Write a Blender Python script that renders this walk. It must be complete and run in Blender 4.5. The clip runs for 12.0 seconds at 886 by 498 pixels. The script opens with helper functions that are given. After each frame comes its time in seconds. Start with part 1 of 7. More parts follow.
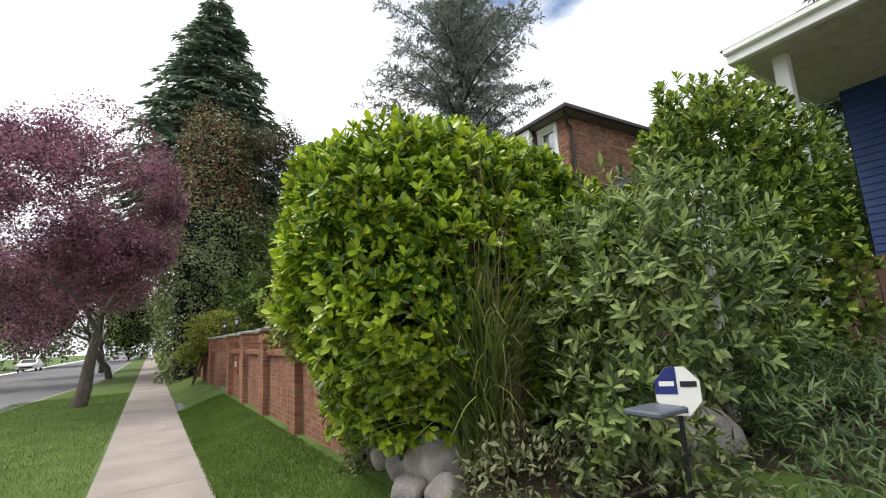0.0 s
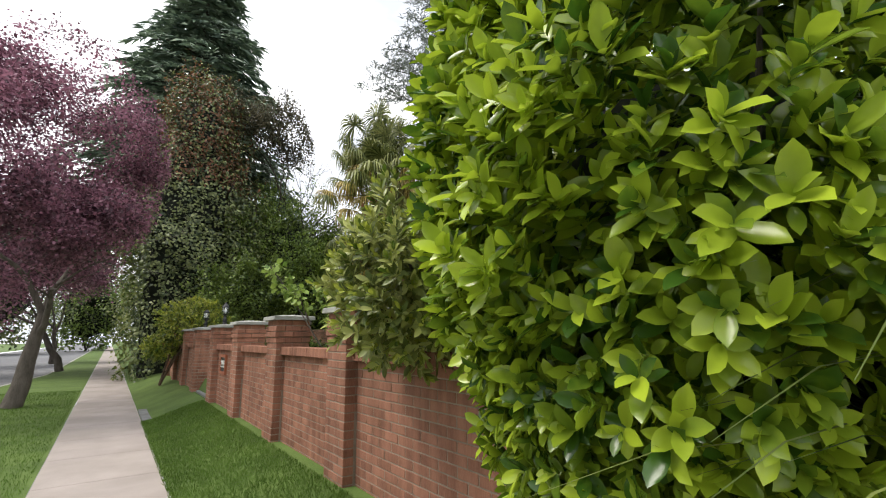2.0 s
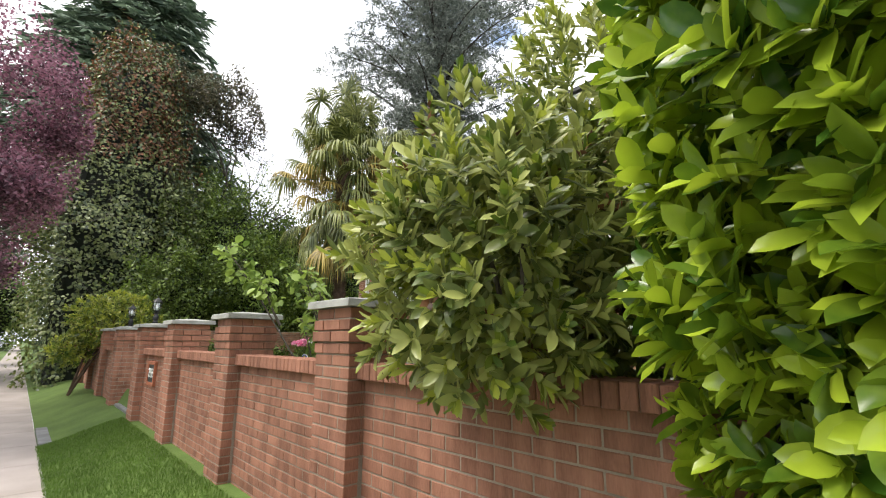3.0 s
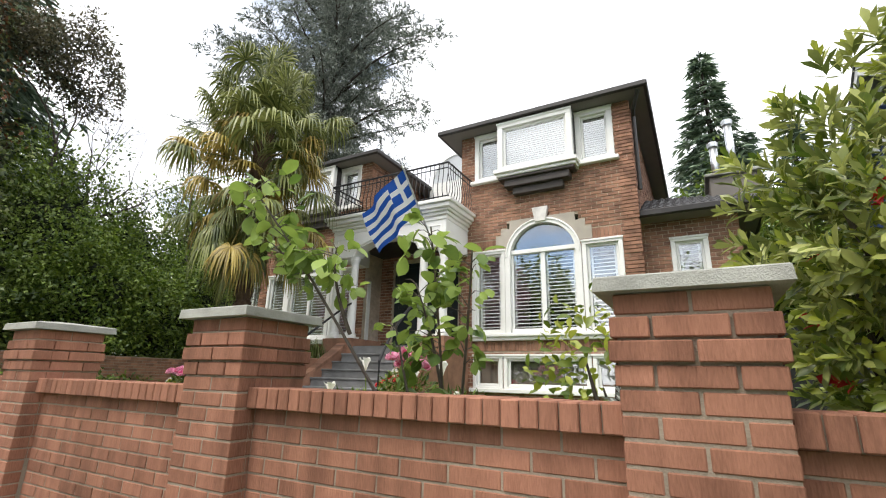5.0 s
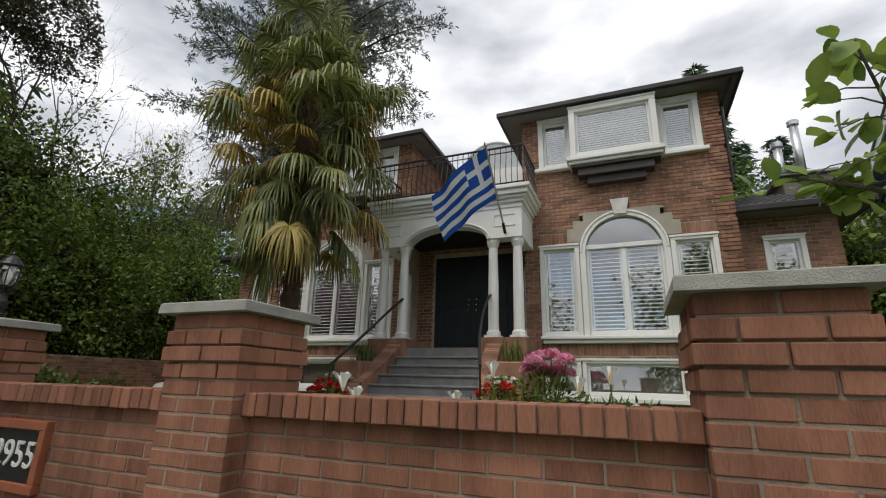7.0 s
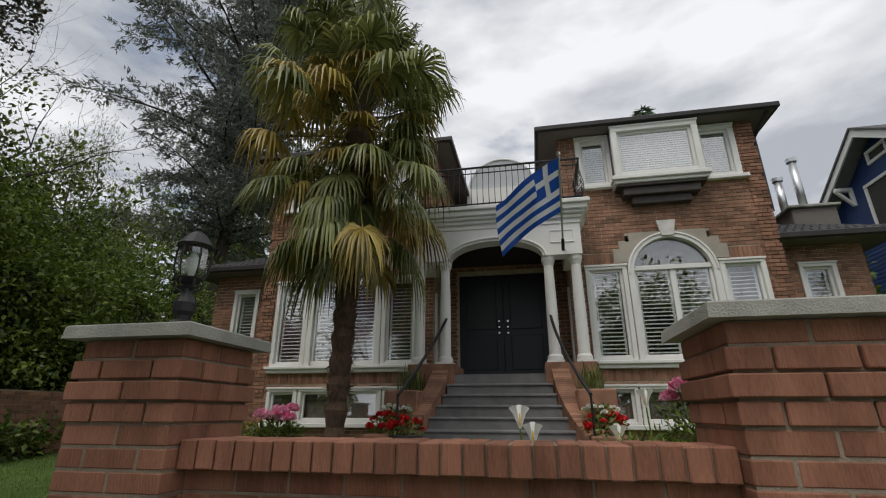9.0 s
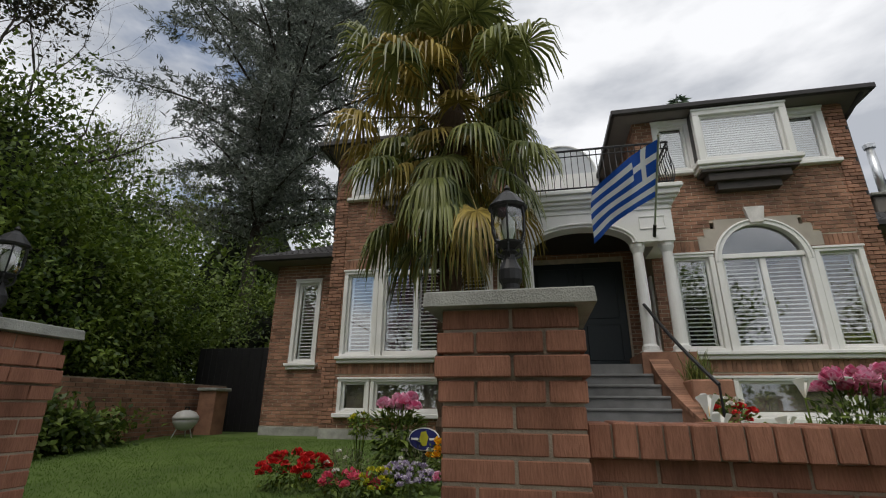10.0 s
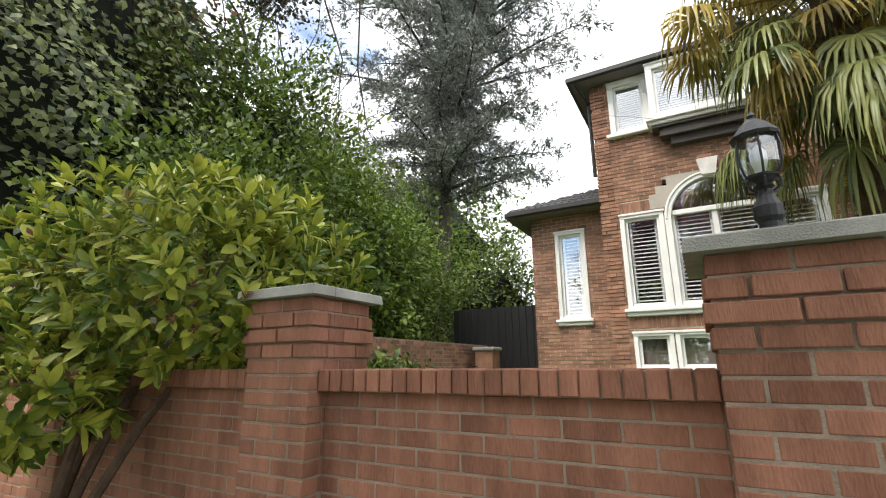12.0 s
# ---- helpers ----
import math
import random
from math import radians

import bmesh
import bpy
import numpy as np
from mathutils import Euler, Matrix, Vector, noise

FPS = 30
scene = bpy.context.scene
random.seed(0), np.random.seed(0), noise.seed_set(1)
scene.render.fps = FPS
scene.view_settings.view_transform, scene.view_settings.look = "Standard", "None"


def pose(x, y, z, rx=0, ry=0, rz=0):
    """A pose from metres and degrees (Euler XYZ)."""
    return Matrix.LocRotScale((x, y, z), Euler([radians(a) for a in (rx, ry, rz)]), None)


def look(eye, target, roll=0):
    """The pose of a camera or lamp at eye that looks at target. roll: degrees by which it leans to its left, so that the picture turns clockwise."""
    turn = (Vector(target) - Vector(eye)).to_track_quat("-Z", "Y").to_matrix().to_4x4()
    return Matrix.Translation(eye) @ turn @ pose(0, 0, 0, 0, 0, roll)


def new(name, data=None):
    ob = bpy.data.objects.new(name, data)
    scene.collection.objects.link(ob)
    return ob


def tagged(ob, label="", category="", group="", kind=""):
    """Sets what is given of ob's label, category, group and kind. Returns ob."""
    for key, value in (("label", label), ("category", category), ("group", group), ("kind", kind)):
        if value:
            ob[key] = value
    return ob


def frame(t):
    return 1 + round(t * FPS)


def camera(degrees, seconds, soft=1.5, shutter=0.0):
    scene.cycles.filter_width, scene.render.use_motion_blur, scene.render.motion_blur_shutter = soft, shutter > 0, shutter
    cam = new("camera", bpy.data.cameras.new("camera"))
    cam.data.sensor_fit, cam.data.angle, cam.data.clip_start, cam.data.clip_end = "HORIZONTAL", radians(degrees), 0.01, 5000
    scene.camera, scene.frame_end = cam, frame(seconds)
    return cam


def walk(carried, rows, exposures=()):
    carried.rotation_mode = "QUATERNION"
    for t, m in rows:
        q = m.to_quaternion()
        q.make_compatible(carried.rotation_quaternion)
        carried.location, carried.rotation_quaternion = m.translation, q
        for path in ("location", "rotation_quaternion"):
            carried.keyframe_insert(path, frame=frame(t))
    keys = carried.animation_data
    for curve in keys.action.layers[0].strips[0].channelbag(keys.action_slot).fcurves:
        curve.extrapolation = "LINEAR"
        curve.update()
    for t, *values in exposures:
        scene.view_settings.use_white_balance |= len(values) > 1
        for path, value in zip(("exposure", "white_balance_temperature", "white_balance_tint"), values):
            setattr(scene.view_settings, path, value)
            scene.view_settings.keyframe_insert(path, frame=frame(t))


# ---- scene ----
cam = camera(87.7, 12.0, soft=1.1)
PATH = [
    (0, (0.089, -0.365, 1.64), (1.146, 1.295, 1.992), -3.4),
    (1, (0.065, 1.006, 1.685), (1.128, 2.665, 2.027), -2.1),
    (1.5, (0.08, 1.787, 1.641), (1.161, 3.431, 1.999), -1.5),
    (2, (0.094, 2.566, 1.604), (1.232, 4.167, 1.981), -0.5),
    (2.5, (0.249, 3.283, 1.626), (1.471, 4.819, 2.01), 0.1),
    (3, (0.33, 4.038, 1.635), (1.643, 5.494, 2.029), 0.3),
    (5, (0.259, 6.811, 1.566), (1.944, 7.743, 2.107), 1.4),
    (5.5, (0.301, 7.458, 1.572), (2.007, 8.346, 2.119), 1.4),
    (6, (0.243, 8.137, 1.563), (1.971, 8.981, 2.11), 1.5),
    (6.5, (0.229, 8.82, 1.556), (1.992, 9.585, 2.111), 1.4),
    (7, (0.247, 9.476, 1.558), (2.026, 10.199, 2.12), 1.5),
    (9, (0.357, 12.107, 1.589), (2.207, 12.465, 2.259), 0.1),
    (9.5, (0.381, 12.773, 1.57), (2.235, 13.124, 2.231), 0.2),
    (10, (0.363, 13.496, 1.544), (2.216, 13.882, 2.189), 0.5),
    (10.5, (0.374, 14.211, 1.532), (2.222, 14.66, 2.151), 0.3),
    (11, (0.353, 14.941, 1.54), (2.186, 15.496, 2.116), 0.2),
    (11.5, (0.283, 15.57, 1.53), (2.062, 16.3, 2.079), 0.1),
    (12, (0.215, 16.337, 1.517), (1.911, 17.28, 2.004), -0.4),
]
walk(cam, [(t, look(eye, target, roll)) for t, eye, target, roll in PATH],
     exposures=[(0, 0.75), (1.5, 0.72), (3, 1.25), (5, 1.08), (5.5, 0.7), (6.5, 0.15), (7, 0.0), (9.5, -0.25), (10.5, 0.05), (11, 0.4), (12, 1.45)])

# ---- world, sun and exposure ----
world = bpy.data.worlds.new("sky")
scene.world = world
world.use_nodes = True
wn, wl = world.node_tree.nodes, world.node_tree.links
wn.clear()
w_out = wn.new("ShaderNodeOutputWorld")
w_bg = wn.new("ShaderNodeBackground")
w_sky = wn.new("ShaderNodeTexSky")
w_sky.sky_type = 'NISHITA'
w_sky.sun_disc = False
w_sky.sun_elevation, w_sky.sun_rotation = radians(52), radians(250)
w_co = wn.new("ShaderNodeTexCoord")
w_map = wn.new("ShaderNodeMapping")
w_map.inputs["Scale"].default_value = (1.0, 1.0, 2.6)
w_map.inputs["Location"].default_value = (0.35, 0.1, 0.0)
w_big = wn.new("ShaderNodeTexNoise")
w_big.inputs["Scale"].default_value, w_big.inputs["Detail"].default_value = 1.5, 7.0
w_big.inputs["Roughness"].default_value = 0.55
w_small = wn.new("ShaderNodeTexNoise")
w_small.inputs["Scale"].default_value, w_small.inputs["Detail"].default_value = 2.3, 6.0
w_gap = wn.new("ShaderNodeValToRGB")          # where the cloud closes
w_gap.color_ramp.elements[0].position, w_gap.color_ramp.elements[1].position = 0.33, 0.43
w_tone = wn.new("ShaderNodeValToRGB")         # grey bellies, white tops
w_tone.color_ramp.elements[0].position, w_tone.color_ramp.elements[1].position = 0.38, 0.57
w_tone.color_ramp.elements[0].color = (0.53, 0.56, 0.62, 1)
w_tone.color_ramp.elements[1].color = (1.08, 1.09, 1.12, 1)
w_mul = wn.new("ShaderNodeVectorMath")
w_mul.operation = 'SCALE'
w_mul.inputs["Scale"].default_value = 0.13
w_mix = wn.new("ShaderNodeMixRGB")
wl.new(w_co.outputs["Generated"], w_map.inputs["Vector"])
wl.new(w_map.outputs["Vector"], w_big.inputs["Vector"])
wl.new(w_map.outputs["Vector"], w_small.inputs["Vector"])
wl.new(w_big.outputs["Fac"], w_gap.inputs["Fac"])
wl.new(w_small.outputs["Fac"], w_tone.inputs["Fac"])
wl.new(w_sky.outputs["Color"], w_mul.inputs[0])
wl.new(w_gap.outputs["Color"], w_mix.inputs["Fac"])
wl.new(w_mul.outputs["Vector"], w_mix.inputs["Color1"])
wl.new(w_tone.outputs["Color"], w_mix.inputs["Color2"])
wl.new(w_mix.outputs["Color"], w_bg.inputs["Color"])
w_bg.inputs["Strength"].default_value = 1.0
wl.new(w_bg.outputs["Background"], w_out.inputs["Surface"])

sun = new("sun", bpy.data.lights.new("sun", 'SUN'))
sun.data.energy, sun.data.angle, sun.data.color = 1.7, radians(28), (1.0, 0.94, 0.85)
sun.matrix_world = look((0, 0, 30), (12, -5, 8))
sun.location = (-10, 8, 30)

# ---- materials ----
def mat(name, base, rough=0.7, var=0.25, scale=6.0, fine=60.0, bump=0.15, metal=0.0, island=0.0, piece=0.0, tint=None, spec=0.4, stretch=(1, 1, 1), leaf=0.0, stain=0.0):
    """Base colour varied by a coarse and a fine noise; island and piece vary it by joined piece or by object."""
    m = bpy.data.materials.new(name)
    m.use_nodes = True
    nt, ns, ln = m.node_tree, m.node_tree.nodes, m.node_tree.links
    ns.clear()
    out = ns.new("ShaderNodeOutputMaterial")
    bsdf = ns.new("ShaderNodeBsdfPrincipled")
    bsdf.inputs["Roughness"].default_value = rough
    bsdf.inputs["Metallic"].default_value = metal
    bsdf.inputs["Specular IOR Level"].default_value = spec
    co = ns.new("ShaderNodeTexCoord")
    geo = ns.new("ShaderNodeNewGeometry")
    mp = ns.new("ShaderNodeMapping")
    mp.inputs["Scale"].default_value = stretch
    ln.new(geo.outputs["Position"], mp.inputs["Vector"])
    n1, n2 = ns.new("ShaderNodeTexNoise"), ns.new("ShaderNodeTexNoise")
    n1.inputs["Scale"].default_value, n2.inputs["Scale"].default_value = scale, fine
    n1.inputs["Detail"].default_value, n2.inputs["Detail"].default_value = 5, 4
    ln.new(mp.outputs["Vector"], n1.inputs["Vector"])
    ln.new(mp.outputs["Vector"], n2.inputs["Vector"])
    add = ns.new("ShaderNodeMath")
    add.operation = 'MULTIPLY_ADD'
    add.inputs[1].default_value = 0.45
    ln.new(n2.outputs["Fac"], add.inputs[0])
    ln.new(n1.outputs["Fac"], add.inputs[2])
    value = add.outputs[0]
    for amount, socket in ((island, geo.outputs["Random Per Island"]), (piece, None)):
        if amount:
            if socket is None:
                info = ns.new("ShaderNodeObjectInfo")
                socket = info.outputs["Random"]
            more = ns.new("ShaderNodeMath")
            more.operation = 'MULTIPLY_ADD'
            more.inputs[1].default_value = amount
            ln.new(socket, more.inputs[0])
            ln.new(value, more.inputs[2])
            shift = ns.new("ShaderNodeMath")
            shift.operation = 'SUBTRACT'
            shift.inputs[1].default_value = amount * 0.5
            ln.new(more.outputs[0], shift.inputs[0])
            value = shift.outputs[0]
    ramp = ns.new("ShaderNodeValToRGB")
    ramp.color_ramp.elements[0].position, ramp.color_ramp.elements[1].position = 0.42, 1.02
    lo = tuple(max(0, c * (1 - var)) for c in base)
    hi = tuple(min(1, c * (1 + var)) for c in (tint or base))
    ramp.color_ramp.elements[0].color, ramp.color_ramp.elements[1].color = (*lo, 1), (*hi, 1)
    ln.new(value, ramp.inputs["Fac"])
    colour = ramp.outputs["Color"]
    if stain:
        n3 = ns.new("ShaderNodeTexNoise")
        n3.inputs["Scale"].default_value, n3.inputs["Detail"].default_value = 1.1, 7
        ln.new(geo.outputs["Position"], n3.inputs["Vector"])
        r3 = ns.new("ShaderNodeValToRGB")
        r3.color_ramp.elements[0].position, r3.color_ramp.elements[1].position = 0.38, 0.66
        d = 1 - stain
        r3.color_ramp.elements[0].color, r3.color_ramp.elements[1].color = (d, d, d * 0.97, 1), (1.0, 1.0, 1.0, 1)
        ln.new(n3.outputs["Fac"], r3.inputs["Fac"])
        mx = ns.new("ShaderNodeMixRGB")
        mx.blend_type = 'MULTIPLY'
        mx.inputs["Fac"].default_value = 1
        ln.new(colour, mx.inputs["Color1"])
        ln.new(r3.outputs["Color"], mx.inputs["Color2"])
        colour = mx.outputs["Color"]
    ln.new(colour, bsdf.inputs["Base Color"])
    if bump:
        bp = ns.new("ShaderNodeBump")
        bp.inputs["Strength"].default_value, bp.inputs["Distance"].default_value = bump, 0.01
        ln.new(n2.outputs["Fac"], bp.inputs["Height"])
        ln.new(bp.outputs["Normal"], bsdf.inputs["Normal"])
    surface = bsdf.outputs["BSDF"]
    if leaf:
        tr = ns.new("ShaderNodeBsdfTranslucent")
        ln.new(colour, tr.inputs["Color"])
        mixs = ns.new("ShaderNodeMixShader")
        mixs.inputs["Fac"].default_value = leaf
        ln.new(surface, mixs.inputs[1])
        ln.new(tr.outputs["BSDF"], mixs.inputs[2])
        surface = mixs.outputs["Shader"]
    ln.new(surface, out.inputs["Surface"])
    return m


def glass_mat(name, gloss=0.02):
    m = bpy.data.materials.new(name)
    m.use_nodes = True
    ns, ln = m.node_tree.nodes, m.node_tree.links
    ns.clear()
    out, mix = ns.new("ShaderNodeOutputMaterial"), ns.new("ShaderNodeMixShader")
    tr, gl = ns.new("ShaderNodeBsdfTransparent"), ns.new("ShaderNodeBsdfGlossy")
    tr.inputs["Color"].default_value = (0.94, 0.96, 0.96, 1)
    gl.inputs["Roughness"].default_value = gloss
    mix.inputs["Fac"].default_value = 0.24
    ln.new(tr.outputs["BSDF"], mix.inputs[1])
    ln.new(gl.outputs["BSDF"], mix.inputs[2])
    ln.new(mix.outputs["Shader"], out.inputs["Surface"])
    return m


M_BRICK = mat("red brick", (0.242, 0.103, 0.063), 0.85, 0.28, 4, 60, 0.55, piece=0.32, tint=(0.31, 0.141, 0.091), stain=0.2, stretch=(2.4, 2.4, 0.45))
M_HBRICK = mat("brown brick", (0.232, 0.12, 0.078), 0.85, 0.3, 4, 70, 0.3, island=0.45, tint=(0.30, 0.157, 0.102), stain=0.15)
M_MORTAR = mat("grey mortar", (0.31, 0.25, 0.195), 0.95, 0.3, 8, 120, 0.5, stain=0.3)
M_HMORTAR = mat("house mortar", (0.56, 0.47, 0.37), 0.95, 0.25, 8, 120, 0.4, stain=0.25)
M_STONE = mat("cast stone", (0.36, 0.36, 0.33), 0.9, 0.3, 7, 150, 0.5, stain=0.35)
M_TRIMSTONE = mat("limestone trim", (0.42, 0.38, 0.33), 0.85, 0.15, 4, 60, 0.2, stain=0.15)
M_WHITE = mat("white paint", (0.78, 0.78, 0.77), 0.5, 0.06, 2, 40, 0.05, stain=0.06)
# one brown for both the curtain and the brick reflected in the glass
M_PANEBACK = mat("curtain and reflection brown", (0.23, 0.2, 0.17), 0.9, 0.2, 3, 40, 0.1, stretch=(1, 6, 1))
M_BLIND = mat("white blind", (0.82, 0.82, 0.82), 0.6, 0.04, 2, 30, 0.02)
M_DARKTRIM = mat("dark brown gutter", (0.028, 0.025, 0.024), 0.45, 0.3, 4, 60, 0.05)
M_SOFFIT = mat("taupe soffit", (0.16, 0.145, 0.13), 0.7, 0.1, 3, 40, 0.05)
M_ROOF = mat("dark roof tile", (0.035, 0.034, 0.036), 0.7, 0.4, 4, 60, 0.3, island=0.3)
M_DOOR = mat("black door paint", (0.012, 0.019, 0.023), 0.4, 0.2, 3, 40, 0.05)
M_BLACK = mat("black iron", (0.014, 0.014, 0.015), 0.45, 0.3, 8, 80, 0.1)
M_STEEL = mat("galvanised steel", (0.62, 0.64, 0.66), 0.35, 0.15, 5, 60, 0.05, metal=0.9)
M_NICKEL = mat("nickel", (0.7, 0.68, 0.64), 0.25, 0.05, 5, 60, 0.0, metal=1.0)
M_CONCRETE = mat("concrete walk", (0.33, 0.288, 0.265), 0.9, 0.16, 1.3, 130, 0.25, stain=0.16)
M_STEPS = mat("grey stone steps", (0.2, 0.2, 0.2), 0.85, 0.25, 5, 160, 0.2, stain=0.25)
M_KERB = mat("concrete kerb", (0.34, 0.33, 0.31), 0.9, 0.2, 4, 100, 0.3, stain=0.2)
M_ASPHALT = mat("asphalt", (0.17, 0.17, 0.18), 0.9, 0.15, 0.8, 140, 0.3, stain=0.15)
M_EARTH = mat("dark soil", (0.05, 0.034, 0.022), 0.95, 0.4, 9, 60, 0.8)
M_LAWN = mat("lawn soil green", (0.055, 0.1, 0.014), 0.95, 0.22, 1.6, 45, 0.5, tint=(0.085, 0.13, 0.026))
M_GRASS = mat("grass blades", (0.07, 0.13, 0.018), 0.7, 0.25, 1.4, 20, 0.0, island=0.22, tint=(0.1, 0.17, 0.03), leaf=0.3, spec=0.2)
# dark colour standing in for the lack of light indoors
M_UNLIT = mat("unlit interior tone", (0.05, 0.048, 0.045), 0.9, 0.1, 2, 20, 0.0)
M_BLUE = mat("blue siding", (0.018, 0.045, 0.15), 0.55, 0.12, 3, 60, 0.08, island=0.08)
M_WOOD = mat("brown deck wood", (0.13, 0.075, 0.055), 0.75, 0.3, 4, 50, 0.3, stretch=(1, 1, 8))
M_GLASS = glass_mat("window glass")
M_LAMPGLASS = glass_mat("lamp glass", 0.08)
M_BARK = mat("grey bark", (0.10, 0.085, 0.07), 0.95, 0.45, 9, 50, 1.0, stretch=(1, 1, 0.35))
M_DARKBARK = mat("dark bark", (0.05, 0.04, 0.033), 0.95, 0.4, 9, 50, 1.0, stretch=(1, 1, 0.3))


def leafmat(name, lo, hi, rough=0.45, island=0.9, leaf=0.3, spec=0.45):
    lo, hi = tuple(min(0.85, 1.3 * c) for c in lo), tuple(min(0.85, 1.3 * c) for c in hi)
    mid = tuple((a + b) / 2 for a, b in zip(lo, hi))
    m = mat(name, mid, rough, 0.0, 1.2, 14, 0.0, island=island, spec=spec, leaf=leaf)
    ramp = [n for n in m.node_tree.nodes if n.type == 'VALTORGB'][0]
    ramp.color_ramp.elements[0].color, ramp.color_ramp.elements[1].color = (*lo, 1), (*hi, 1)
    ramp.color_ramp.elements[0].position, ramp.color_ramp.elements[1].position = 0.35, 1.1
    return m


M_LAUREL = leafmat("laurel leaf", (0.04, 0.095, 0.01), (0.335, 0.425, 0.032), 0.24, leaf=0.3, spec=0.6)
M_RHODO = leafmat("rhododendron leaf", (0.09, 0.12, 0.03), (0.34, 0.36, 0.11), 0.35, leaf=0.3)
M_RHODOY = leafmat("yellow green rhododendron leaf", (0.06, 0.1, 0.012), (0.30, 0.33, 0.045), 0.4, leaf=0.35)
M_OAK = leafmat("dark oak leaf", (0.02, 0.022, 0.012), (0.085, 0.075, 0.04), 0.5)
M_SHRUB = leafmat("shrub leaf", (0.026, 0.05, 0.008), (0.125, 0.175, 0.028), 0.5)
M_SHRUBL = leafmat("light shrub leaf", (0.036, 0.07, 0.009), (0.135, 0.19, 0.025), 0.5)
M_SAGE = leafmat("grey green leaf", (0.05, 0.065, 0.03), (0.17, 0.18, 0.09), 0.6)
M_IVY = leafmat("ivy leaf", (0.03, 0.048, 0.018), (0.16, 0.185, 0.065), 0.4, leaf=0.2)
M_IVYL = leafmat("light hedge leaf", (0.05, 0.075, 0.015), (0.16, 0.18, 0.05), 0.5)
M_RUST = leafmat("rusty leaf", (0.06, 0.03, 0.015), (0.17, 0.075, 0.035), 0.6)
M_PLUM = leafmat("purple plum leaf", (0.06, 0.028, 0.04), (0.26, 0.12, 0.165), 0.5, leaf=0.4)
M_FIR = leafmat("fir needles", (0.04, 0.066, 0.046), (0.15, 0.2, 0.13), 0.6, leaf=0.2)
M_CEDAR = leafmat("blue cedar needles", (0.055, 0.066, 0.058), (0.2, 0.22, 0.19), 0.6, leaf=0.2)
M_PALM = leafmat("palm frond", (0.045, 0.062, 0.015), (0.185, 0.2, 0.06), 0.4, leaf=0.25)
M_PALMY = leafmat("yellowed palm frond", (0.12, 0.088, 0.018), (0.32, 0.24, 0.055), 0.45, leaf=0.2)
M_PALMBARK = mat("palm fibre", (0.075, 0.048, 0.03), 0.95, 0.5, 12, 60, 1.0, stretch=(1, 1, 0.5))
M_REED = leafmat("ornamental grass blade", (0.045, 0.07, 0.015), (0.16, 0.19, 0.05), 0.5)
M_STRAW = leafmat("dry straw", (0.16, 0.12, 0.07), (0.34, 0.28, 0.17), 0.7)

# ---- mesh helpers ----
PLOT = [1.0, 0.0, 1.0, 0.0, 0.0]      # scale and shift in x and y, and lift, of what is being laid out
STREET, GARDEN = (1.0, 0.0, 1.0, 0.0, 0.0), (1.006, 0.034, 0.998, 0.008, -0.09)


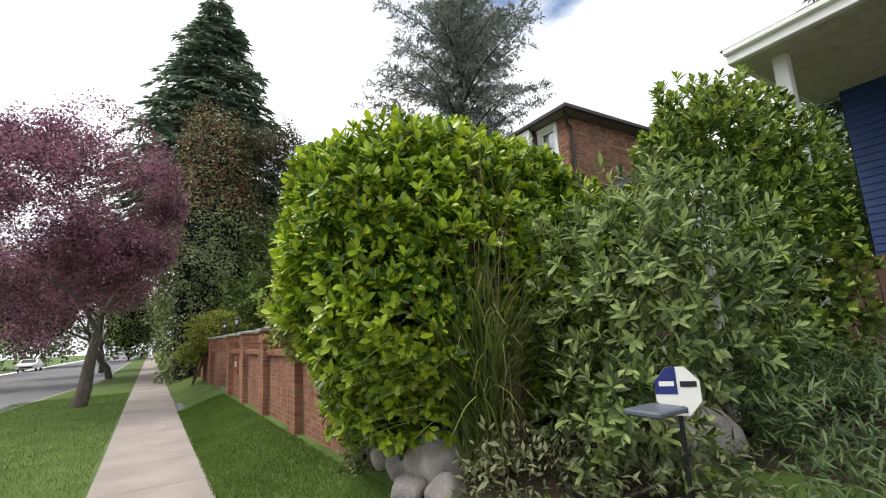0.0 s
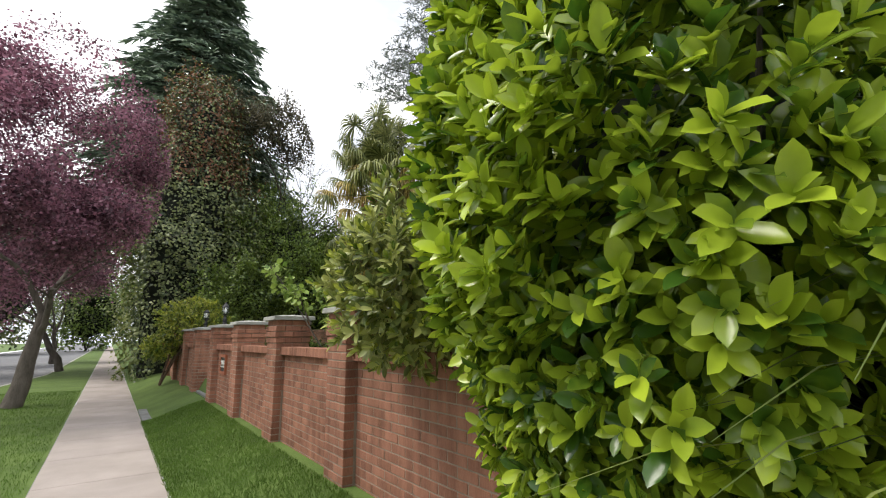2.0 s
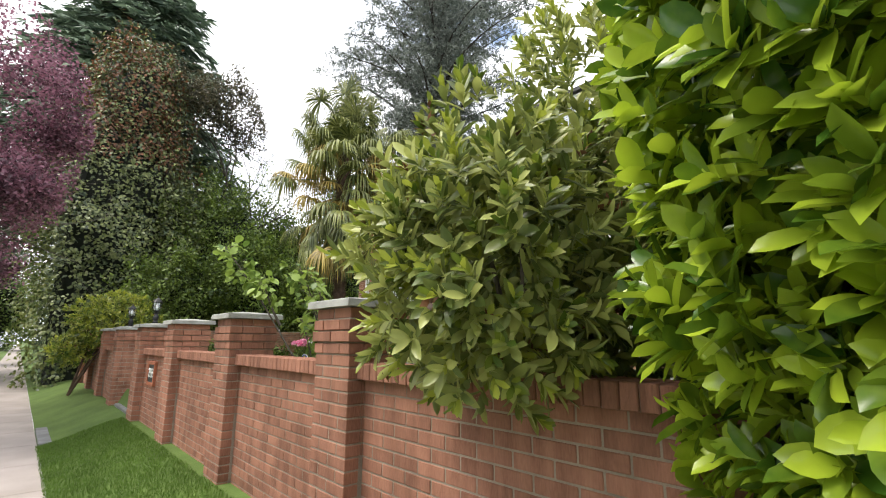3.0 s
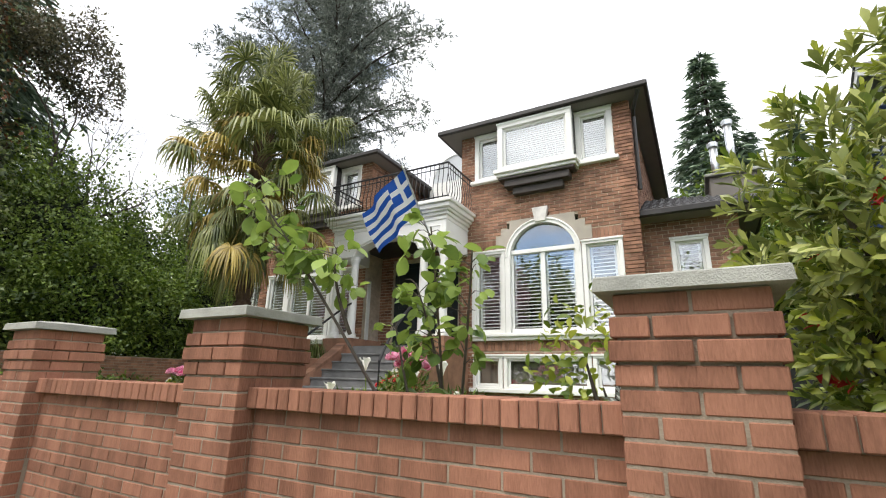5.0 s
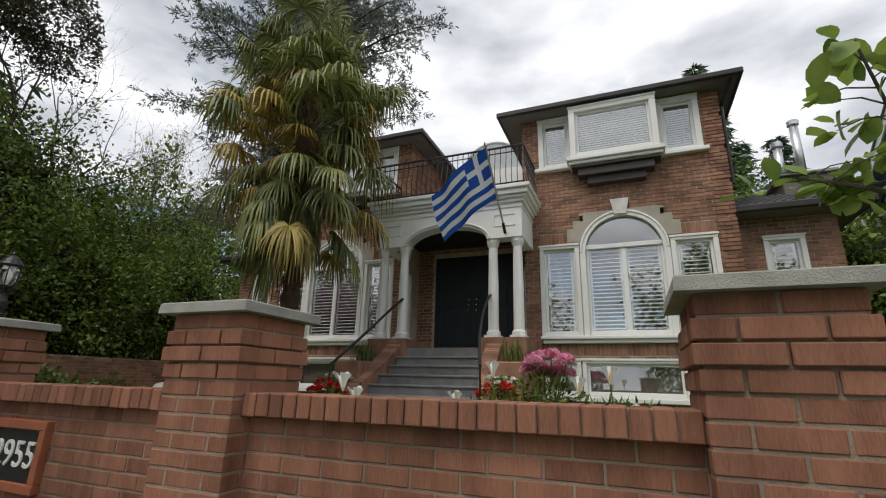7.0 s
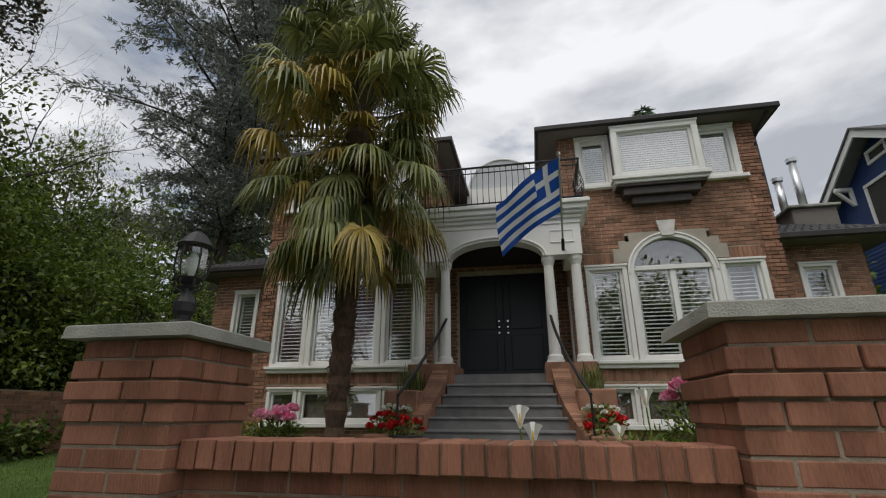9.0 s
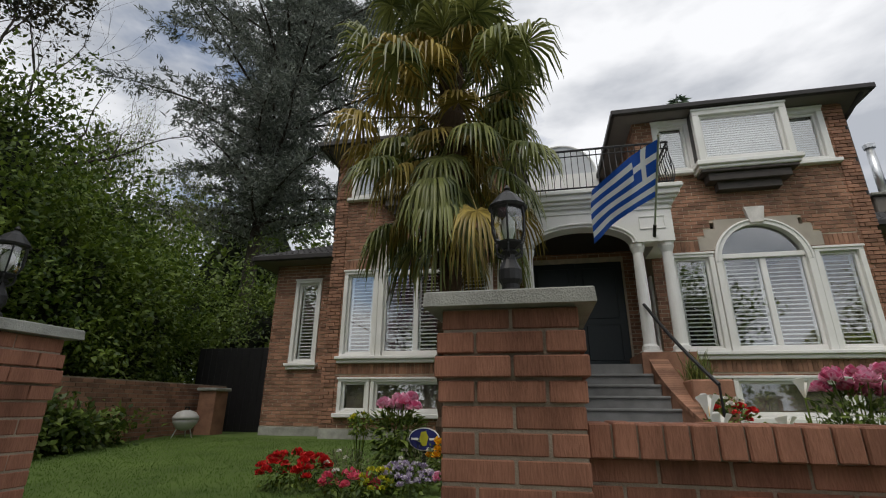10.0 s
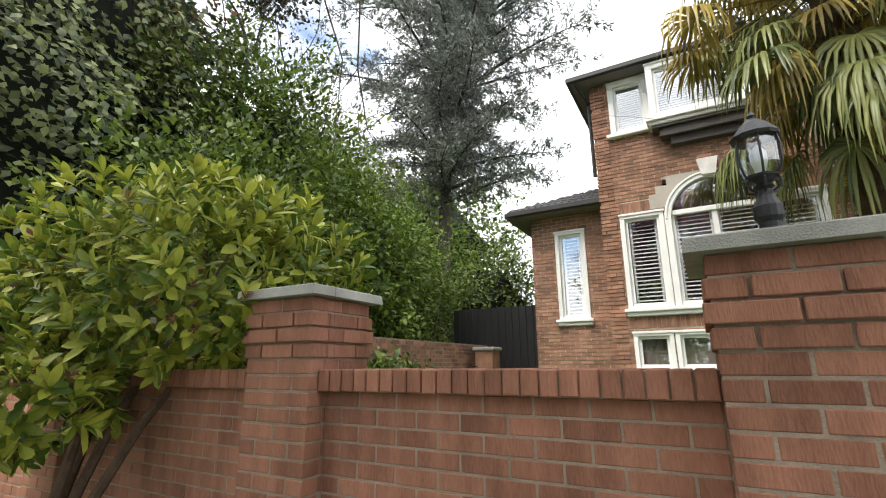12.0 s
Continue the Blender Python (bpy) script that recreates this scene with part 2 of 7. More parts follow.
class Mesh:
    """Collects vertices and faces of one part."""
    def __init__(self):
        self.v, self.f = [], []

    def add(self, verts, faces):
        n = len(self.v)
        self.v += [tuple(p) for p in verts]
        self.f += [tuple(i + n for i in f) for f in faces]
        return self

    def box(self, x0, x1, y0, y1, z0, z1):
        v = [(x, y, z) for z in (z0, z1) for x, y in ((x0, y0), (x1, y0), (x1, y1), (x0, y1))]
        return self.add(v, [(3, 2, 1, 0), (4, 5, 6, 7), (0, 1, 5, 4), (1, 2, 6, 5), (2, 3, 7, 6), (3, 0, 4, 7)])

    def soft_box(self, x0, x1, y0, y1, z0, z1, b=0.01):
        """A box with chamfered edges."""
        v, idx = [], {}
        for i, x in enumerate((x0, x1)):
            for j, y in enumerate((y0, y1)):
                for k, z in enumerate((z0, z1)):
                    sx, sy, sz = 1 - 2 * i, 1 - 2 * j, 1 - 2 * k
                    for a, p in enumerate(((x, y + sy * b, z + sz * b), (x + sx * b, y, z + sz * b), (x + sx * b, y + sy * b, z))):
                        idx[i, j, k, a] = len(v)
                        v.append(p)
        f = []
        I = idx
        for s in (0, 1):
            f.append([I[s, 0, 0, 0], I[s, 1, 0, 0], I[s, 1, 1, 0], I[s, 0, 1, 0]][::1 if s else -1])
            f.append([I[0, s, 0, 1], I[0, s, 1, 1], I[1, s, 1, 1], I[1, s, 0, 1]][::1 if s else -1])
            f.append([I[0, 0, s, 2], I[1, 0, s, 2], I[1, 1, s, 2], I[0, 1, s, 2]][::1 if s else -1])
        for p in (0, 1):
            for q in (0, 1):
                f.append([I[p, q, 0, 0], I[p, q, 1, 0], I[p, q, 1, 1], I[p, q, 0, 1]][::1 if p != q else -1])
                f.append([I[p, 0, q, 0], I[p, 0, q, 2], I[p, 1, q, 2], I[p, 1, q, 0]][::1 if p != q else -1])
                f.append([I[0, p, q, 1], I[1, p, q, 1], I[1, p, q, 2], I[0, p, q, 2]][::1 if p != q else -1])
        for i in (0, 1):
            for j in (0, 1):
                for k in (0, 1):
                    f.append([I[i, j, k, 0], I[i, j, k, 1], I[i, j, k, 2]][::1 if (i + j + k) % 2 else -1])
        return self.add(v, f)

    def tube(self, pts, radii, n=8, caps=True):
        """A round bar along points."""
        pts = [Vector(p) for p in pts]
        if not hasattr(radii, "__len__"):
            radii = [radii] * len(pts)
        v, f = [], []
        side = None
        for i, p in enumerate(pts):
            d = (pts[min(i + 1, len(pts) - 1)] - pts[max(i - 1, 0)]).normalized()
            if side is None:
                side = d.orthogonal().normalized()
            side = (side - d * side.dot(d)).normalized()
            up = d.cross(side)
            for k in range(n):
                a = 2 * math.pi * k / n
                v.append(p + (side * math.cos(a) + up * math.sin(a)) * radii[i])
        for i in range(len(pts) - 1):
            for k in range(n):
                f.append((i * n + k, i * n + (k + 1) % n, (i + 1) * n + (k + 1) % n, (i + 1) * n + k))
        if caps:
            f.append(tuple(range(n))[::-1])
            f.append(tuple((len(pts) - 1) * n + k for k in range(n)))
        return self.add(v, f)

    def lathe(self, cx, cy, profile, n=16):
        """Turns (radius, z) about the upright axis at cx, cy."""
        v = [(cx + r * math.cos(2 * math.pi * k / n), cy + r * math.sin(2 * math.pi * k / n), z) for r, z in profile for k in range(n)]
        f = [(i * n + k, i * n + (k + 1) % n, (i + 1) * n + (k + 1) % n, (i + 1) * n + k) for i in range(len(profile) - 1) for k in range(n)]
        f.append(tuple(range(n))[::-1])
        f.append(tuple((len(profile) - 1) * n + k for k in range(n)))
        return self.add(v, f)

    def prism(self, outline, x0, x1):
        """An outline of (y, z) drawn out along x."""
        n = len(outline)
        v = [(x0, y, z) for y, z in outline] + [(x1, y, z) for y, z in outline]
        f = [tuple(range(n))[::-1], tuple(range(n, 2 * n))] + [(i, (i + 1) % n, n + (i + 1) % n, n + i) for i in range(n)]
        return self.add(v, f)

    def data(self, name, material, smooth=False):
        me = bpy.data.meshes.new(name)
        sx, ox, sy, oy, oz = PLOT
        me.from_pydata([(x * sx + ox, y * sy + oy, z + oz) for x, y, z in self.v], [], self.f)
        me.materials.append(material)
        if smooth:
            me.polygons.foreach_set("use_smooth", [True] * len(me.polygons))
        me.update()
        return me


def part(name, mesh, material, parent=None, label="", smooth=False):
    ob = new(name, mesh.data(name, material, smooth) if isinstance(mesh, Mesh) else mesh)
    if parent is not None:
        ob.parent = parent
    if label:
        ob["label"] = label
    return ob


def thing(name, label, category, group="", kind=""):
    return tagged(new(name), label, category, group, kind)


def solid(name, mesh, material, label, category="", kind="", group="", smooth=False):
    return tagged(part(name, mesh, material, None, "", smooth), label, category, group, kind)


def raw(name, verts, faces, material, smooth=False):
    """A mesh from arrays of vertices and of faces with equal corner counts."""
    me = bpy.data.meshes.new(name)
    verts, faces = np.asarray(verts, np.float32), np.asarray(faces, np.int32)
    verts = verts * np.float32([PLOT[0], PLOT[2], 1]) + np.float32([PLOT[1], PLOT[3], PLOT[4]])
    k = faces.shape[1]
    me.vertices.add(len(verts))
    me.vertices.foreach_set("co", verts.ravel())
    me.loops.add(faces.size)
    me.loops.foreach_set("vertex_index", faces.ravel())
    me.polygons.add(len(faces))
    me.polygons.foreach_set("loop_start", np.arange(0, faces.size, k, dtype=np.int32))
    me.polygons.foreach_set("loop_total", np.full(len(faces), k, np.int32))
    me.materials.append(material)
    me.update(calc_edges=True)
    if smooth:
        me.polygons.foreach_set("use_smooth", np.ones(len(faces), bool))
    return me


def unit(a):
    return a / np.maximum(np.linalg.norm(a, axis=1, keepdims=True), 1e-9)


def leaf_mesh(name, P, D, N, L, W, material, fine=True, droop=0.2, fold=0.25):
    """Leaves at P, growing along D, faces turned to N, of length L and width W."""
    n = len(P)
    D = unit(D)
    N = unit(N - D * np.sum(N * D, 1, keepdims=True) + 1e-6)
    S = np.cross(D, N)
    L, W = np.broadcast_to(L, n)[:, None], np.broadcast_to(W, n)[:, None]
    if fine == 2:
        T, H = (0.14, 0.36, 0.6, 0.82), (0.24, 0.44, 0.5, 0.37)
        rows = ((0, 0, 0), *[(t, s * h, abs(s)) for t, h in zip(T, H) for s in (-1, 0, 1)], (1, 0, 0))
        tri = [(0, 2, 1), (0, 3, 2), (10, 11, 13), (11, 12, 13)]
        for k in (1, 4, 7):
            tri += [(k, k + 1, k + 4), (k, k + 4, k + 3), (k + 1, k + 2, k + 5), (k + 1, k + 5, k + 4)]
    elif fine:
        rows = ((0, 0, 0), (0.3, -0.36, 1), (0.3, 0, 0), (0.3, 0.36, 1), (0.72, -0.46, 1), (0.72, 0, 0), (0.72, 0.46, 1), (1, 0, 0))
        tri = ((0, 2, 1), (0, 3, 2), (1, 2, 5), (1, 5, 4), (2, 3, 6), (2, 6, 5), (4, 5, 7), (5, 6, 7))
    else:
        rows = ((0, 0, 0), (0.45, -0.5, 1), (0.45, 0.5, 1), (1, 0, 0))
        tri = ((0, 2, 1), (1, 2, 3))
    V = np.stack([P + D * L * t + S * W * s + N * (W * fold * lift * 0.5 - L * droop * t * t) for t, s, lift in rows], 1)
    F = np.asarray(tri)[None] + (np.arange(n) * len(rows))[:, None, None]
    return raw(name, V.reshape(-1, 3), F.reshape(-1, 3), material, bool(fine))


RNG = np.random.default_rng(7)


def ball(n):
    return unit(RNG.normal(size=(n, 3)))


def rosettes(C, A, per, spread=0.8):
    """For shoots at C along A: places, ways and facings of the leaves round each one."""
    n = len(C)
    A = unit(A)
    B = unit(np.cross(A, RNG.normal(size=(n, 3))))
    T = np.cross(A, B)
    P, D, N = [], [], []
    for k in range(per):
        a = k * 2.4 + RNG.normal(0, 0.25, n)
        r = B * np.cos(a)[:, None] + T * np.sin(a)[:, None]
        out = spread * (0.35 + 0.75 * (1 - k / per)) + RNG.normal(0, 0.12, n)
        out = out[:, None]
        d = A * (1.1 - 0.55 * out) + r * out
        P.append(C + A * (0.07 * k / per) - A * 0.03)
        D.append(d)
        N.append(A * 0.9 - r * 0.55 + np.array([0, 0, 0.35]))
    return np.concatenate(P), np.concatenate(D), np.concatenate(N)


def limbs(base, top, r0, levels, spread, count, seed, shrink=0.62, n=7, gnarl=0.12, up=0.25):
    """A trunk with forking limbs. Returns the mesh and the tips of its twigs with their ways."""
    rng = random.Random(seed)
    m, tips = Mesh(), []

    def grow(p, d, length, r, level):
        pts, rad = [p], [r]
        q, way = p.copy(), d.normalized()
        steps = 4
        for i in range(steps):
            way = (way + Vector((rng.gauss(0, gnarl), rng.gauss(0, gnarl), rng.gauss(0, gnarl) + up * 0.12))).normalized()
            q = q + way * length / steps
            pts.append(q.copy())
            rad.append(r * (1 - 0.45 * (i + 1) / steps))
        m.tube(pts, rad, max(4, n - level * 2), False)
        if level >= levels:
            tips.append((pts[-1], way))
            tips.append((pts[-3], way))
            return
        if level == levels - 1:
            tips.append((pts[-2], way))
        for i in range(count):
            a = 2 * math.pi * (i + rng.random() * 0.6) / count
            side = way.orthogonal().normalized()
            side = side * math.cos(a) + way.cross(side) * math.sin(a)
            nd = (way + side * spread * rng.uniform(0.7, 1.3) + Vector((0, 0, up))).normalized()
            start = pts[-1] if i < count - 1 else pts[-2]
            grow(start, nd, length * shrink * rng.uniform(0.8, 1.25), rad[-1] * 0.72, level + 1)

    base, top = Vector(base), Vector(top)
    grow(base, top - base, (top - base).length, r0, 0)
    return m, tips

# ---- ground ----
WALK0, WALK1 = -0.46, 0.775           # edges of the pavement
FACE = 1.868                          # street face of the piers
PIERS = (6.83, 9.065, 11.325, 13.59, 16.09, 18.205, 20.45, 22.7)
PIERW = 0.44


def kerb_x(y):
    return min(-2.3, -4.2 + 0.0495 * max(0.0, y - 14) ** 1.25)


def ground_z(x, y):
    """Height of the ground."""
    if x < WALK1:
        return 0.0
    if y < 4.4:                                    # planted bank in front of the blue house
        return min(0.75, 0.02 + 0.33 * (x - WALK1))
    if x < FACE:
        t = (x - WALK1) / (FACE - WALK1)
        return 0.33 * (t * t * (3 - 2 * t) * 0.5 + t * 0.5)
    if x < 2.0:
        return 0.33
    if x < 2.15:
        return 0.33 + (x - 2.0) / 0.15 * 0.31
    return min(0.94, 0.64 + (x - 2.15) * 0.043)


def sheet(name, xs, ys, zf, material, label, category, kind="structure"):
    m = Mesh()
    m.v = [(x, y, zf(x, y)) for y in ys for x in xs]
    w = len(xs)
    m.f = [(j * w + i, j * w + i + 1, (j + 1) * w + i + 1, (j + 1) * w + i) for j in range(len(ys) - 1) for i in range(w - 1)]
    return solid(name, m, material, label, category, kind, smooth=True)


far_ys = [-60, -30, -12, -6] + [i * 1.0 for i in range(-4, 30)] + [32, 36, 40, 46, 54, 64, 80, 110, 160, 260, 420]
xs_in = [WALK1 + 0.002, 0.9, 1.1, 1.3, 1.5, 1.7, FACE, 2.0, 2.15, 3, 4, 5, 6, 7, 8, 9, 10, 12, 20, 60, 200]
sheet("ground", xs_in, far_ys, lambda x, y: ground_z(x, y) - 0.004, M_LAWN, "green lawn sloping up to the brick wall", "lawn")

# verge between pavement and kerb, one strip that follows the kerb
verge = Mesh()
for i, y in enumerate(far_ys):
    k = kerb_x(y) if y < 60 else kerb_x(60)
    verge.v += [(k + 0.15 + (WALK0 - 0.002 - k - 0.15) * t, y, 0.0 + 0.03 * math.sin(math.pi * t)) for t in (0, 0.25, 0.5, 0.75, 1)]
for j in range(len(far_ys) - 1):
    for i in range(4):
        verge.f.append((j * 5 + i, j * 5 + i + 1, j * 5 + 6 + i, j * 5 + 5 + i))
solid("verge", verge, M_LAWN, "mown grass verge beside the street", "lawn", "structure", smooth=True)
kerb, road = Mesh(), Mesh()
for y in far_ys:
    k = kerb_x(min(y, 60))
    kerb.v += [(k, y, -0.14), (k, y, -0.01), (k + 0.02, y, 0.004), (k + 0.15, y, 0.006)]
    road.v += [(k - 10.5, y, -0.13), (k, y, -0.13)]
for j in range(len(far_ys) - 1):
    kerb.f += [(j * 4 + i, j * 4 + i + 1, j * 4 + 5 + i, j * 4 + 4 + i) for i in range(3)]
    road.f.append((j * 2, j * 2 + 1, j * 2 + 3, j * 2 + 2))
solid("kerb", kerb, M_KERB, "pale concrete kerb along the grass verge", "kerb", "structure")
solid("road", road, M_ASPHALT, "light grey asphalt residential street", "road", "structure")
sheet("far_ground", [-300, -60, -30, -20, -12.8], far_ys, lambda x, y: -0.02, M_LAWN, "grass on the far side of the street", "lawn")

# pavement slabs
pavement = thing("pavement", "pale concrete pavement with cut joints", "pavement", kind="structure")
slab = Mesh().soft_box(WALK0, WALK1, 0.006, 1.494, -0.1, 0.004, 0.008).data("paving_slab", M_CONCRETE)
for i in range(-4, 30):
    s = part("paving_slab", slab, M_CONCRETE, pavement)
    s.location = (0, 0.6 + i * 1.5, RNG.uniform(-0.003, 0.003))
part("paving_run", Mesh().box(WALK0, WALK1, 45.6, 160, -0.1, 0.002), M_CONCRETE, pavement)
walkway = thing("garden_path", "grey concrete path and step to the gate", "path", kind="structure")
part("path_slab", Mesh().soft_box(WALK1 + 0.01, 1.55, 14.0, 15.75, -0.1, 0.035, 0.01), M_STEPS, walkway)
part("step", Mesh().soft_box(1.55, 2.1, 13.95, 15.75, -0.1, 0.2, 0.015), M_STEPS, walkway)
part("step", Mesh().soft_box(1.95, 2.5, 13.95, 15.75, -0.1, 0.38, 0.015), M_STEPS, walkway)
part("step", Mesh().soft_box(2.3, 2.9, 13.95, 15.75, -0.1, 0.56, 0.015), M_STEPS, walkway)
curve = Mesh()
edge = [(2.7, 13.2, 15.75), (3.3, 12.6, 15.4), (4.0, 12.0, 14.85), (4.6, 11.6, 14.55), (5.3, 11.4, 14.3), (6.2, 11.4, 14.1), (6.9, 11.4, 14.0)]
for x, a, b in edge:
    z = ground_z(x, 14) + 0.012
    curve.v += [(x, a, z), (x, b, z)]
curve.f = [(2 * i, 2 * i + 2, 2 * i + 3, 2 * i + 1) for i in range(len(edge) - 1)]
part("path_slab", curve, mat("grey walk concrete", (0.235, 0.225, 0.215), 0.9, 0.16, 1.3, 130, 0.25, stain=0.2), walkway, "grey concrete front walk")
part("joint", Mesh().box(4.7, 4.73, 11.7, 14.4, 0.8, ground_z(4.7, 14) + 0.016), M_KERB, walkway)

# ---- garden wall ----
PITCH, BRICK_L = 0.0757, 0.213        # course height and brick length with joint
WALLTOP, CAPZ = 1.5, 1.853
BRICK = Mesh().soft_box(0, 0.1, 0.004, BRICK_L - 0.005, 0.004, PITCH - 0.005, 0.004).data("brick", M_BRICK)
HALF = Mesh().soft_box(0, 0.1, 0.004, BRICK_L / 2 - 0.005, 0.004, PITCH - 0.005, 0.004).data("half_brick", M_BRICK)
ROWLOCK = Mesh().soft_box(0, 0.23, 0.003, 0.0695, 0, 0.1, 0.005).data("rowlock_brick", M_BRICK)
SIDE = Mesh().soft_box(0.004, BRICK_L - 0.005, 0, 0.1, 0.004, PITCH - 0.005, 0.004).data("side_brick", M_BRICK)
bricks = []                            # laid at the end of the file


def lay(mesh, parent, x, y, z):
    bricks.append((mesh, parent, x + RNG.uniform(-0.0015, 0.0015), y, z))


def wall_panel(y0, y1):
    w = thing("garden_wall_panel", "red brick garden wall with a rowlock coping", "garden wall", "street wall panels", "structure")
    part("mortar", Mesh().box(FACE + 0.1245, FACE + 0.30, y0, y1, 0.1, WALLTOP - 0.095), M_MORTAR, w)
    part("coping_mortar", Mesh().box(FACE + 0.075, FACE + 0.275, y0, y1, WALLTOP - 0.098, WALLTOP - 0.006), M_MORTAR, w)
    count = int(round((y1 - y0) / BRICK_L))
    step = (y1 - y0) / count
    if round(step, 3) not in PANEL_BRICKS:
        PANEL_BRICKS[round(step, 3)] = [Mesh().soft_box(0, 0.1, 0.005, step * k - 0.005, 0.005, PITCH - 0.005, 0.003).data("brick", M_BRICK) for k in (1, 0.5)]
    whole, half_ = PANEL_BRICKS[round(step, 3)]
    row, z = 0, WALLTOP - 0.1 - PITCH
    while z > 0.2:
        if row % 2:
            lay(half_, w, FACE + 0.12, y0, z)
            lay(half_, w, FACE + 0.12, y1 - step / 2, z)
        for i in range(count - row % 2):
            lay(whole, w, FACE + 0.12, y0 + (i + 0.5 * (row % 2)) * step, z)
        z -= PITCH
        row += 1
    n = int(round((y1 - y0) / 0.0725))
    for i in range(n):
        lay(ROWLOCK, w, FACE + 0.06, y0 + i * (y1 - y0) / n, WALLTOP - 0.1 + RNG.uniform(-0.002, 0.002))
    return w


def pier(y, lamp=False):
    """A square pier with four proud courses under a stone cap."""
    w = thing("wall_pier", "square red brick pier under a cast stone cap", "pier", "street wall piers", "structure")
    h = PIERW / 2
    x0, x1 = FACE, FACE + PIERW
    part("mortar", Mesh().box(x0 + 0.004, x1 - 0.004, y - h + 0.004, y + h - 0.004, 0.1, CAPZ - 0.003), M_MORTAR, w)
    row, z = 0, CAPZ - PITCH
    proud = {0: 0.0, 1: 0.015, 2: 0.021, 3: 0.009}
    cuts = ((0.0, 0.213, PIERW), (0.0, 0.11, 0.33, PIERW))
    while z > 0.2:
        o = proud.get(row, 0.0)
        c = cuts[row % 2]
        for a, b in zip(c[:-1], c[1:]):
            g = 0.005
            e0, e1 = (o if a == 0 else -g), (o if b == PIERW else -g)
            key = (row if row < 4 else 4, row % 2, a)
            if key not in PIER_BRICKS:
                f0 = Mesh().soft_box(-o, 0.1, a - e0, b + e1, g, PITCH - g, 0.004).data("brick", M_BRICK)
                s0 = Mesh().soft_box(a - (0 if a else -0.1), b + e1, -o, 0.1, g, PITCH - g, 0.004).data("brick", M_BRICK)
                s1 = Mesh().soft_box(a - (0 if a else -0.1), b + e1, -0.1, o, g, PITCH - g, 0.004).data("brick", M_BRICK)
                PIER_BRICKS[key] = (f0, s0, s1)
            f0, s0, s1 = PIER_BRICKS[key]
            lay(f0, w, x0, y - h, z)
            if z > 0.9 or lamp:
                lay(s0, w, x0, y - h, z)
                lay(s1, w, x0, y + h, z)
        z -= PITCH
        row += 1
    a, b = x0 - 0.055, x1 + 0.055
    cap = Mesh()
    p, q = y - h - 0.055, y + h + 0.055
    rows = ((0.0, CAPZ), (0.004, CAPZ + 0.045), (0.01, CAPZ + 0.05), (PIERW / 2, CAPZ + 0.075))
    for k, (i, z) in enumerate(rows):
        cap.v += [(a + i, p + i, z), (b - i, p + i, z), (b - i, q - i, z), (a + i, q - i, z)]
        if k:
            cap.f += [(4 * k - 4 + j, 4 * k - 4 + (j + 1) % 4, 4 * k + (j + 1) % 4, 4 * k + j) for j in range(4)]
    cap.f += [(3, 2, 1, 0), (12, 13, 14, 15)]
    part("cap", cap, M_STONE, w, "weathered grey cast stone cap")
    return w


PIER_BRICKS, PANEL_BRICKS = {}, {}
for i, y in enumerate(PIERS):
    pier(y, i in (3, 4))
ends = [4.45] + list(PIERS)
for a, b in zip(ends[:-1], ends[1:]):
    if a != PIERS[3]:
        wall_panel(a + (PIERW / 2 if a > 5 else 0), b - PIERW / 2)


def pier_lamp(y):
    """A lantern on a turned base: six-sided glass, domed roof, small finial."""
    x, z = FACE + PIERW / 2, CAPZ + 0.072
    w = thing("pier_lamp", "dark green-black lantern with glass panes on the gate pier", "lamp", "gate lamps")
    part("base", Mesh().lathe(x, y, ((0.062, z), (0.062, z + 0.03), (0.045, z + 0.045), (0.045, z + 0.065), (0.06, z + 0.085), (0.06, z + 0.13), (0.035, z + 0.175), (0.03, z + 0.2), (0.045, z + 0.212), (0.03, z + 0.225)), 14), M_BLACK, w)
    part("cup", Mesh().lathe(x, y, ((0.03, z + 0.222), (0.045, z + 0.235), (0.075, z + 0.25), (0.078, z + 0.258)), 6), M_BLACK, w)
    part("glass", Mesh().lathe(x, y, ((0.07, z + 0.258), (0.09, z + 0.3), (0.092, z + 0.38), (0.082, z + 0.42)), 12), M_LAMPGLASS, w)
    for k in range(6):
        a = 2 * math.pi * k / 6
        part("bar", Mesh().tube([(x + r * math.cos(a), y + r * math.sin(a), z + h) for r, h in ((0.074, 0.255), (0.093, 0.3), (0.095, 0.38), (0.085, 0.425))], 0.0055, 5), M_BLACK, w)
        part("scroll", Mesh().tube([(x + r * math.cos(a), y + r * math.sin(a), z + h) for r, h in ((0.035, 0.19), (0.07, 0.205), (0.075, 0.235), (0.06, 0.248))], 0.006, 5), M_BLACK, w)
    part("bulb", Mesh().lathe(x, y, ((0.012, z + 0.258), (0.02, z + 0.28), (0.035, z + 0.32), (0.036, z + 0.36), (0.003, z + 0.4)), 10), M_BLIND, w, "white lamp bulb", True)
    part("roof", Mesh().lathe(x, y, ((0.1, z + 0.418), (0.105, z + 0.43), (0.085, z + 0.452), (0.055, z + 0.485), (0.028, z + 0.505), (0.014, z + 0.515), (0.02, z + 0.525), (0.003, z + 0.545)), 12), M_BLACK, w)

    shape = Matrix.Translation((x, y, z)) @ Matrix.Diagonal((0.76, 0.76, 0.88, 1)) @ Matrix.Translation((-x, -y, -z))
    for ob in w.children:
        ob.data.transform(shape)


pier_lamp(PIERS[3])
pier_lamp(PIERS[4])

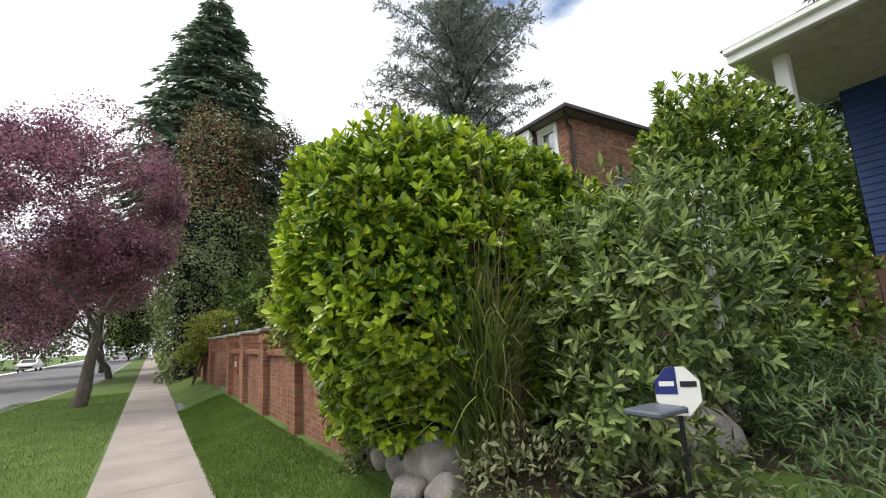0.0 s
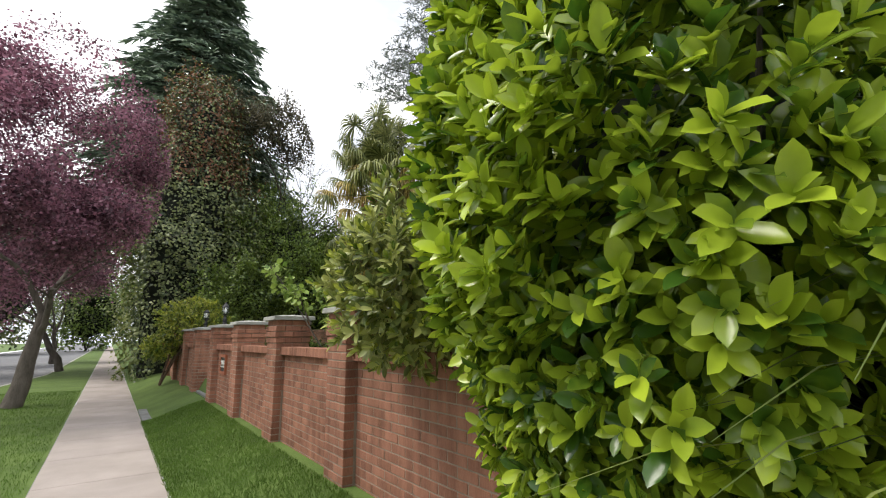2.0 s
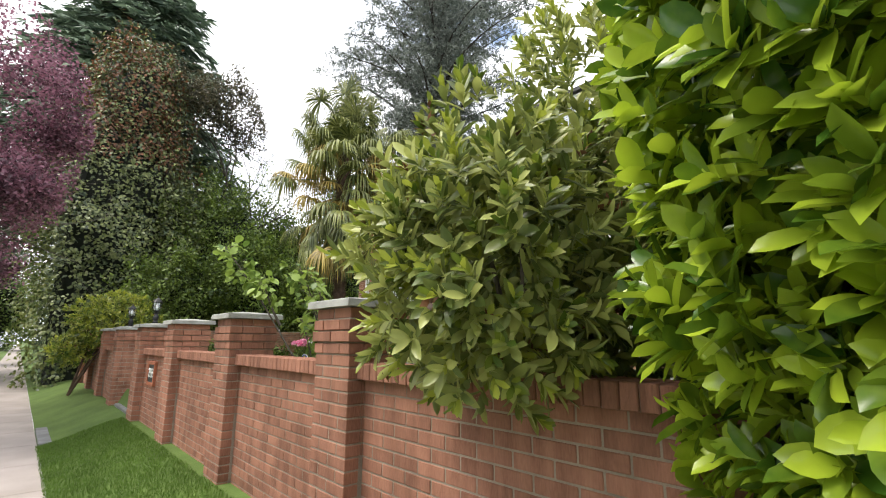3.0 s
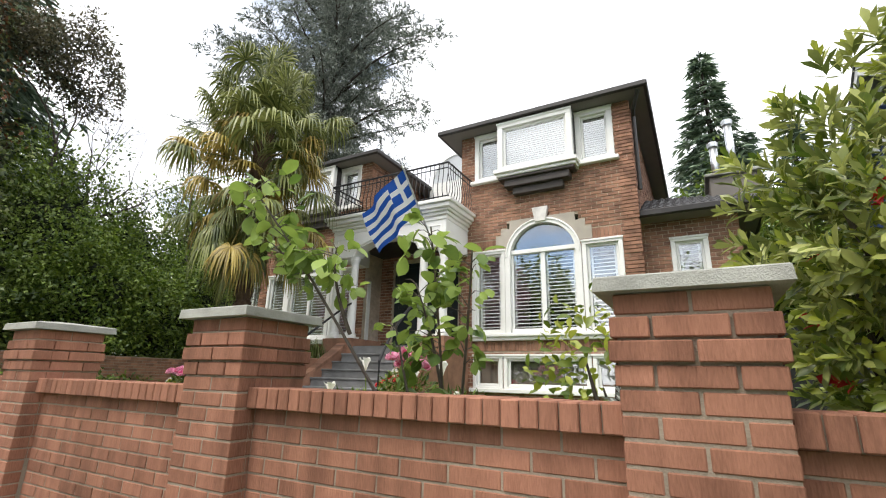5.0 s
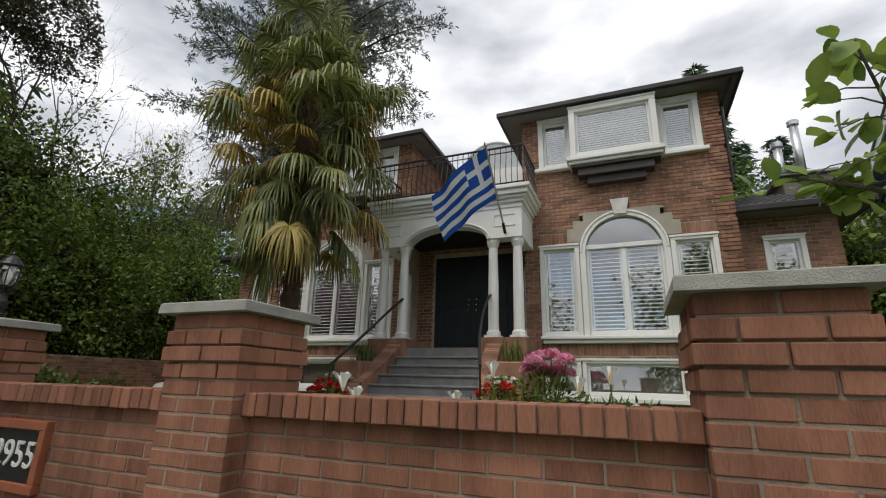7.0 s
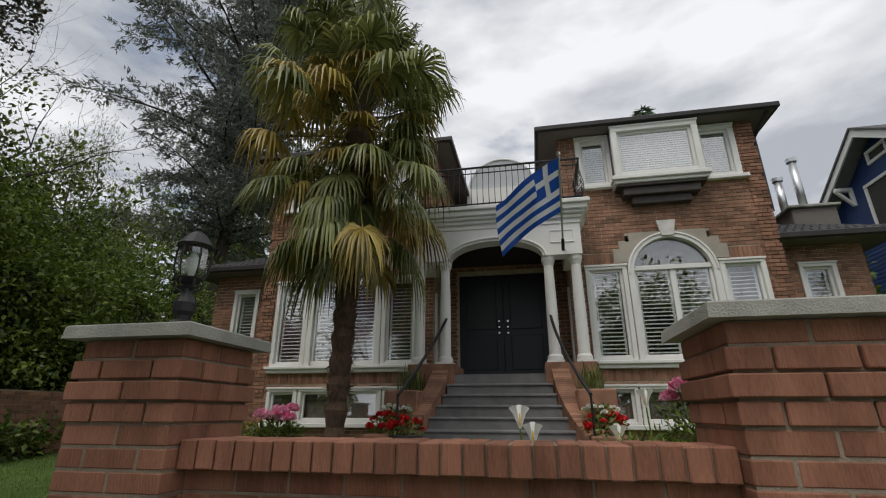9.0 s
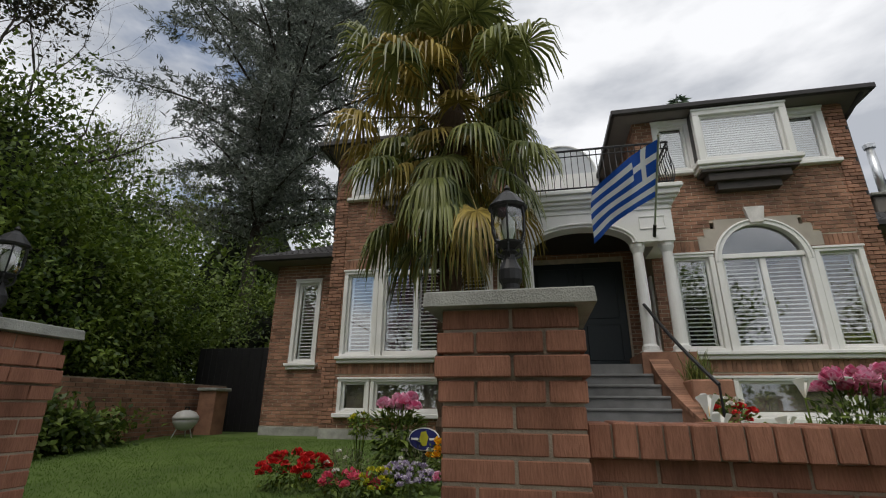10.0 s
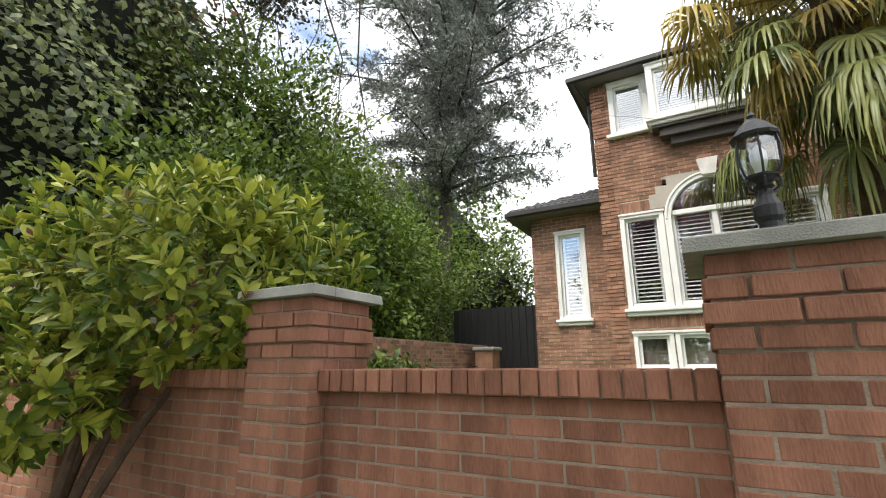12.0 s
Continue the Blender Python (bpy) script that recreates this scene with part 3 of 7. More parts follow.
# house number plate on the panel beside the gate
plate = thing("number_plate", "dark slate house number plate in a terracotta frame", "house number")
fr = Mesh()
py, pz, px = 12.73, 1.12, FACE + 0.095
for a, b, c, d in ((-0.25, 0.25, 0.135, 0.185), (-0.25, 0.25, -0.185, -0.135), (-0.25, -0.2, -0.135, 0.135), (0.2, 0.25, -0.135, 0.135)):
    fr.soft_box(px - 0.015, px + 0.03, py + a, py + b, pz + c, pz + d, 0.004)
part("frame", fr, mat("terracotta", (0.30, 0.10, 0.05), 0.7), plate)
part("panel", Mesh().box(px, px + 0.03, py - 0.2, py + 0.2, pz - 0.14, pz + 0.14), M_BLACK, plate, "dark slate panel")
font = bpy.data.curves.new("digits", 'FONT')
font.body, font.size, font.extrude, font.align_x, font.align_y = "2955", 0.195, 0.004, 'CENTER', 'CENTER'
font.materials.append(M_WHITE)
digits = new("lettering", font)
digits.parent = plate
digits.matrix_basis = pose(px - 0.004, py, pz, 90, 0, -90)

# ---- house ----
PLOT[:] = GARDEN
Y0, FX = 12.70, 9.2                   # middle of the front, and plane of the two gabled bays
house = thing("brick_house", "two-storey brown brick house with white trim and a columned porch", "house")


def holed(m, x0, x1, ya, yb, za, zb, holes):
    """A wall slab in y and z with rectangular holes."""
    ys = sorted({ya, yb, *[v for h in holes for v in h[:2]]})
    zs = sorted({za, zb, *[v for h in holes for v in h[2:]]})
    for y, yy in zip(ys[:-1], ys[1:]):
        for z, zz in zip(zs[:-1], zs[1:]):
            cy, cz = (y + yy) / 2, (z + zz) / 2
            if not any(h[0] < cy < h[1] and h[2] < cz < h[3] for h in holes):
                m.box(x0, x1, y, yy, z, zz)


def courses(m, x, ya, yb, za, zb, holes, depth=0.012, soldier=(), skip=None):
    """Running-bond bricks proud of the face x."""
    row, z = 0, za
    while z < zb - 0.02:
        z1 = min(z + PITCH - 0.012, zb)
        y = ya - (BRICK_L / 2 if row % 2 else 0)
        while y < yb - 0.01:
            a, b = max(y, ya), min(y + BRICK_L - 0.012, yb)
            spans = [(a, b)]
            for h in holes:
                if h[2] < z1 - 0.01 and h[3] > z + 0.01:
                    nxt = []
                    for p, q in spans:
                        if h[1] <= p or h[0] >= q:
                            nxt.append((p, q))
                        else:
                            if h[0] - p > 0.02:
                                nxt.append((p, h[0]))
                            if q - h[1] > 0.02:
                                nxt.append((h[1], q))
                    spans = nxt
            for p, q in spans:
                if q - p > 0.02:
                    d = depth + RNG.uniform(-0.003, 0.003)
                    v = [(x, p, z), (x, q, z), (x, q, z1), (x, p, z1), (x - d, p + 0.002, z + 0.002), (x - d, q - 0.002, z + 0.002), (x - d, q - 0.002, z1 - 0.002), (x - d, p + 0.002, z1 - 0.002)]
                    m.add(v, [(4, 7, 6, 5), (0, 4, 5, 1), (1, 5, 6, 2), (2, 6, 7, 3), (3, 7, 4, 0)])
            y += BRICK_L
        z += PITCH
        row += 1


def soldiers(m, x, ya, yb, za, zb, depth=0.014):
    n = max(1, int(round((yb - ya) / PITCH)))
    for i in range(n):
        p = ya + i * (yb - ya) / n
        m.box(x - depth, x, p + 0.004, p + (yb - ya) / n - 0.004, za + 0.004, zb - 0.004)


def casing(name, ya, yb, za, zb, x, parent, wide=0.085, sill=True, kind="louvre", mullions=0, proud=0.045):
    """A window: casing, sash, pane, and shutters or a blind behind it. The pane lies 6 cm inside the wall face."""
    w = part(name, Mesh(), M_WHITE, parent)
    m = Mesh()
    for a, b, c, d in ((ya, yb, zb - wide, zb), (ya, ya + wide, za, zb - wide), (yb - wide, yb, za, zb - wide)):
        m.soft_box(x - proud, x + 0.08, a, b, c, d, 0.008)
    m.soft_box(x - proud - 0.02, x - proud + 0.02, ya - 0.015, yb + 0.015, zb - 0.03, zb + 0.012, 0.005)
    m.soft_box(x - proud, x + 0.08, ya + wide, yb - wide, za, za + wide * 0.6, 0.006)
    part("casing", m, M_WHITE, w)
    i, j, k, l = ya + wide, yb - wide, za + wide * 0.6, zb - wide
    s = Mesh()
    t = 0.05
    for a, b, c, d in ((i, j, l - t, l), (i, j, k, k + t), (i, i + t, k + t, l - t), (j - t, j, k + t, l - t)):
        s.soft_box(x + 0.02, x + 0.07, a, b, c, d, 0.006)
    for q in range(mullions):
        y = i + (j - i) * (q + 1) / (mullions + 1)
        s.soft_box(x + 0.022, x + 0.068, y - 0.035, y + 0.035, k + t, l - t, 0.006)
    part("sash", s, M_WHITE, w)
    pane = part("pane", Mesh().box(x + 0.048, x + 0.052, i + t, j - t, k + t, l - t), M_GLASS, w)
    pane.visible_shadow = False
    lv = Mesh()
    if kind == "louvre":
        edges = [i + t] + [i + (j - i) * (q + 1) / (mullions + 1) for q in range(mullions)] + [j - t]
        for a, b in zip(edges[:-1], edges[1:]):
            for c in (a + 0.01, b - 0.05):
                lv.box(x + 0.09, x + 0.115, c, c + 0.04, k + t, l - t)
            z = k + t + 0.05
            while z < l - t - 0.03:
                y0_, y1_ = a + 0.05, b - 0.05
                lv.add([(x + 0.085, y0_, z - 0.011), (x + 0.085, y1_, z - 0.011), (x + 0.128, y1_, z + 0.012), (x + 0.128, y0_, z + 0.012), (x + 0.085, y0_, z - 0.003), (x + 0.085, y1_, z - 0.003), (x + 0.128, y1_, z + 0.02), (x + 0.128, y0_, z + 0.02)],
                       [(3, 2, 1, 0), (4, 5, 6, 7), (0, 1, 5, 4), (2, 3, 7, 6)])
                z += 0.074
        part("shutter", lv, M_BLIND, w, "white louvred shutter, slats half open")
    elif kind == "blind":
        z = k + t
        while z < l - t - 0.01:
            lv.add([(x + 0.09, i + t, z), (x + 0.09, j - t, z), (x + 0.11, j - t, z + 0.052), (x + 0.11, i + t, z + 0.052)], [(0, 3, 2, 1)])
            z += 0.05
        part("blind", lv, M_BLIND, w, "closed white slatted blind")
    elif kind == "curtain":
        # sheet that paints curtain and wall reflection together behind the pane
        part("curtain", Mesh().box(x + 0.12, x + 0.125, i + t, j - t, k + t, l - t), M_PANEBACK, w, "grey-brown sheet for curtain and reflected brick wall")
    if sill:
        part("sill", Mesh().soft_box(x - 0.12, x + 0.05, ya - 0.06, yb + 0.06, za - 0.06, za, 0.01).soft_box(x - 0.08, x + 0.05, ya - 0.03, yb + 0.03, za - 0.13, za - 0.06, 0.012), M_WHITE, w)
    return w


def span(s, a, b):
    """The stretch in y from a to b off the house's middle, on side s."""
    return (Y0 + a, Y0 + b) if s > 0 else (Y0 - b, Y0 - a)


def arch_window(s, parent):
    """The tall middle window with a round head, in its stone surround."""
    c, r, spring, z0, x = Y0 + s * 3.23, 0.80, 4.17, 2.565, FX
    w = part("arched_window", Mesh(), M_WHITE, parent)
    arc = [(c + math.cos(a) * r, spring + math.sin(a) * r) for a in np.linspace(0, math.pi, 25)]
    inn = [(c + math.cos(a) * (r - 0.11), spring + math.sin(a) * (r - 0.11)) for a in np.linspace(math.pi, 0, 25)]
    m = Mesh()
    for k in range(24):
        q = [arc[k], arc[k + 1], inn[23 - k], inn[24 - k]]
        m.prism(q, x - 0.06, x + 0.08)
    for a, b in ((c - r, c - r + 0.11), (c + r - 0.11, c + r)):
        m.soft_box(x - 0.06, x + 0.08, a, b, z0, spring, 0.008)
    rim = [(c + math.cos(a) * (r - 0.03), spring + math.sin(a) * (r - 0.03), ) for a in np.linspace(0, math.pi, 25)]
    m.tube([(x - 0.065, y, z) for y, z in rim], 0.018, 6)
    part("casing", m, M_WHITE, w)
    s2 = Mesh()
    s2.soft_box(x - 0.01, x + 0.07, c - r + 0.11, c + r - 0.11, spring + 0.06, spring + 0.15, 0.008)
    s2.soft_box(x + 0.01, x + 0.07, c - r + 0.11, c + r - 0.11, z0, z0 + 0.1, 0.008)
    s2.soft_box(x + 0.02, x + 0.07, c - 0.045, c + 0.045, z0 + 0.1, spring + 0.06, 0.006)
    for a, b in ((c - r + 0.11, c - r + 0.16), (c + r - 0.16, c + r - 0.11)):
        s2.soft_box(x + 0.02, x + 0.07, a, b, z0 + 0.1, spring + 0.06, 0.006)
    part("sash", s2, M_WHITE, w)
    g = Mesh().box(x + 0.048, x + 0.052, c - r + 0.1, c + r - 0.1, z0, spring + 0.1)
    g.prism([(c + math.cos(a) * (r - 0.1), spring + 0.1 + math.sin(a) * (r - 0.2)) for a in np.linspace(0, math.pi, 17)], x + 0.048, x + 0.052)
    pane = part("pane", g, M_GLASS, w)
    pane.visible_shadow = False
    lv = Mesh()
    for a, b in ((c - r + 0.16, c - 0.045), (c + 0.045, c + r - 0.16)):
        for q in (a, b - 0.04):
            lv.box(x + 0.09, x + 0.115, q, q + 0.04, z0 + 0.1, spring + 0.06)
        z = z0 + 0.14
        while z < spring + 0.02:
            lv.add([(x + 0.085, a + 0.04, z - 0.011), (x + 0.085, b - 0.04, z - 0.011), (x + 0.128, b - 0.04, z + 0.012), (x + 0.128, a + 0.04, z + 0.012), (x + 0.085, a + 0.04, z - 0.003), (x + 0.085, b - 0.04, z - 0.003), (x + 0.128, b - 0.04, z + 0.02), (x + 0.128, a + 0.04, z + 0.02)],
                   [(3, 2, 1, 0), (4, 5, 6, 7), (0, 1, 5, 4), (2, 3, 7, 6)])
            z += 0.074
    part("shutter", lv, M_BLIND, w, "white louvred shutter, slats half open")
    # stepped stone blocks that fill between the round head and the brickwork
    edge_y = lambda z: math.sqrt(max(0.0, r * r - (z - spring) ** 2))
    for sg in (-1, 1):
        for lo, hi, reach in ((4.40, 4.66, 1.02), (4.66, 4.82, 0.9), (4.82, 5.0, 0.7)):
            curve_ = [(c + sg * edge_y(z), z) for z in np.linspace(lo, min(hi, spring + r - 0.002), 7)]
            outline = [(c + sg * reach, lo)] + curve_ + ([(c + sg * 0.02, hi)] if hi > spring + r else []) + [(c + sg * reach, hi)]
            part("surround_stone", Mesh().prism(outline[::sg], x - 0.022, x + 0.05), M_TRIMSTONE, w, "pale limestone block")
    part("keystone", Mesh().prism([(c - 0.11, 4.88), (c + 0.11, 4.88), (c + 0.17, 5.19), (c - 0.17, 5.19)], x - 0.1, x + 0.02), mat("white keystone", (0.62, 0.6, 0.57), 0.7), w)


def tower(s):
    a, b = span(s, 1.35, 5.12)
    holes = [(*span(s, 1.68, 2.42), 2.565, 4.35), (*span(s, 2.46, 4.0), 2.565, 4.95), (*span(s, 4.04, 4.78), 2.565, 4.35),
             (*span(s, 1.72, 2.32), 1.5, 2.12), (*span(s, 2.38, 4.08), 1.5, 2.12), (*span(s, 4.14, 4.74), 1.5, 2.12),
             (*span(s, 1.75, 2.4), 6.08, 7.16), (*span(s, 2.4, 4.02), 6.1, 7.16), (*span(s, 4.06, 4.75), 6.08, 7.16)]
    w = part("bay_wall", Mesh(), M_HMORTAR, house, "brick bay")
    m = Mesh()
    holed(m, FX, FX + 0.25, a, b, 1.02, 7.27, holes)
    sy = Y0 + s * 5.12
    m.box(FX + 0.25, FX + 8, min(sy, sy - s * 0.25), max(sy, sy - s * 0.25), 1.02, 7.27)
    iy = Y0 + s * 1.35
    m.box(FX + 0.25, FX + 6, min(iy, iy + s * 0.25), max(iy, iy + s * 0.25), 1.02, 7.27)
    m.box(FX + 8, FX + 8.25, a, b, 1.02, 7.27)
    part("mortar_face", m, M_HMORTAR, w)
    bm = Mesh()
    stone = [(Y0 + s * 3.23 - 1.02, Y0 + s * 3.23 + 1.02, 4.40, 4.66), (Y0 + s * 3.23 - 0.9, Y0 + s * 3.23 + 0.9, 4.66, 4.82), (Y0 + s * 3.23 - 0.7, Y0 + s * 3.23 + 0.7, 4.82, 5.0)]
    bands = [(*span(s, 1.55, 4.9), 2.22, 2.43), (*span(s, 1.66, 2.44), 4.38, 4.6), (*span(s, 4.02, 4.8), 4.38, 4.6)]
    courses(bm, FX, a, b, 1.22, 7.25, holes + stone + bands)
    soldiers(bm, FX, *bands[0][:2], 2.22, 2.43)
    for bd in bands[1:]:
        lo, hi = bd[:2]
        soldiers(bm, FX, lo, hi, 4.38, 4.6)
    part("bricks", bm, M_HBRICK, w, "brown running-bond brickwork")["kind"] = "stuff"
    # proud bands of brick at the outer corner
    q = Mesh()
    z = 1.3
    while z < 7.1:
        lo, hi = sorted((Y0 + s * 4.86, Y0 + s * 5.15))
        courses(q, FX - 0.012, lo, hi, z, min(z + 0.6, 7.22), [], 0.018)
        z += 0.68
    part("quoin", q, M_HBRICK, w)["kind"] = "stuff"
    # bricks of the flank, turned a quarter
    fl = Mesh()
    side = Mesh()
    courses(side, 0.0, FX + 0.0, FX + 7, 1.22, 7.25, [])
    fl.add([(y, sy - s * x, z) for x, y, z in side.v], side.f if s < 0 else [f[::-1] for f in side.f])
    part("flank_bricks", fl, M_HBRICK, w)["kind"] = "stuff"
    inn = Mesh()
    side = Mesh()
    courses(side, 0.0, FX, FX + 4, 5.25, 7.25, [])
    inn.add([(y, iy - s * (-x), z) for x, y, z in side.v], side.f if s > 0 else [f[::-1] for f in side.f])
    part("flank_bricks", inn, M_HBRICK, w)["kind"] = "stuff"
    part("plinth", Mesh().box(FX - 0.03, FX + 0.1, a, b, 0.8, 1.2), M_STONE, w, "grey concrete plinth")
    # added floors and back sheet, their colour darkened like an unlit room
    part("floor_slab", Mesh().box(FX + 0.25, FX + 8, a, b, 4.95, 5.2).box(FX + 0.25, FX + 8, a, b, 2.2, 2.4), M_UNLIT, w)
    part("room_back", Mesh().box(FX + 4, FX + 4.1, a, b, 1.0, 7.25), M_UNLIT, w)
    # lower windows
    casing("side_window", *span(s, 1.65, 2.42), 2.565, 4.36, FX, house, sill=False)
    casing("side_window", *span(s, 4.04, 4.81), 2.565, 4.36, FX, house, sill=False)
    arch_window(s, house)
    ya, yb = span(s, 1.64, 4.87)
    part("long_sill", Mesh().soft_box(FX - 0.13, FX + 0.05, ya, yb, 2.505, 2.565, 0.01).soft_box(FX - 0.085, FX + 0.05, ya + 0.03, yb - 0.03, 2.43, 2.505, 0.012), M_WHITE, house)
    # basement windows
    for p, q_, mu in ((1.68, 2.34, 0), (2.36, 4.10, 0), (4.12, 4.78, 0)):
        casing("basement_window", *span(s, p, q_), 1.49, 2.15, FX, house, 0.075, False, "curtain")
    ya, yb = span(s, 1.62, 4.84)
    part("basement_sill", Mesh().soft_box(FX - 0.11, FX + 0.05, ya, yb, 1.41, 1.49, 0.01), M_WHITE, house)
    # upper windows, the middle one a shallow oriel on dark brackets
    casing("upper_window", *span(s, 1.70, 2.42), 6.05, 7.215, FX, house, 0.11, False, "blind")
    casing("upper_window", *span(s, 4.04, 4.80), 6.05, 7.215, FX, house, 0.11, False, "blind")
    ya, yb = span(s, 1.62, 4.88)
    part("upper_sill", Mesh().soft_box(FX - 0.12, FX + 0.05, ya, yb, 5.97, 6.05, 0.012), M_WHITE, house)
    o = part("oriel", Mesh(), M_WHITE, house)
    ya, yb = span(s, 2.39, 4.04)
    ox = FX - 0.3
    casing("oriel_window", ya, yb, 6.08, 7.215, ox, o, 0.12, False, "blind")
    part("oriel_side", Mesh().box(ox + 0.08, FX, ya, ya + 0.05, 6.08, 7.2).box(ox + 0.08, FX, yb - 0.05, yb, 6.08, 7.2).box(ox, FX, ya, yb, 7.17, 7.235), M_DARKTRIM, o, "dark side cheek")
    part("oriel_sill", Mesh().soft_box(ox - 0.1, FX, ya - 0.08, yb + 0.08, 5.99, 6.08, 0.012).soft_box(ox - 0.05, FX, ya - 0.04, yb + 0.04, 5.92, 5.99, 0.012), M_WHITE, o)
    part("bracket", Mesh().soft_box(ox - 0.02, FX, ya, yb, 5.86, 5.92, 0.01).soft_box(ox + 0.04, FX, ya + 0.12, yb - 0.12, 5.7, 5.86, 0.01).soft_box(ox + 0.13, FX, ya + 0.28, yb - 0.28, 5.54, 5.7, 0.01), mat("dark taupe timber", (0.06, 0.05, 0.045), 0.6), o, "dark timber bracket")
    # eaves and hipped roof
    e0, e1 = span(s, 0.95, 5.47)
    ex = FX - 0.36
    part("soffit", Mesh().box(ex, FX + 8.6, e0, e1, 7.25, 7.29), M_SOFFIT, w)
    g = Mesh()
    g.soft_box(ex - 0.07, ex + 0.03, e0 - 0.07, e1 + 0.07, 7.25, 7.37, 0.02)
    g.soft_box(ex, FX + 8.6, e0 - 0.07, e0 + 0.03, 7.25, 7.37, 0.02)
    g.soft_box(ex, FX + 8.6, e1 - 0.03, e1 + 0.07, 7.25, 7.37, 0.02)
    part("gutter", g, M_DARKTRIM, w)
    rf = Mesh()
    mid = (e0 + e1) / 2
    rf.add([(ex - 0.05, e0 - 0.05, 7.36), (ex - 0.05, e1 + 0.05, 7.36), (FX + 8.6, e1 + 0.05, 7.36), (FX + 8.6, e0 - 0.05, 7.36), (FX + 2.2, mid, 8.12), (FX + 6, mid, 8.12)],
           [(0, 4, 1), (1, 4, 5, 2), (2, 5, 3), (3, 5, 4, 0), (0, 1, 2, 3)])
    part("roof", rf, M_ROOF, w)
    part("downpipe", Mesh().tube([(ex + 0.05, Y0 + s * 5.36, 7.25), (FX - 0.06, Y0 + s * 5.22, 6.98), (FX + 0.1, Y0 + s * 5.2, 6.9), (FX + 0.1, Y0 + s * 5.2, 5.3)], 0.04, 8), M_DARKTRIM, w)


def wing(s):
    x = 9.75
    a, b = span(s, 5.12, 6.75)
    w = part("wing_wall", Mesh(), M_HMORTAR, house, "low brick side wing")
    hole = [(*span(s, 5.66, 6.18), 2.5, 4.3)]
    m = Mesh()
    holed(m, x, x + 0.25, a, b, 1.0, 4.75, hole)
    oy = Y0 + s * 6.75
    m.box(x + 0.25, x + 7, min(oy, oy - s * 0.25), max(oy, oy - s * 0.25), 1.0, 4.75)
    part("mortar_face", m, M_HMORTAR, w)
    bm = Mesh()
    courses(bm, x, a, b, 1.22, 4.73, hole)
    part("bricks", bm, M_HBRICK, w)["kind"] = "stuff"
    side, fl = Mesh(), Mesh()
    courses(side, 0.0, x, x + 6, 1.22, 4.73, [])
    fl.add([(y, oy + s * (-x_), z) for x_, y, z in side.v], side.f if s < 0 else [f[::-1] for f in side.f])
    part("flank_bricks", fl, M_HBRICK, w)["kind"] = "stuff"
    part("plinth", Mesh().box(x - 0.03, x + 0.1, a, b, 0.8, 1.2), M_STONE, w)
    # added dark sheet in place of the wing's unlit room
    part("room_back", Mesh().box(x + 2, x + 2.1, a, b, 1.0, 4.7), M_UNLIT, w)
    casing("wing_window", *span(s, 5.6, 6.24), 2.49, 4.37, x, house)
    e0, e1 = span(s, 5.12, 7.15)
    ex = x - 0.42
    oe = Y0 + s * 7.15
    part("soffit", Mesh().box(ex, x + 7, e0, e1, 4.72, 4.76), M_SOFFIT, w)
    part("gutter", Mesh().soft_box(ex - 0.07, ex + 0.03, e0, e1, 4.73, 4.86, 0.02).soft_box(ex, x + 7, min(oe, oe + s * 0.08), max(oe, oe + s * 0.08), 4.73, 4.86, 0.02), M_DARKTRIM, w)
    # tiled slopes: front and end, with rows of tiles
    tiles = Mesh()
    ridge_x, rows = x + 1.2, 7
    for i in range(rows):
        for j in range(14):
            u0, u1 = j / 14, (j + 1) / 14
            t0, t1 = i / rows, (i + 1) / rows
            y_a = Y0 + s * (5.12 + (7.15 - 5.12) * u0 - 0)
            y_b = Y0 + s * (5.12 + (7.15 - 5.12) * u1 - 0)
            lim = Y0 + s * (7.15 - 1.6 * t0)
            if s * (lim - y_b) < -0.05:
                continue
            p, q = ex + (ridge_x - ex) * t0, ex + (ridge_x - ex) * t1
            z0, z1 = 4.86 + 0.78 * t0, 4.86 + 0.78 * t1
            ym = (y_a + y_b) / 2
            v = [(p, y_a, z0 + 0.01), (p, ym, z0 + 0.045), (p, y_b, z0 + 0.01), (q, y_b, z1), (q, ym, z1 + 0.03), (q, y_a, z1), (p, y_a, z0 - 0.02), (p, y_b, z0 - 0.02)]
            tiles.add(v, [(0, 1, 4, 5), (1, 2, 3, 4), (6, 7, 2, 1, 0)])
    part("roof_tiles", tiles, M_ROOF, w)["kind"] = "stuff"
    rf = Mesh()
    iy = Y0 + s * 5.12
    rf.add([(ex, iy, 4.85), (ex, oe, 4.85), (x + 7, oe, 4.85), (x + 7, iy, 4.85), (ridge_x, iy, 5.64), (ridge_x, oe - s * 1.6, 5.64), (x + 7, oe - s * 1.6, 5.64), (x + 7, iy, 5.64)],
           [(0, 1, 5, 4), (1, 2, 6, 5), (4, 5, 6, 7)])
    part("roof", rf, M_ROOF, w)


for s in (-1, 1):
    tower(s)
    wing(s)

# middle block behind the porch
mid = part("entry_wall", Mesh(), M_HMORTAR, house, "entry wall")
m = Mesh()
holed(m, 9.9, 10.1, Y0 - 1.35, Y0 + 1.35, 1.0, 5.06, [(Y0 - 0.93, Y0 + 0.93, 2.33, 4.5)])
part("mortar_face", m, M_HMORTAR, mid)
bm = Mesh()
courses(bm, 9.9, Y0 - 1.35, Y0 + 1.35, 2.33, 5.0, [(Y0 - 0.97, Y0 + 0.97, 2.33, 4.55)])
part("bricks", bm, M_HBRICK, mid)["kind"] = "stuff"
part("flat_roof", Mesh().box(8.2, 17, Y0 - 1.36, Y0 + 1.36, 5.07, 5.25), M_DARKTRIM, mid, "flat roof and balcony deck")
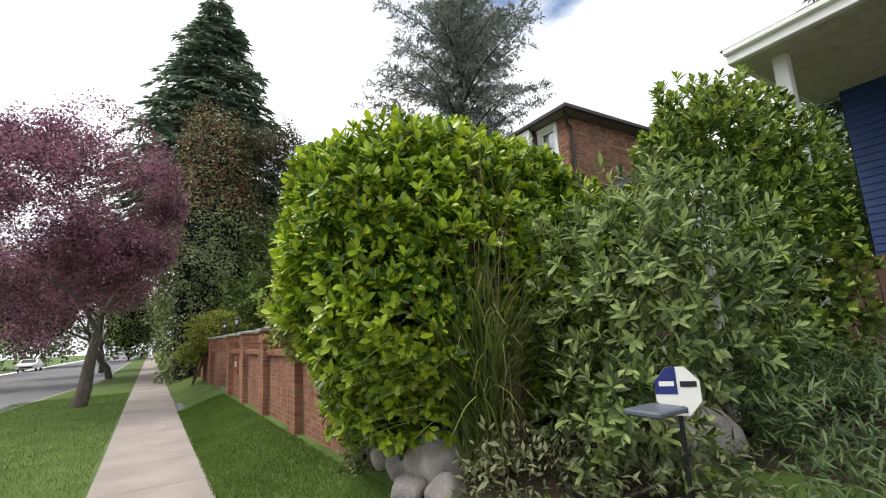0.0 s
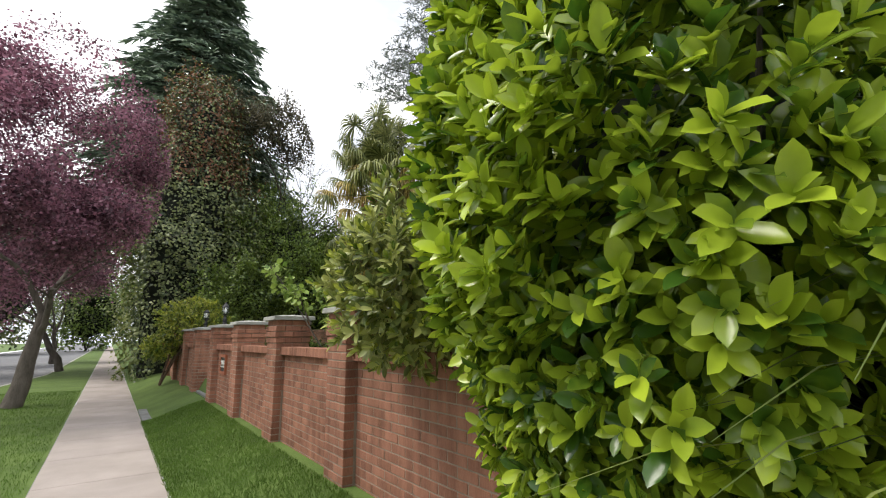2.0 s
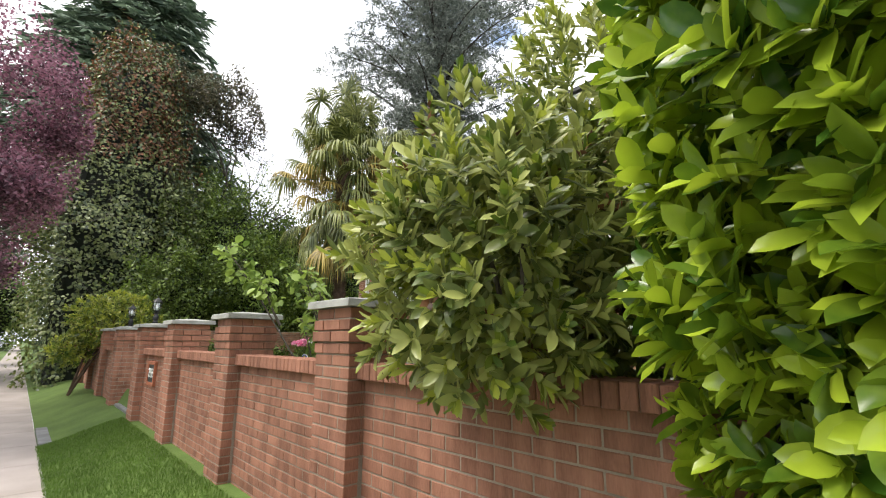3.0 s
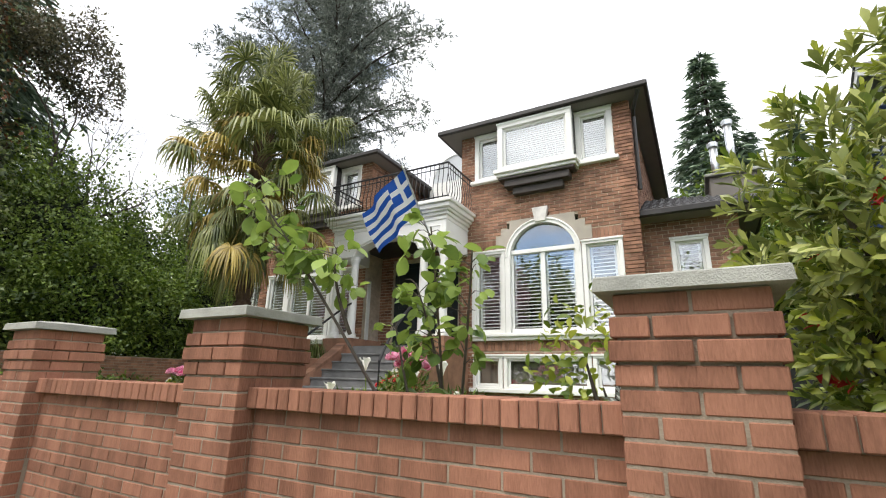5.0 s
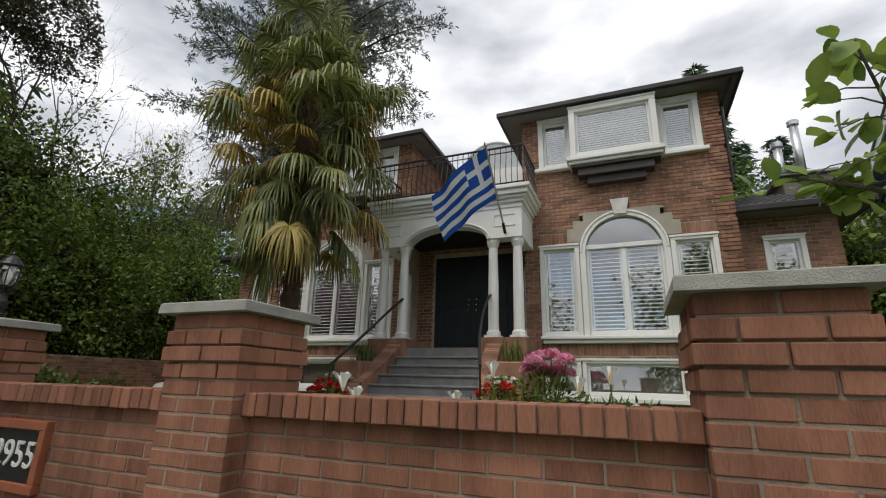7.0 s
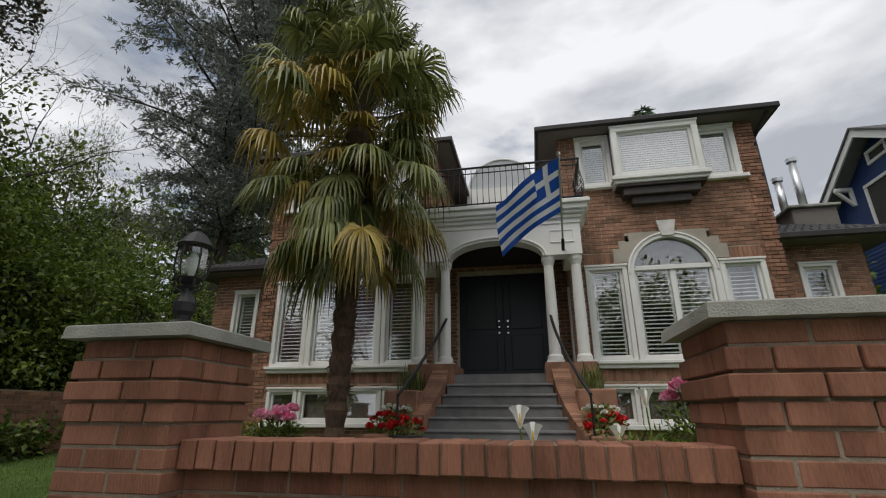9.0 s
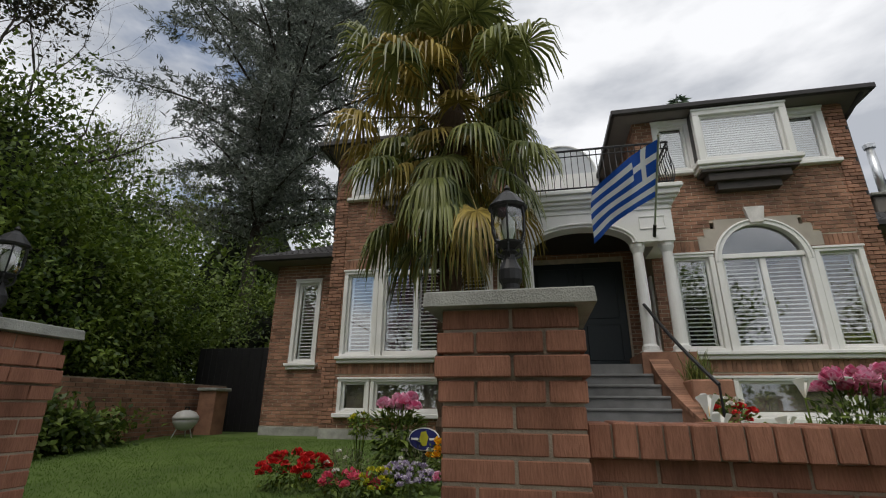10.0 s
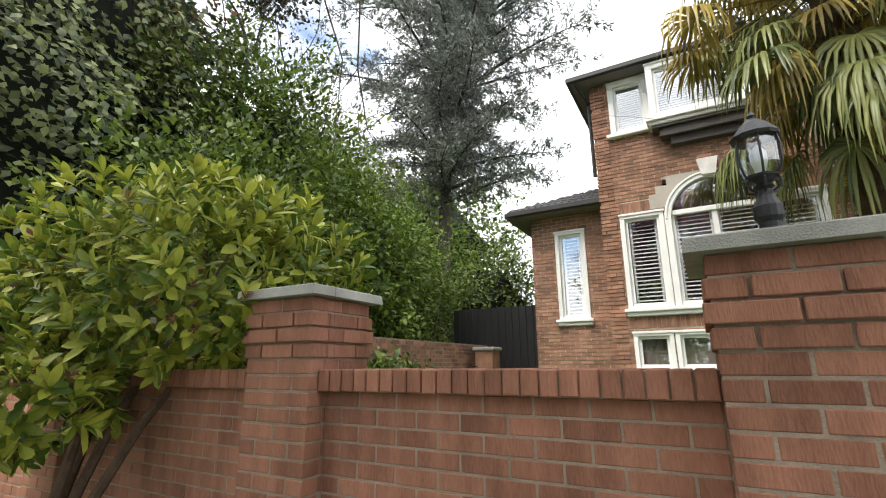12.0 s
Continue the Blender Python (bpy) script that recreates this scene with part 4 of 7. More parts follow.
# unseen sheet added to stop light leaking between the door leaves
part("hall_light_stop", Mesh().box(10.6, 10.7, Y0 - 1.36, Y0 + 1.36, 1.0, 5.06), M_UNLIT, mid)
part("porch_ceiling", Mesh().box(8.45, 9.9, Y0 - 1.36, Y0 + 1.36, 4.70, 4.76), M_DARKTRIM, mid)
for s in (-1, 1):
    d = part("front_door", Mesh(), M_DOOR, house, "black painted panelled door")
    a, b = span(s, 0.001, 0.93)
    lf = Mesh().soft_box(9.93, 9.99, a, b, 2.33, 4.5, 0.006)
    for p, q in ((2.5, 3.2), (3.32, 4.38)):
        lf.soft_box(9.915, 9.94, a + 0.14, b - 0.14, p, q, 0.012)
    part("leaf", lf, M_DOOR, d)
    for k, z in enumerate((3.24, 3.36, 3.48)):
        y = Y0 + s * 0.09
        part("door_knob", Mesh().tube([(9.93, y, z), (9.9, y, z)], 0.014, 8).tube([(9.905, y, z), (9.87, y, z)], [0.024, 0.02], 10), M_NICKEL, d)
    part("side_light", Mesh().soft_box(9.3, 9.42, *sorted((Y0 + s * 1.3, Y0 + s * 1.345)), 2.45, 4.0, 0.01), M_WHITE, house)

# porch: columns, arched entablature, cornice, balcony rail
porch = part("porch", Mesh(), M_WHITE, house, "white painted columned porch")
for s in (-1, 1):
    for dy in (0.93, 1.40):
        for cx in (8.3,):
            y = Y0 + s * dy
            col = Mesh().lathe(cx, y, ((0.13, 2.5), (0.13, 2.56), (0.10, 2.6), (0.098, 2.7), (0.095, 3.4), (0.083, 4.13), (0.09, 4.15), (0.1, 4.18), (0.12, 4.23), (0.12, 4.30)), 18)
            col.box(cx - 0.14, cx + 0.14, y - 0.14, y + 0.14, 2.46, 2.5)
            part("column", col, M_WHITE, porch, smooth=False)
    a, b = span(s, 0.75, 1.56)
    part("column_plinth", Mesh().box(8.12, 9.2, a, b, 1.0, 2.46), M_HBRICK, porch, "brown brick plinth")
ent = Mesh()
half, zt = 0.84, 4.97
arch_line = [(Y0 - half * math.cos(a), 4.30 + 0.33 * math.sin(a)) for a in np.linspace(0, math.pi, 25)]
ent.prism([(Y0 - 1.52, 4.30)] + arch_line + [(Y0 + 1.52, 4.30), (Y0 + 1.52, zt), (Y0 - 1.52, zt)], 8.16, 8.46)
for s in (-1, 1):
    a, b = span(s, 1.24, 1.52)
    ent.box(8.46, 9.2, a, b, 4.30, zt)
part("entablature", ent, M_WHITE, porch)
trim = Mesh()
for s in (-1, 1):
    a, b = span(s, 0.98, 1.4)
    for p, q, r, t in ((a, b, 4.74, 4.76), (a, b, 4.52, 4.54), (a, a + 0.02, 4.54, 4.74), (b - 0.02, b, 4.54, 4.74)):
        trim.soft_box(8.145, 8.18, p, q, r, t, 0.004)
arcpts = [(8.15, Y0 + (half + 0.05) * math.cos(a), 4.30 + 0.39 * math.sin(a)) for a in np.linspace(0, math.pi, 25)]
trim.tube(arcpts, 0.022, 6)
part("arch_moulding", trim, M_WHITE, porch)
cor = Mesh()
for o, z0, z1 in ((0.02, 4.87, 4.93), (0.05, 4.97, 5.04), (0.10, 5.04, 5.10), (0.15, 5.10, 5.20), (0.20, 5.20, 5.28)):
    cor.soft_box(8.16 - o, 9.2, Y0 - 1.52 - o, Y0 + 1.52 + o, z0, z1, 0.012)
part("cornice", cor, M_WHITE, porch)
rail = part("balcony_rail", Mesh(), M_BLACK, house, "black iron balcony rail with bowed bars")


def rail_run(p, q):
    p, q = Vector(p), Vector(q)
    n = int((q - p).length / 0.11)
    out = (q - p).cross(Vector((0, 0, 1))).normalized()
    for i in range(n + 1):
        b = p.lerp(q, i / n)
        part("bar", Mesh().tube([b + Vector((0, 0, 5.28)), b + out * 0.05 + Vector((0, 0, 5.46)), b + out * 0.05 + Vector((0, 0, 5.6)), b + Vector((0, 0, 5.86)), b + Vector((0, 0, 6.08))], 0.009, 4), M_BLACK, rail)
    for z, r in ((6.10, 0.022), (5.98, 0.012), (5.34, 0.015)):
        part("handrail", Mesh().tube([p + Vector((0, 0, z)), q + Vector((0, 0, z))], r, 6), M_BLACK, rail)


rail_run((8.05, Y0 + 1.6, 0), (8.05, Y0 - 1.6, 0))
rail_run((8.05, Y0 - 1.6, 0), (9.2, Y0 - 1.6, 0))
rail_run((9.2, Y0 + 1.6, 0), (8.05, Y0 + 1.6, 0))

# barrel-vaulted roof light behind the balcony
dome = thing("roof_light", "white framed glass barrel roof light on the flat roof", "skylight")
RX, RZ, RR = 11.6, 7.42, 0.9
ribs, panes = Mesh(), Mesh()
arc_ = np.linspace(0, math.pi, 17)
for k in range(5):
    ribs.tube([(RX + k * 0.5, Y0 + RR * math.cos(a), RZ + RR * math.sin(a)) for a in arc_], 0.03, 6)
for a in np.linspace(0, math.pi, 7):
    ribs.tube([(x, Y0 + RR * math.cos(a), RZ + RR * math.sin(a)) for x in (RX, RX + 2)], 0.022, 5)
for a, b in zip(arc_[:-1], arc_[1:]):
    panes.add([(x, Y0 + 0.98 * RR * math.cos(q), RZ + 0.98 * RR * math.sin(q)) for x, q in ((RX, a), (RX, b), (RX + 2, b), (RX + 2, a))], [(0, 1, 2, 3)])
panes.add([(RX + 0.01, Y0 + 0.98 * RR * math.cos(a), RZ + 0.98 * RR * math.sin(a)) for a in arc_], [tuple(range(17))])
part("rib", ribs, M_WHITE, dome)
part("glazing", panes, mat("frosted glazing", (0.62, 0.64, 0.66), 0.3, 0.05, 2, 20, 0.0, leaf=0.4), dome, "frosted white glazing")
part("upstand", Mesh().box(RX - 0.05, RX + 2.05, Y0 - RR - 0.05, Y0 + RR + 0.05, 5.25, RZ + 0.02), M_WHITE, dome)

# front steps between curved brick cheeks
stairs = thing("front_steps", "grey stone front steps between curved brick cheek walls", "steps", kind="structure")
RISE, TREAD, N_STEPS = 0.166, 0.23, 8
part("landing", Mesh().box(8.2, 9.9, Y0 - 1.3, Y0 + 1.3, 1.0, 2.29), M_STEPS, stairs)
for i in range(1, N_STEPS):
    z = 2.29 - i * RISE
    x = 8.2 - i * TREAD
    wd = 0.82 + 0.02 * i + 0.006 * i * i
    part("step", Mesh().soft_box(x, x + TREAD + 0.05, Y0 - wd, Y0 + wd, 0.8, z, 0.012).soft_box(x - 0.025, x + 0.05, Y0 - wd, Y0 + wd, z - 0.04, z, 0.01), M_STEPS, stairs)
for s in (-1, 1):
    ck = Mesh()
    pts = []
    for i in range(13):
        t = i / 12
        x = 8.25 - 1.6 * t
        d = 0.86 + 0.35 * t * t
        z = 2.46 - 1.12 * t ** 0.9
        pts.append((x, d, z))
    for k, (x, d, z) in enumerate(pts):
        ck.v += [(x, Y0 + s * d, 0.8), (x, Y0 + s * d, z), (x, Y0 + s * (d + 0.24), z), (x, Y0 + s * (d + 0.24), 0.8)]
        if k:
            for j in range(4):
                ck.f.append((4 * k - 4 + j, 4 * k + j, 4 * k + (j + 1) % 4, 4 * k - 4 + (j + 1) % 4))
    ck.f += [(0, 1, 2, 3), (51, 50, 49, 48)]
    part("cheek_wall", ck, M_HBRICK, stairs, "sloping brick cheek wall")
    pl = Mesh()
    for i in range(34):
        t0, t1 = i / 34, (i + 0.88) / 34
        for t in (t0, t1):
            x = 8.25 - 1.6 * t
            d = 0.86 + 0.35 * t * t
            z = 2.46 - 1.12 * t ** 0.9
            pl.v += [(x, Y0 + s * (d - 0.015), z - 0.05), (x, Y0 + s * (d - 0.015), z + 0.012), (x, Y0 + s * (d + 0.26), z + 0.012), (x, Y0 + s * (d + 0.26), z - 0.05)]
        n = len(pl.v) - 8
        pl.f += [(n, n + 1, n + 5, n + 4), (n + 1, n + 2, n + 6, n + 5), (n + 2, n + 3, n + 7, n + 6), (n, n + 3, n + 2, n + 1), (n + 4, n + 5, n + 6, n + 7)]
    part("coping_bricks", pl, M_HBRICK, stairs)["kind"] = "stuff"
    hr = Mesh()
    hp = [(8.25 - 1.75 * t, Y0 + s * (0.9 + 0.34 * t * t), 3.25 - 1.35 * t ** 1.15) for t in np.linspace(0, 1, 9)]
    hr.tube(hp, 0.024, 8)
    for i in (0, 8):
        x, y, z = hp[i]
        hr.tube([(x, y, z), (x, y, z - 0.8)], 0.016, 6)
    part("handrail", hr, M_BLACK, stairs, "black iron handrail")

PLOT[:] = STREET

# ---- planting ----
# near-black colour that paints the shade deep inside the bushes
M_INNERSHADE = mat("inner shade black", (0.008, 0.012, 0.005), 0.95)

def shell(n, c, r, power=2.0, zmin=None, depth=0.22, lump=0.12, freq=1.6):
    """Points on an uneven rounded body with centre c and radii r, with the way outwards."""
    d = ball(n)
    k = (np.abs(d) ** power).sum(1) ** (-1 / power)
    noise_v = np.array([noise.noise(Vector(q) * freq * 1.7 + Vector(c)) for q in d])
    s = k * (1 + lump * noise_v * 2) * (1 - depth * RNG.random(n) ** 1.6)
    P = np.asarray(c) + d * s[:, None] * np.asarray(r)
    N = unit(np.sign(d) * np.abs(d) ** (power - 1) / np.asarray(r))
    if zmin is not None:
        keep = P[:, 2] > zmin
        P, N = P[keep], N[keep]
    return P, N


def rosette_bush(name, label, bodies, material, leaf_l, leaf_w, per, stems, up=0.5, power=2.4, spread=0.85, depth=0.2, tips=None, flowers=None, stem_mat=None, detail=1, lump=0.12):
    """A broad-leaved evergreen: stems from the ground and shoots with whorls of leaves on uneven bodies."""
    b = thing(name, label, "shrub")
    st = Mesh()
    for x, y, z in stems:
        c, r, n = bodies[0]
        for k in range(4):
            t = Vector((c[0] + RNG.uniform(-0.5, 0.5) * r[0], c[1] + RNG.uniform(-0.5, 0.5) * r[1], c[2] + RNG.uniform(-0.1, 0.5) * r[2]))
            p = Vector((x, y, z))
            m1 = p.lerp(t, 0.4) + Vector((RNG.uniform(-0.1, 0.1), RNG.uniform(-0.1, 0.1), 0.1))
            st.tube([p, m1, t], [0.035, 0.026, 0.01], 6)
    part("branchwork", st, stem_mat or M_BARK, b)["kind"] = "stuff"
    PP, AA = [], []
    for c, r, n in bodies:
        P, N = shell(n, c, r, power, 0.3, depth, lump)
        PP.append(P)
        AA.append(unit(N + np.array([0, 0, up]) + RNG.normal(0, 0.25, P.shape)))
    C, A = np.concatenate(PP), np.concatenate(AA)
    P, D, N = rosettes(C, A, per, spread)
    L = leaf_l * RNG.uniform(0.65, 1.2, len(P))
    part("foliage", leaf_mesh("leaves", P, D, N, L, leaf_w * L / leaf_l * RNG.uniform(0.85, 1.15, len(P)), material, detail, 0.12, 0.35), material, b)["kind"] = "stuff"
    if tips is not None:
        k = RNG.random(len(C)) < tips[1]
        P, D, N = rosettes(C[k] + A[k] * 0.06, A[k], 5, 0.55)
        part("new_growth", leaf_mesh("new_growth", P, D, N, leaf_l * 0.75 * RNG.uniform(0.7, 1.1, len(P)), leaf_w * 0.8, tips[0], True, 0.05, 0.3), tips[0], b)["kind"] = "stuff"
    if flowers is not None:
        k = RNG.random(len(C)) < flowers[1]
        P, D, N = rosettes(C[k] + A[k] * 0.05, A[k], 7, 0.9)
        part("blossom", leaf_mesh("flowers", P, D, N, flowers[2] * RNG.uniform(0.7, 1.2, len(P)), flowers[2] * 0.55, flowers[0], False, 0.2), flowers[0], b)["kind"] = "stuff"
    return b


def loose_bush(name, label, bodies, material, leaf_l, leaf_w, stem_at, fine=False, category="shrub", power=2.0, depth=0.45, lump=0.2, droop=0.2, stem_mat=None, hang=0.0, clump=1, core=False):
    """A shrub of many single leaves."""
    b = thing(name, label, category)
    st = Mesh()
    PP, NN = [], []
    for c, r, n in bodies:
        P, N = shell(n, c, r, power, stem_at[2] + 0.02, depth, lump)
        PP.append(P)
        NN.append(N)
        for k in range(5):
            t = Vector((c[0] + RNG.uniform(-0.6, 0.6) * r[0], c[1] + RNG.uniform(-0.6, 0.6) * r[1], c[2] + RNG.uniform(-0.2, 0.6) * r[2]))
            p = Vector(stem_at)
            st.tube([p, p.lerp(t, 0.5) + Vector((RNG.uniform(-0.1, 0.1), RNG.uniform(-0.1, 0.1), 0.08)), t], [0.03 + 0.01 * r[2], 0.02, 0.006], 5)
    part("branchwork", st, stem_mat or M_DARKBARK, b)["kind"] = "stuff"
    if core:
        # added solid, coloured as inner shade, that also hides sky between leaves
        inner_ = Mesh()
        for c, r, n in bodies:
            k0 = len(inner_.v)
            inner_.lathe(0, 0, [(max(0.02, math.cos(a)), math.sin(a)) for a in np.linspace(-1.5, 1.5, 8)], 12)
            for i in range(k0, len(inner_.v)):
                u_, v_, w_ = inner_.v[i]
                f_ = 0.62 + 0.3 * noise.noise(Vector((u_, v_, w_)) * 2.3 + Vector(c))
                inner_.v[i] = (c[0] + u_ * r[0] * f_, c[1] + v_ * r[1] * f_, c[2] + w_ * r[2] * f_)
        part("shade_core", inner_, M_INNERSHADE, b)["kind"] = "stuff"
    P, N = np.concatenate(PP), np.concatenate(NN)
    if clump > 1:
        N = np.repeat(N, clump, 0)
        P = np.repeat(P, clump, 0) + RNG.normal(0, leaf_l * 0.9, N.shape)
    D = unit(N * 0.6 + RNG.normal(0, 0.6, P.shape) + np.array([0, 0, 0.1 - hang]))
    F = unit(N * 0.5 + np.array([0, 0, 0.8]) + RNG.normal(0, 0.4, P.shape))
    L = leaf_l * RNG.uniform(0.6, 1.3, len(P))
    part("foliage", leaf_mesh("leaves", P, D, F, L, leaf_w * L / leaf_l, material, fine, droop, 0.3), material, b)["kind"] = "stuff"
    return b


def leafy_tree(name, label, base, top, r0, levels, spread, count, seed, material, leaf_l, leaf_w, per_tip, cloud, bark, up=0.2, shrink=0.66, gnarl=0.14, hang=0.0, within=None, flat=0.75):
    """A tree grown from limbs, with a cloud of leaves round every twig tip."""
    t = thing(name, label, "tree")
    wood, tips = limbs(base, top, r0, levels, spread, count, seed, shrink, 9, gnarl, up)
    part("trunk", wood, bark, t, smooth=True)
    T = np.array([p for p, _ in tips])
    W = np.array([d for _, d in tips])
    C = np.repeat(T, per_tip, 0)
    off = RNG.normal(0, cloud, C.shape) * np.array([1, 1, flat])
    ways = np.repeat(W, per_tip, 0) * (1.2 if flat < 0.5 else 0.0)
    P = C + off + np.repeat(W, per_tip, 0) * RNG.uniform(-cloud, cloud, (len(C), 1)) + np.array([0, 0, -hang]) * RNG.random((len(C), 1))
    if within is not None:                # keeps the crown to its own room
        wc, wr = within
        keep = (((P - np.asarray(wc)) / np.asarray(wr)) ** 2).sum(1) < 1
        P, off, C, ways = P[keep], off[keep], C[keep], ways[keep]
    D = unit(off * 0.5 / cloud + ways + RNG.normal(0, 0.6 * min(1, flat + 0.25), C.shape) + np.array([0, 0, -hang]))
    F = unit(RNG.normal(0, 0.5, C.shape) + np.array([0, 0, 0.8]))
    L = leaf_l * RNG.uniform(0.6, 1.3, len(P))
    part("crown", leaf_mesh("crown", P, D, F, L, leaf_w * L / leaf_l, material, False, 0.15, 0.3), material, t)["kind"] = "stuff"
    return t


def conifer(name, label, x, y, z, height, radius, material, seed, layers=34, bough=16, tilt=-0.25, lean=(1.0, 1.0), gap=0.12, needle=0.28, power=0.85, first=0.08):
    """A conifer: boughs in whorls, each hung with short needle sprays."""
    rng = np.random.default_rng(seed)
    t = thing(name, label, "tree")
    wood = Mesh()
    wood.tube([(x, y, z), (x, y, z + height * 0.5), (x, y, z + height)], [0.018 * height + 0.05, 0.012 * height, 0.02], 9)
    P, D = [], []
    for i in range(layers):
        u = first + (1 - first) * (i + rng.random() * 0.7) / layers
        zz = z + height * u
        reach = radius * max(0.03, (1 - u)) ** power
        for k in range(bough):
            if rng.random() < gap:
                continue
            a = 2 * math.pi * (k + rng.random()) / bough
            r = reach * rng.uniform(0.6, 1.12) * (lean[0] if math.sin(a) > 0 else lean[1])
            d = np.array([math.cos(a), math.sin(a), 0.0])
            if i % 2 == 0 and k % 2 == 0:
                wood.tube([(x, y, zz), (x + d[0] * r * 0.5, y + d[1] * r * 0.5, zz + r * 0.5 * (tilt + 0.25)), (x + d[0] * r * 0.95, y + d[1] * r * 0.95, zz + r * tilt)], [0.03 + 0.01 * r, 0.02 + 0.005 * r, 0.008], 4, False)
            n = max(4, int(r * 9))
            s = np.sqrt(rng.random(n)) * r
            side = np.cross(d, [0, 0, 1])
            w = rng.normal(0, 0.16, n) * (0.3 + s)
            h = s * tilt * (s / max(r, 0.1)) ** 0.6 + 0.25 * s * (1 - s / max(r, 0.1)) + rng.normal(0, 0.06, n)
            P.append(np.array([x, y, zz]) + d * s[:, None] + side * w[:, None] + np.array([0, 0, 1]) * h[:, None])
            dd = d + side * (np.sign(w) * rng.uniform(0.2, 1.0, n))[:, None] + np.array([0, 0, 1]) * rng.normal(tilt * 1.2, 0.25, n)[:, None]
            D.append(dd)
    P, D = np.concatenate(P), unit(np.concatenate(D))
    part("trunk", wood, M_DARKBARK, t)
    # each spray: three narrow slips fanned flat
    Q = np.concatenate([P, P, P])
    side = unit(np.cross(D, np.array([0, 0, 1.0])))
    E = unit(np.concatenate([D, D + side * 0.8, D - side * 0.8]))
    F = unit(np.array([0, 0, 1.0]) + rng.normal(0, 0.45, E.shape))
    L = needle * rng.uniform(0.6, 1.4, len(Q))
    part("crown", leaf_mesh("crown", Q, E, F, L, L * 0.24, material, False, 0.2, 0.2), material, t)["kind"] = "stuff"
    return t


def cedar(name, label, x, y, z, height, radius, seed):
    """A cedar: a curved trunk, long boughs rising and levelling out, flat twigs with tufted sprays."""
    rng = np.random.default_rng(seed)
    t = thing(name, label, "tree")
    wood, P, D = Mesh(), [], []
    axis = lambda u: np.array([x + 0.5 * math.sin(u * 3), y - 1.2 * u + 0.6 * math.sin(u * 4), z + height * u])
    wood.tube([tuple(axis(u)) for u in np.linspace(0, 1, 12)], list(np.linspace(0.42, 0.03, 12)), 9)
    for i in range(84):
        u = 0.32 + 0.67 * ((i + rng.random()) / 84)
        a = i * 2.4 + rng.normal(0, 0.3)
        d = np.array([math.cos(a), math.sin(a), 0])
        v = (u - 0.32) / 0.68
        reach = radius * (0.55 + 0.75 * v if v < 0.45 else 0.89 * math.sqrt(max(0.03, 1 - (v - 0.45) / 0.56))) * rng.uniform(0.6, 1.15)
        o, rise = axis(u), rng.uniform(0.15, 0.5) + 0.5 * v
        side = np.array([-d[1], d[0], 0])
        curve_ = rng.normal(0, 0.18)
        line = [o + d * reach * s + side * reach * curve_ * s * s + np.array([0, 0, reach * rise * (s - 0.55 * s * s)]) for s in np.linspace(0, 1, 7)]
        wood.tube([tuple(q) for q in line], list(np.linspace(0.05 + 0.008 * reach, 0.008, 7)), 5, False)
        for j in range(1, 7):
            for k in range(7):
                q = line[j] * (1 - 0.16 * k) + line[j - 1] * (0.16 * k)
                sgn = 1 if (k + j) % 2 else -1
                w = d * rng.uniform(0.3, 0.9) + side * sgn * rng.uniform(0.4, 1.0) + np.array([0, 0, rng.normal(0.05, 0.3)])
                ln = reach * rng.uniform(0.12, 0.3) * (1.15 - 0.1 * j)
                e = q + w * ln
                if k % 2:
                    wood.tube([tuple(q), tuple(e)], [0.012, 0.004], 3, False)
                n = max(6, int(ln * 20))
                s = rng.random(n) ** 0.8
                P.append(q + (e - q) * s[:, None] + rng.normal(0, 0.09, (n, 3)) + np.array([0, 0, -0.1]) * (s ** 2)[:, None])
                D.append(w + rng.normal(0, 0.55, (n, 3)) + np.array([0, 0, 0.15]))
    P, D = np.concatenate(P), unit(np.concatenate(D))
    part("trunk", wood, M_DARKBARK, t)
    Q, E = np.concatenate([P, P]), unit(np.concatenate([D, D + rng.normal(0, 0.6, D.shape)]))
    L = 0.3 * rng.uniform(0.5, 1.3, len(Q))
    part("crown", leaf_mesh("crown", Q, E, np.array([0, 0, 1.0]) + rng.normal(0, 0.5, E.shape), L, 0.062, M_CEDAR, False, 0.15, 0.2), M_CEDAR, t)["kind"] = "stuff"
    return t


# clipped cherry-laurel hedge between the two gardens
rosette_bush("laurel_hedge", "large rounded cherry laurel hedge with glossy bright green leaves", [((2.62, 3.6, 2.3), (1.56, 1.16, 1.34), 5200), ((4.35, 3.95, 2.2), (1.75, 0.95, 1.34), 2300), ((2.95, 3.72, 1.5), (1.6, 0.98, 1.0), 2600)], M_LAUREL, 0.108, 0.048, 8, [(2.4, 3.7, 0.5), (3.2, 3.9, 0.5), (4.6, 3.9, 0.6)], 0.45, 2.7, 0.95, 0.2, detail=2, lump=0.06)
# smooth dark body in the hedge; its colour is the shade between leaves
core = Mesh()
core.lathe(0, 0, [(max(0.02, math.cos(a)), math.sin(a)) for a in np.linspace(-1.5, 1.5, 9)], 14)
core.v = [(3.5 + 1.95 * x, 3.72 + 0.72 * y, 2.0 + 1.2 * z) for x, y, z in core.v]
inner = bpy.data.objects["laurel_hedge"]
part("shade_core", core, mat("hedge shade black", (0.012, 0.016, 0.006), 0.9), inner)["kind"] = "stuff"

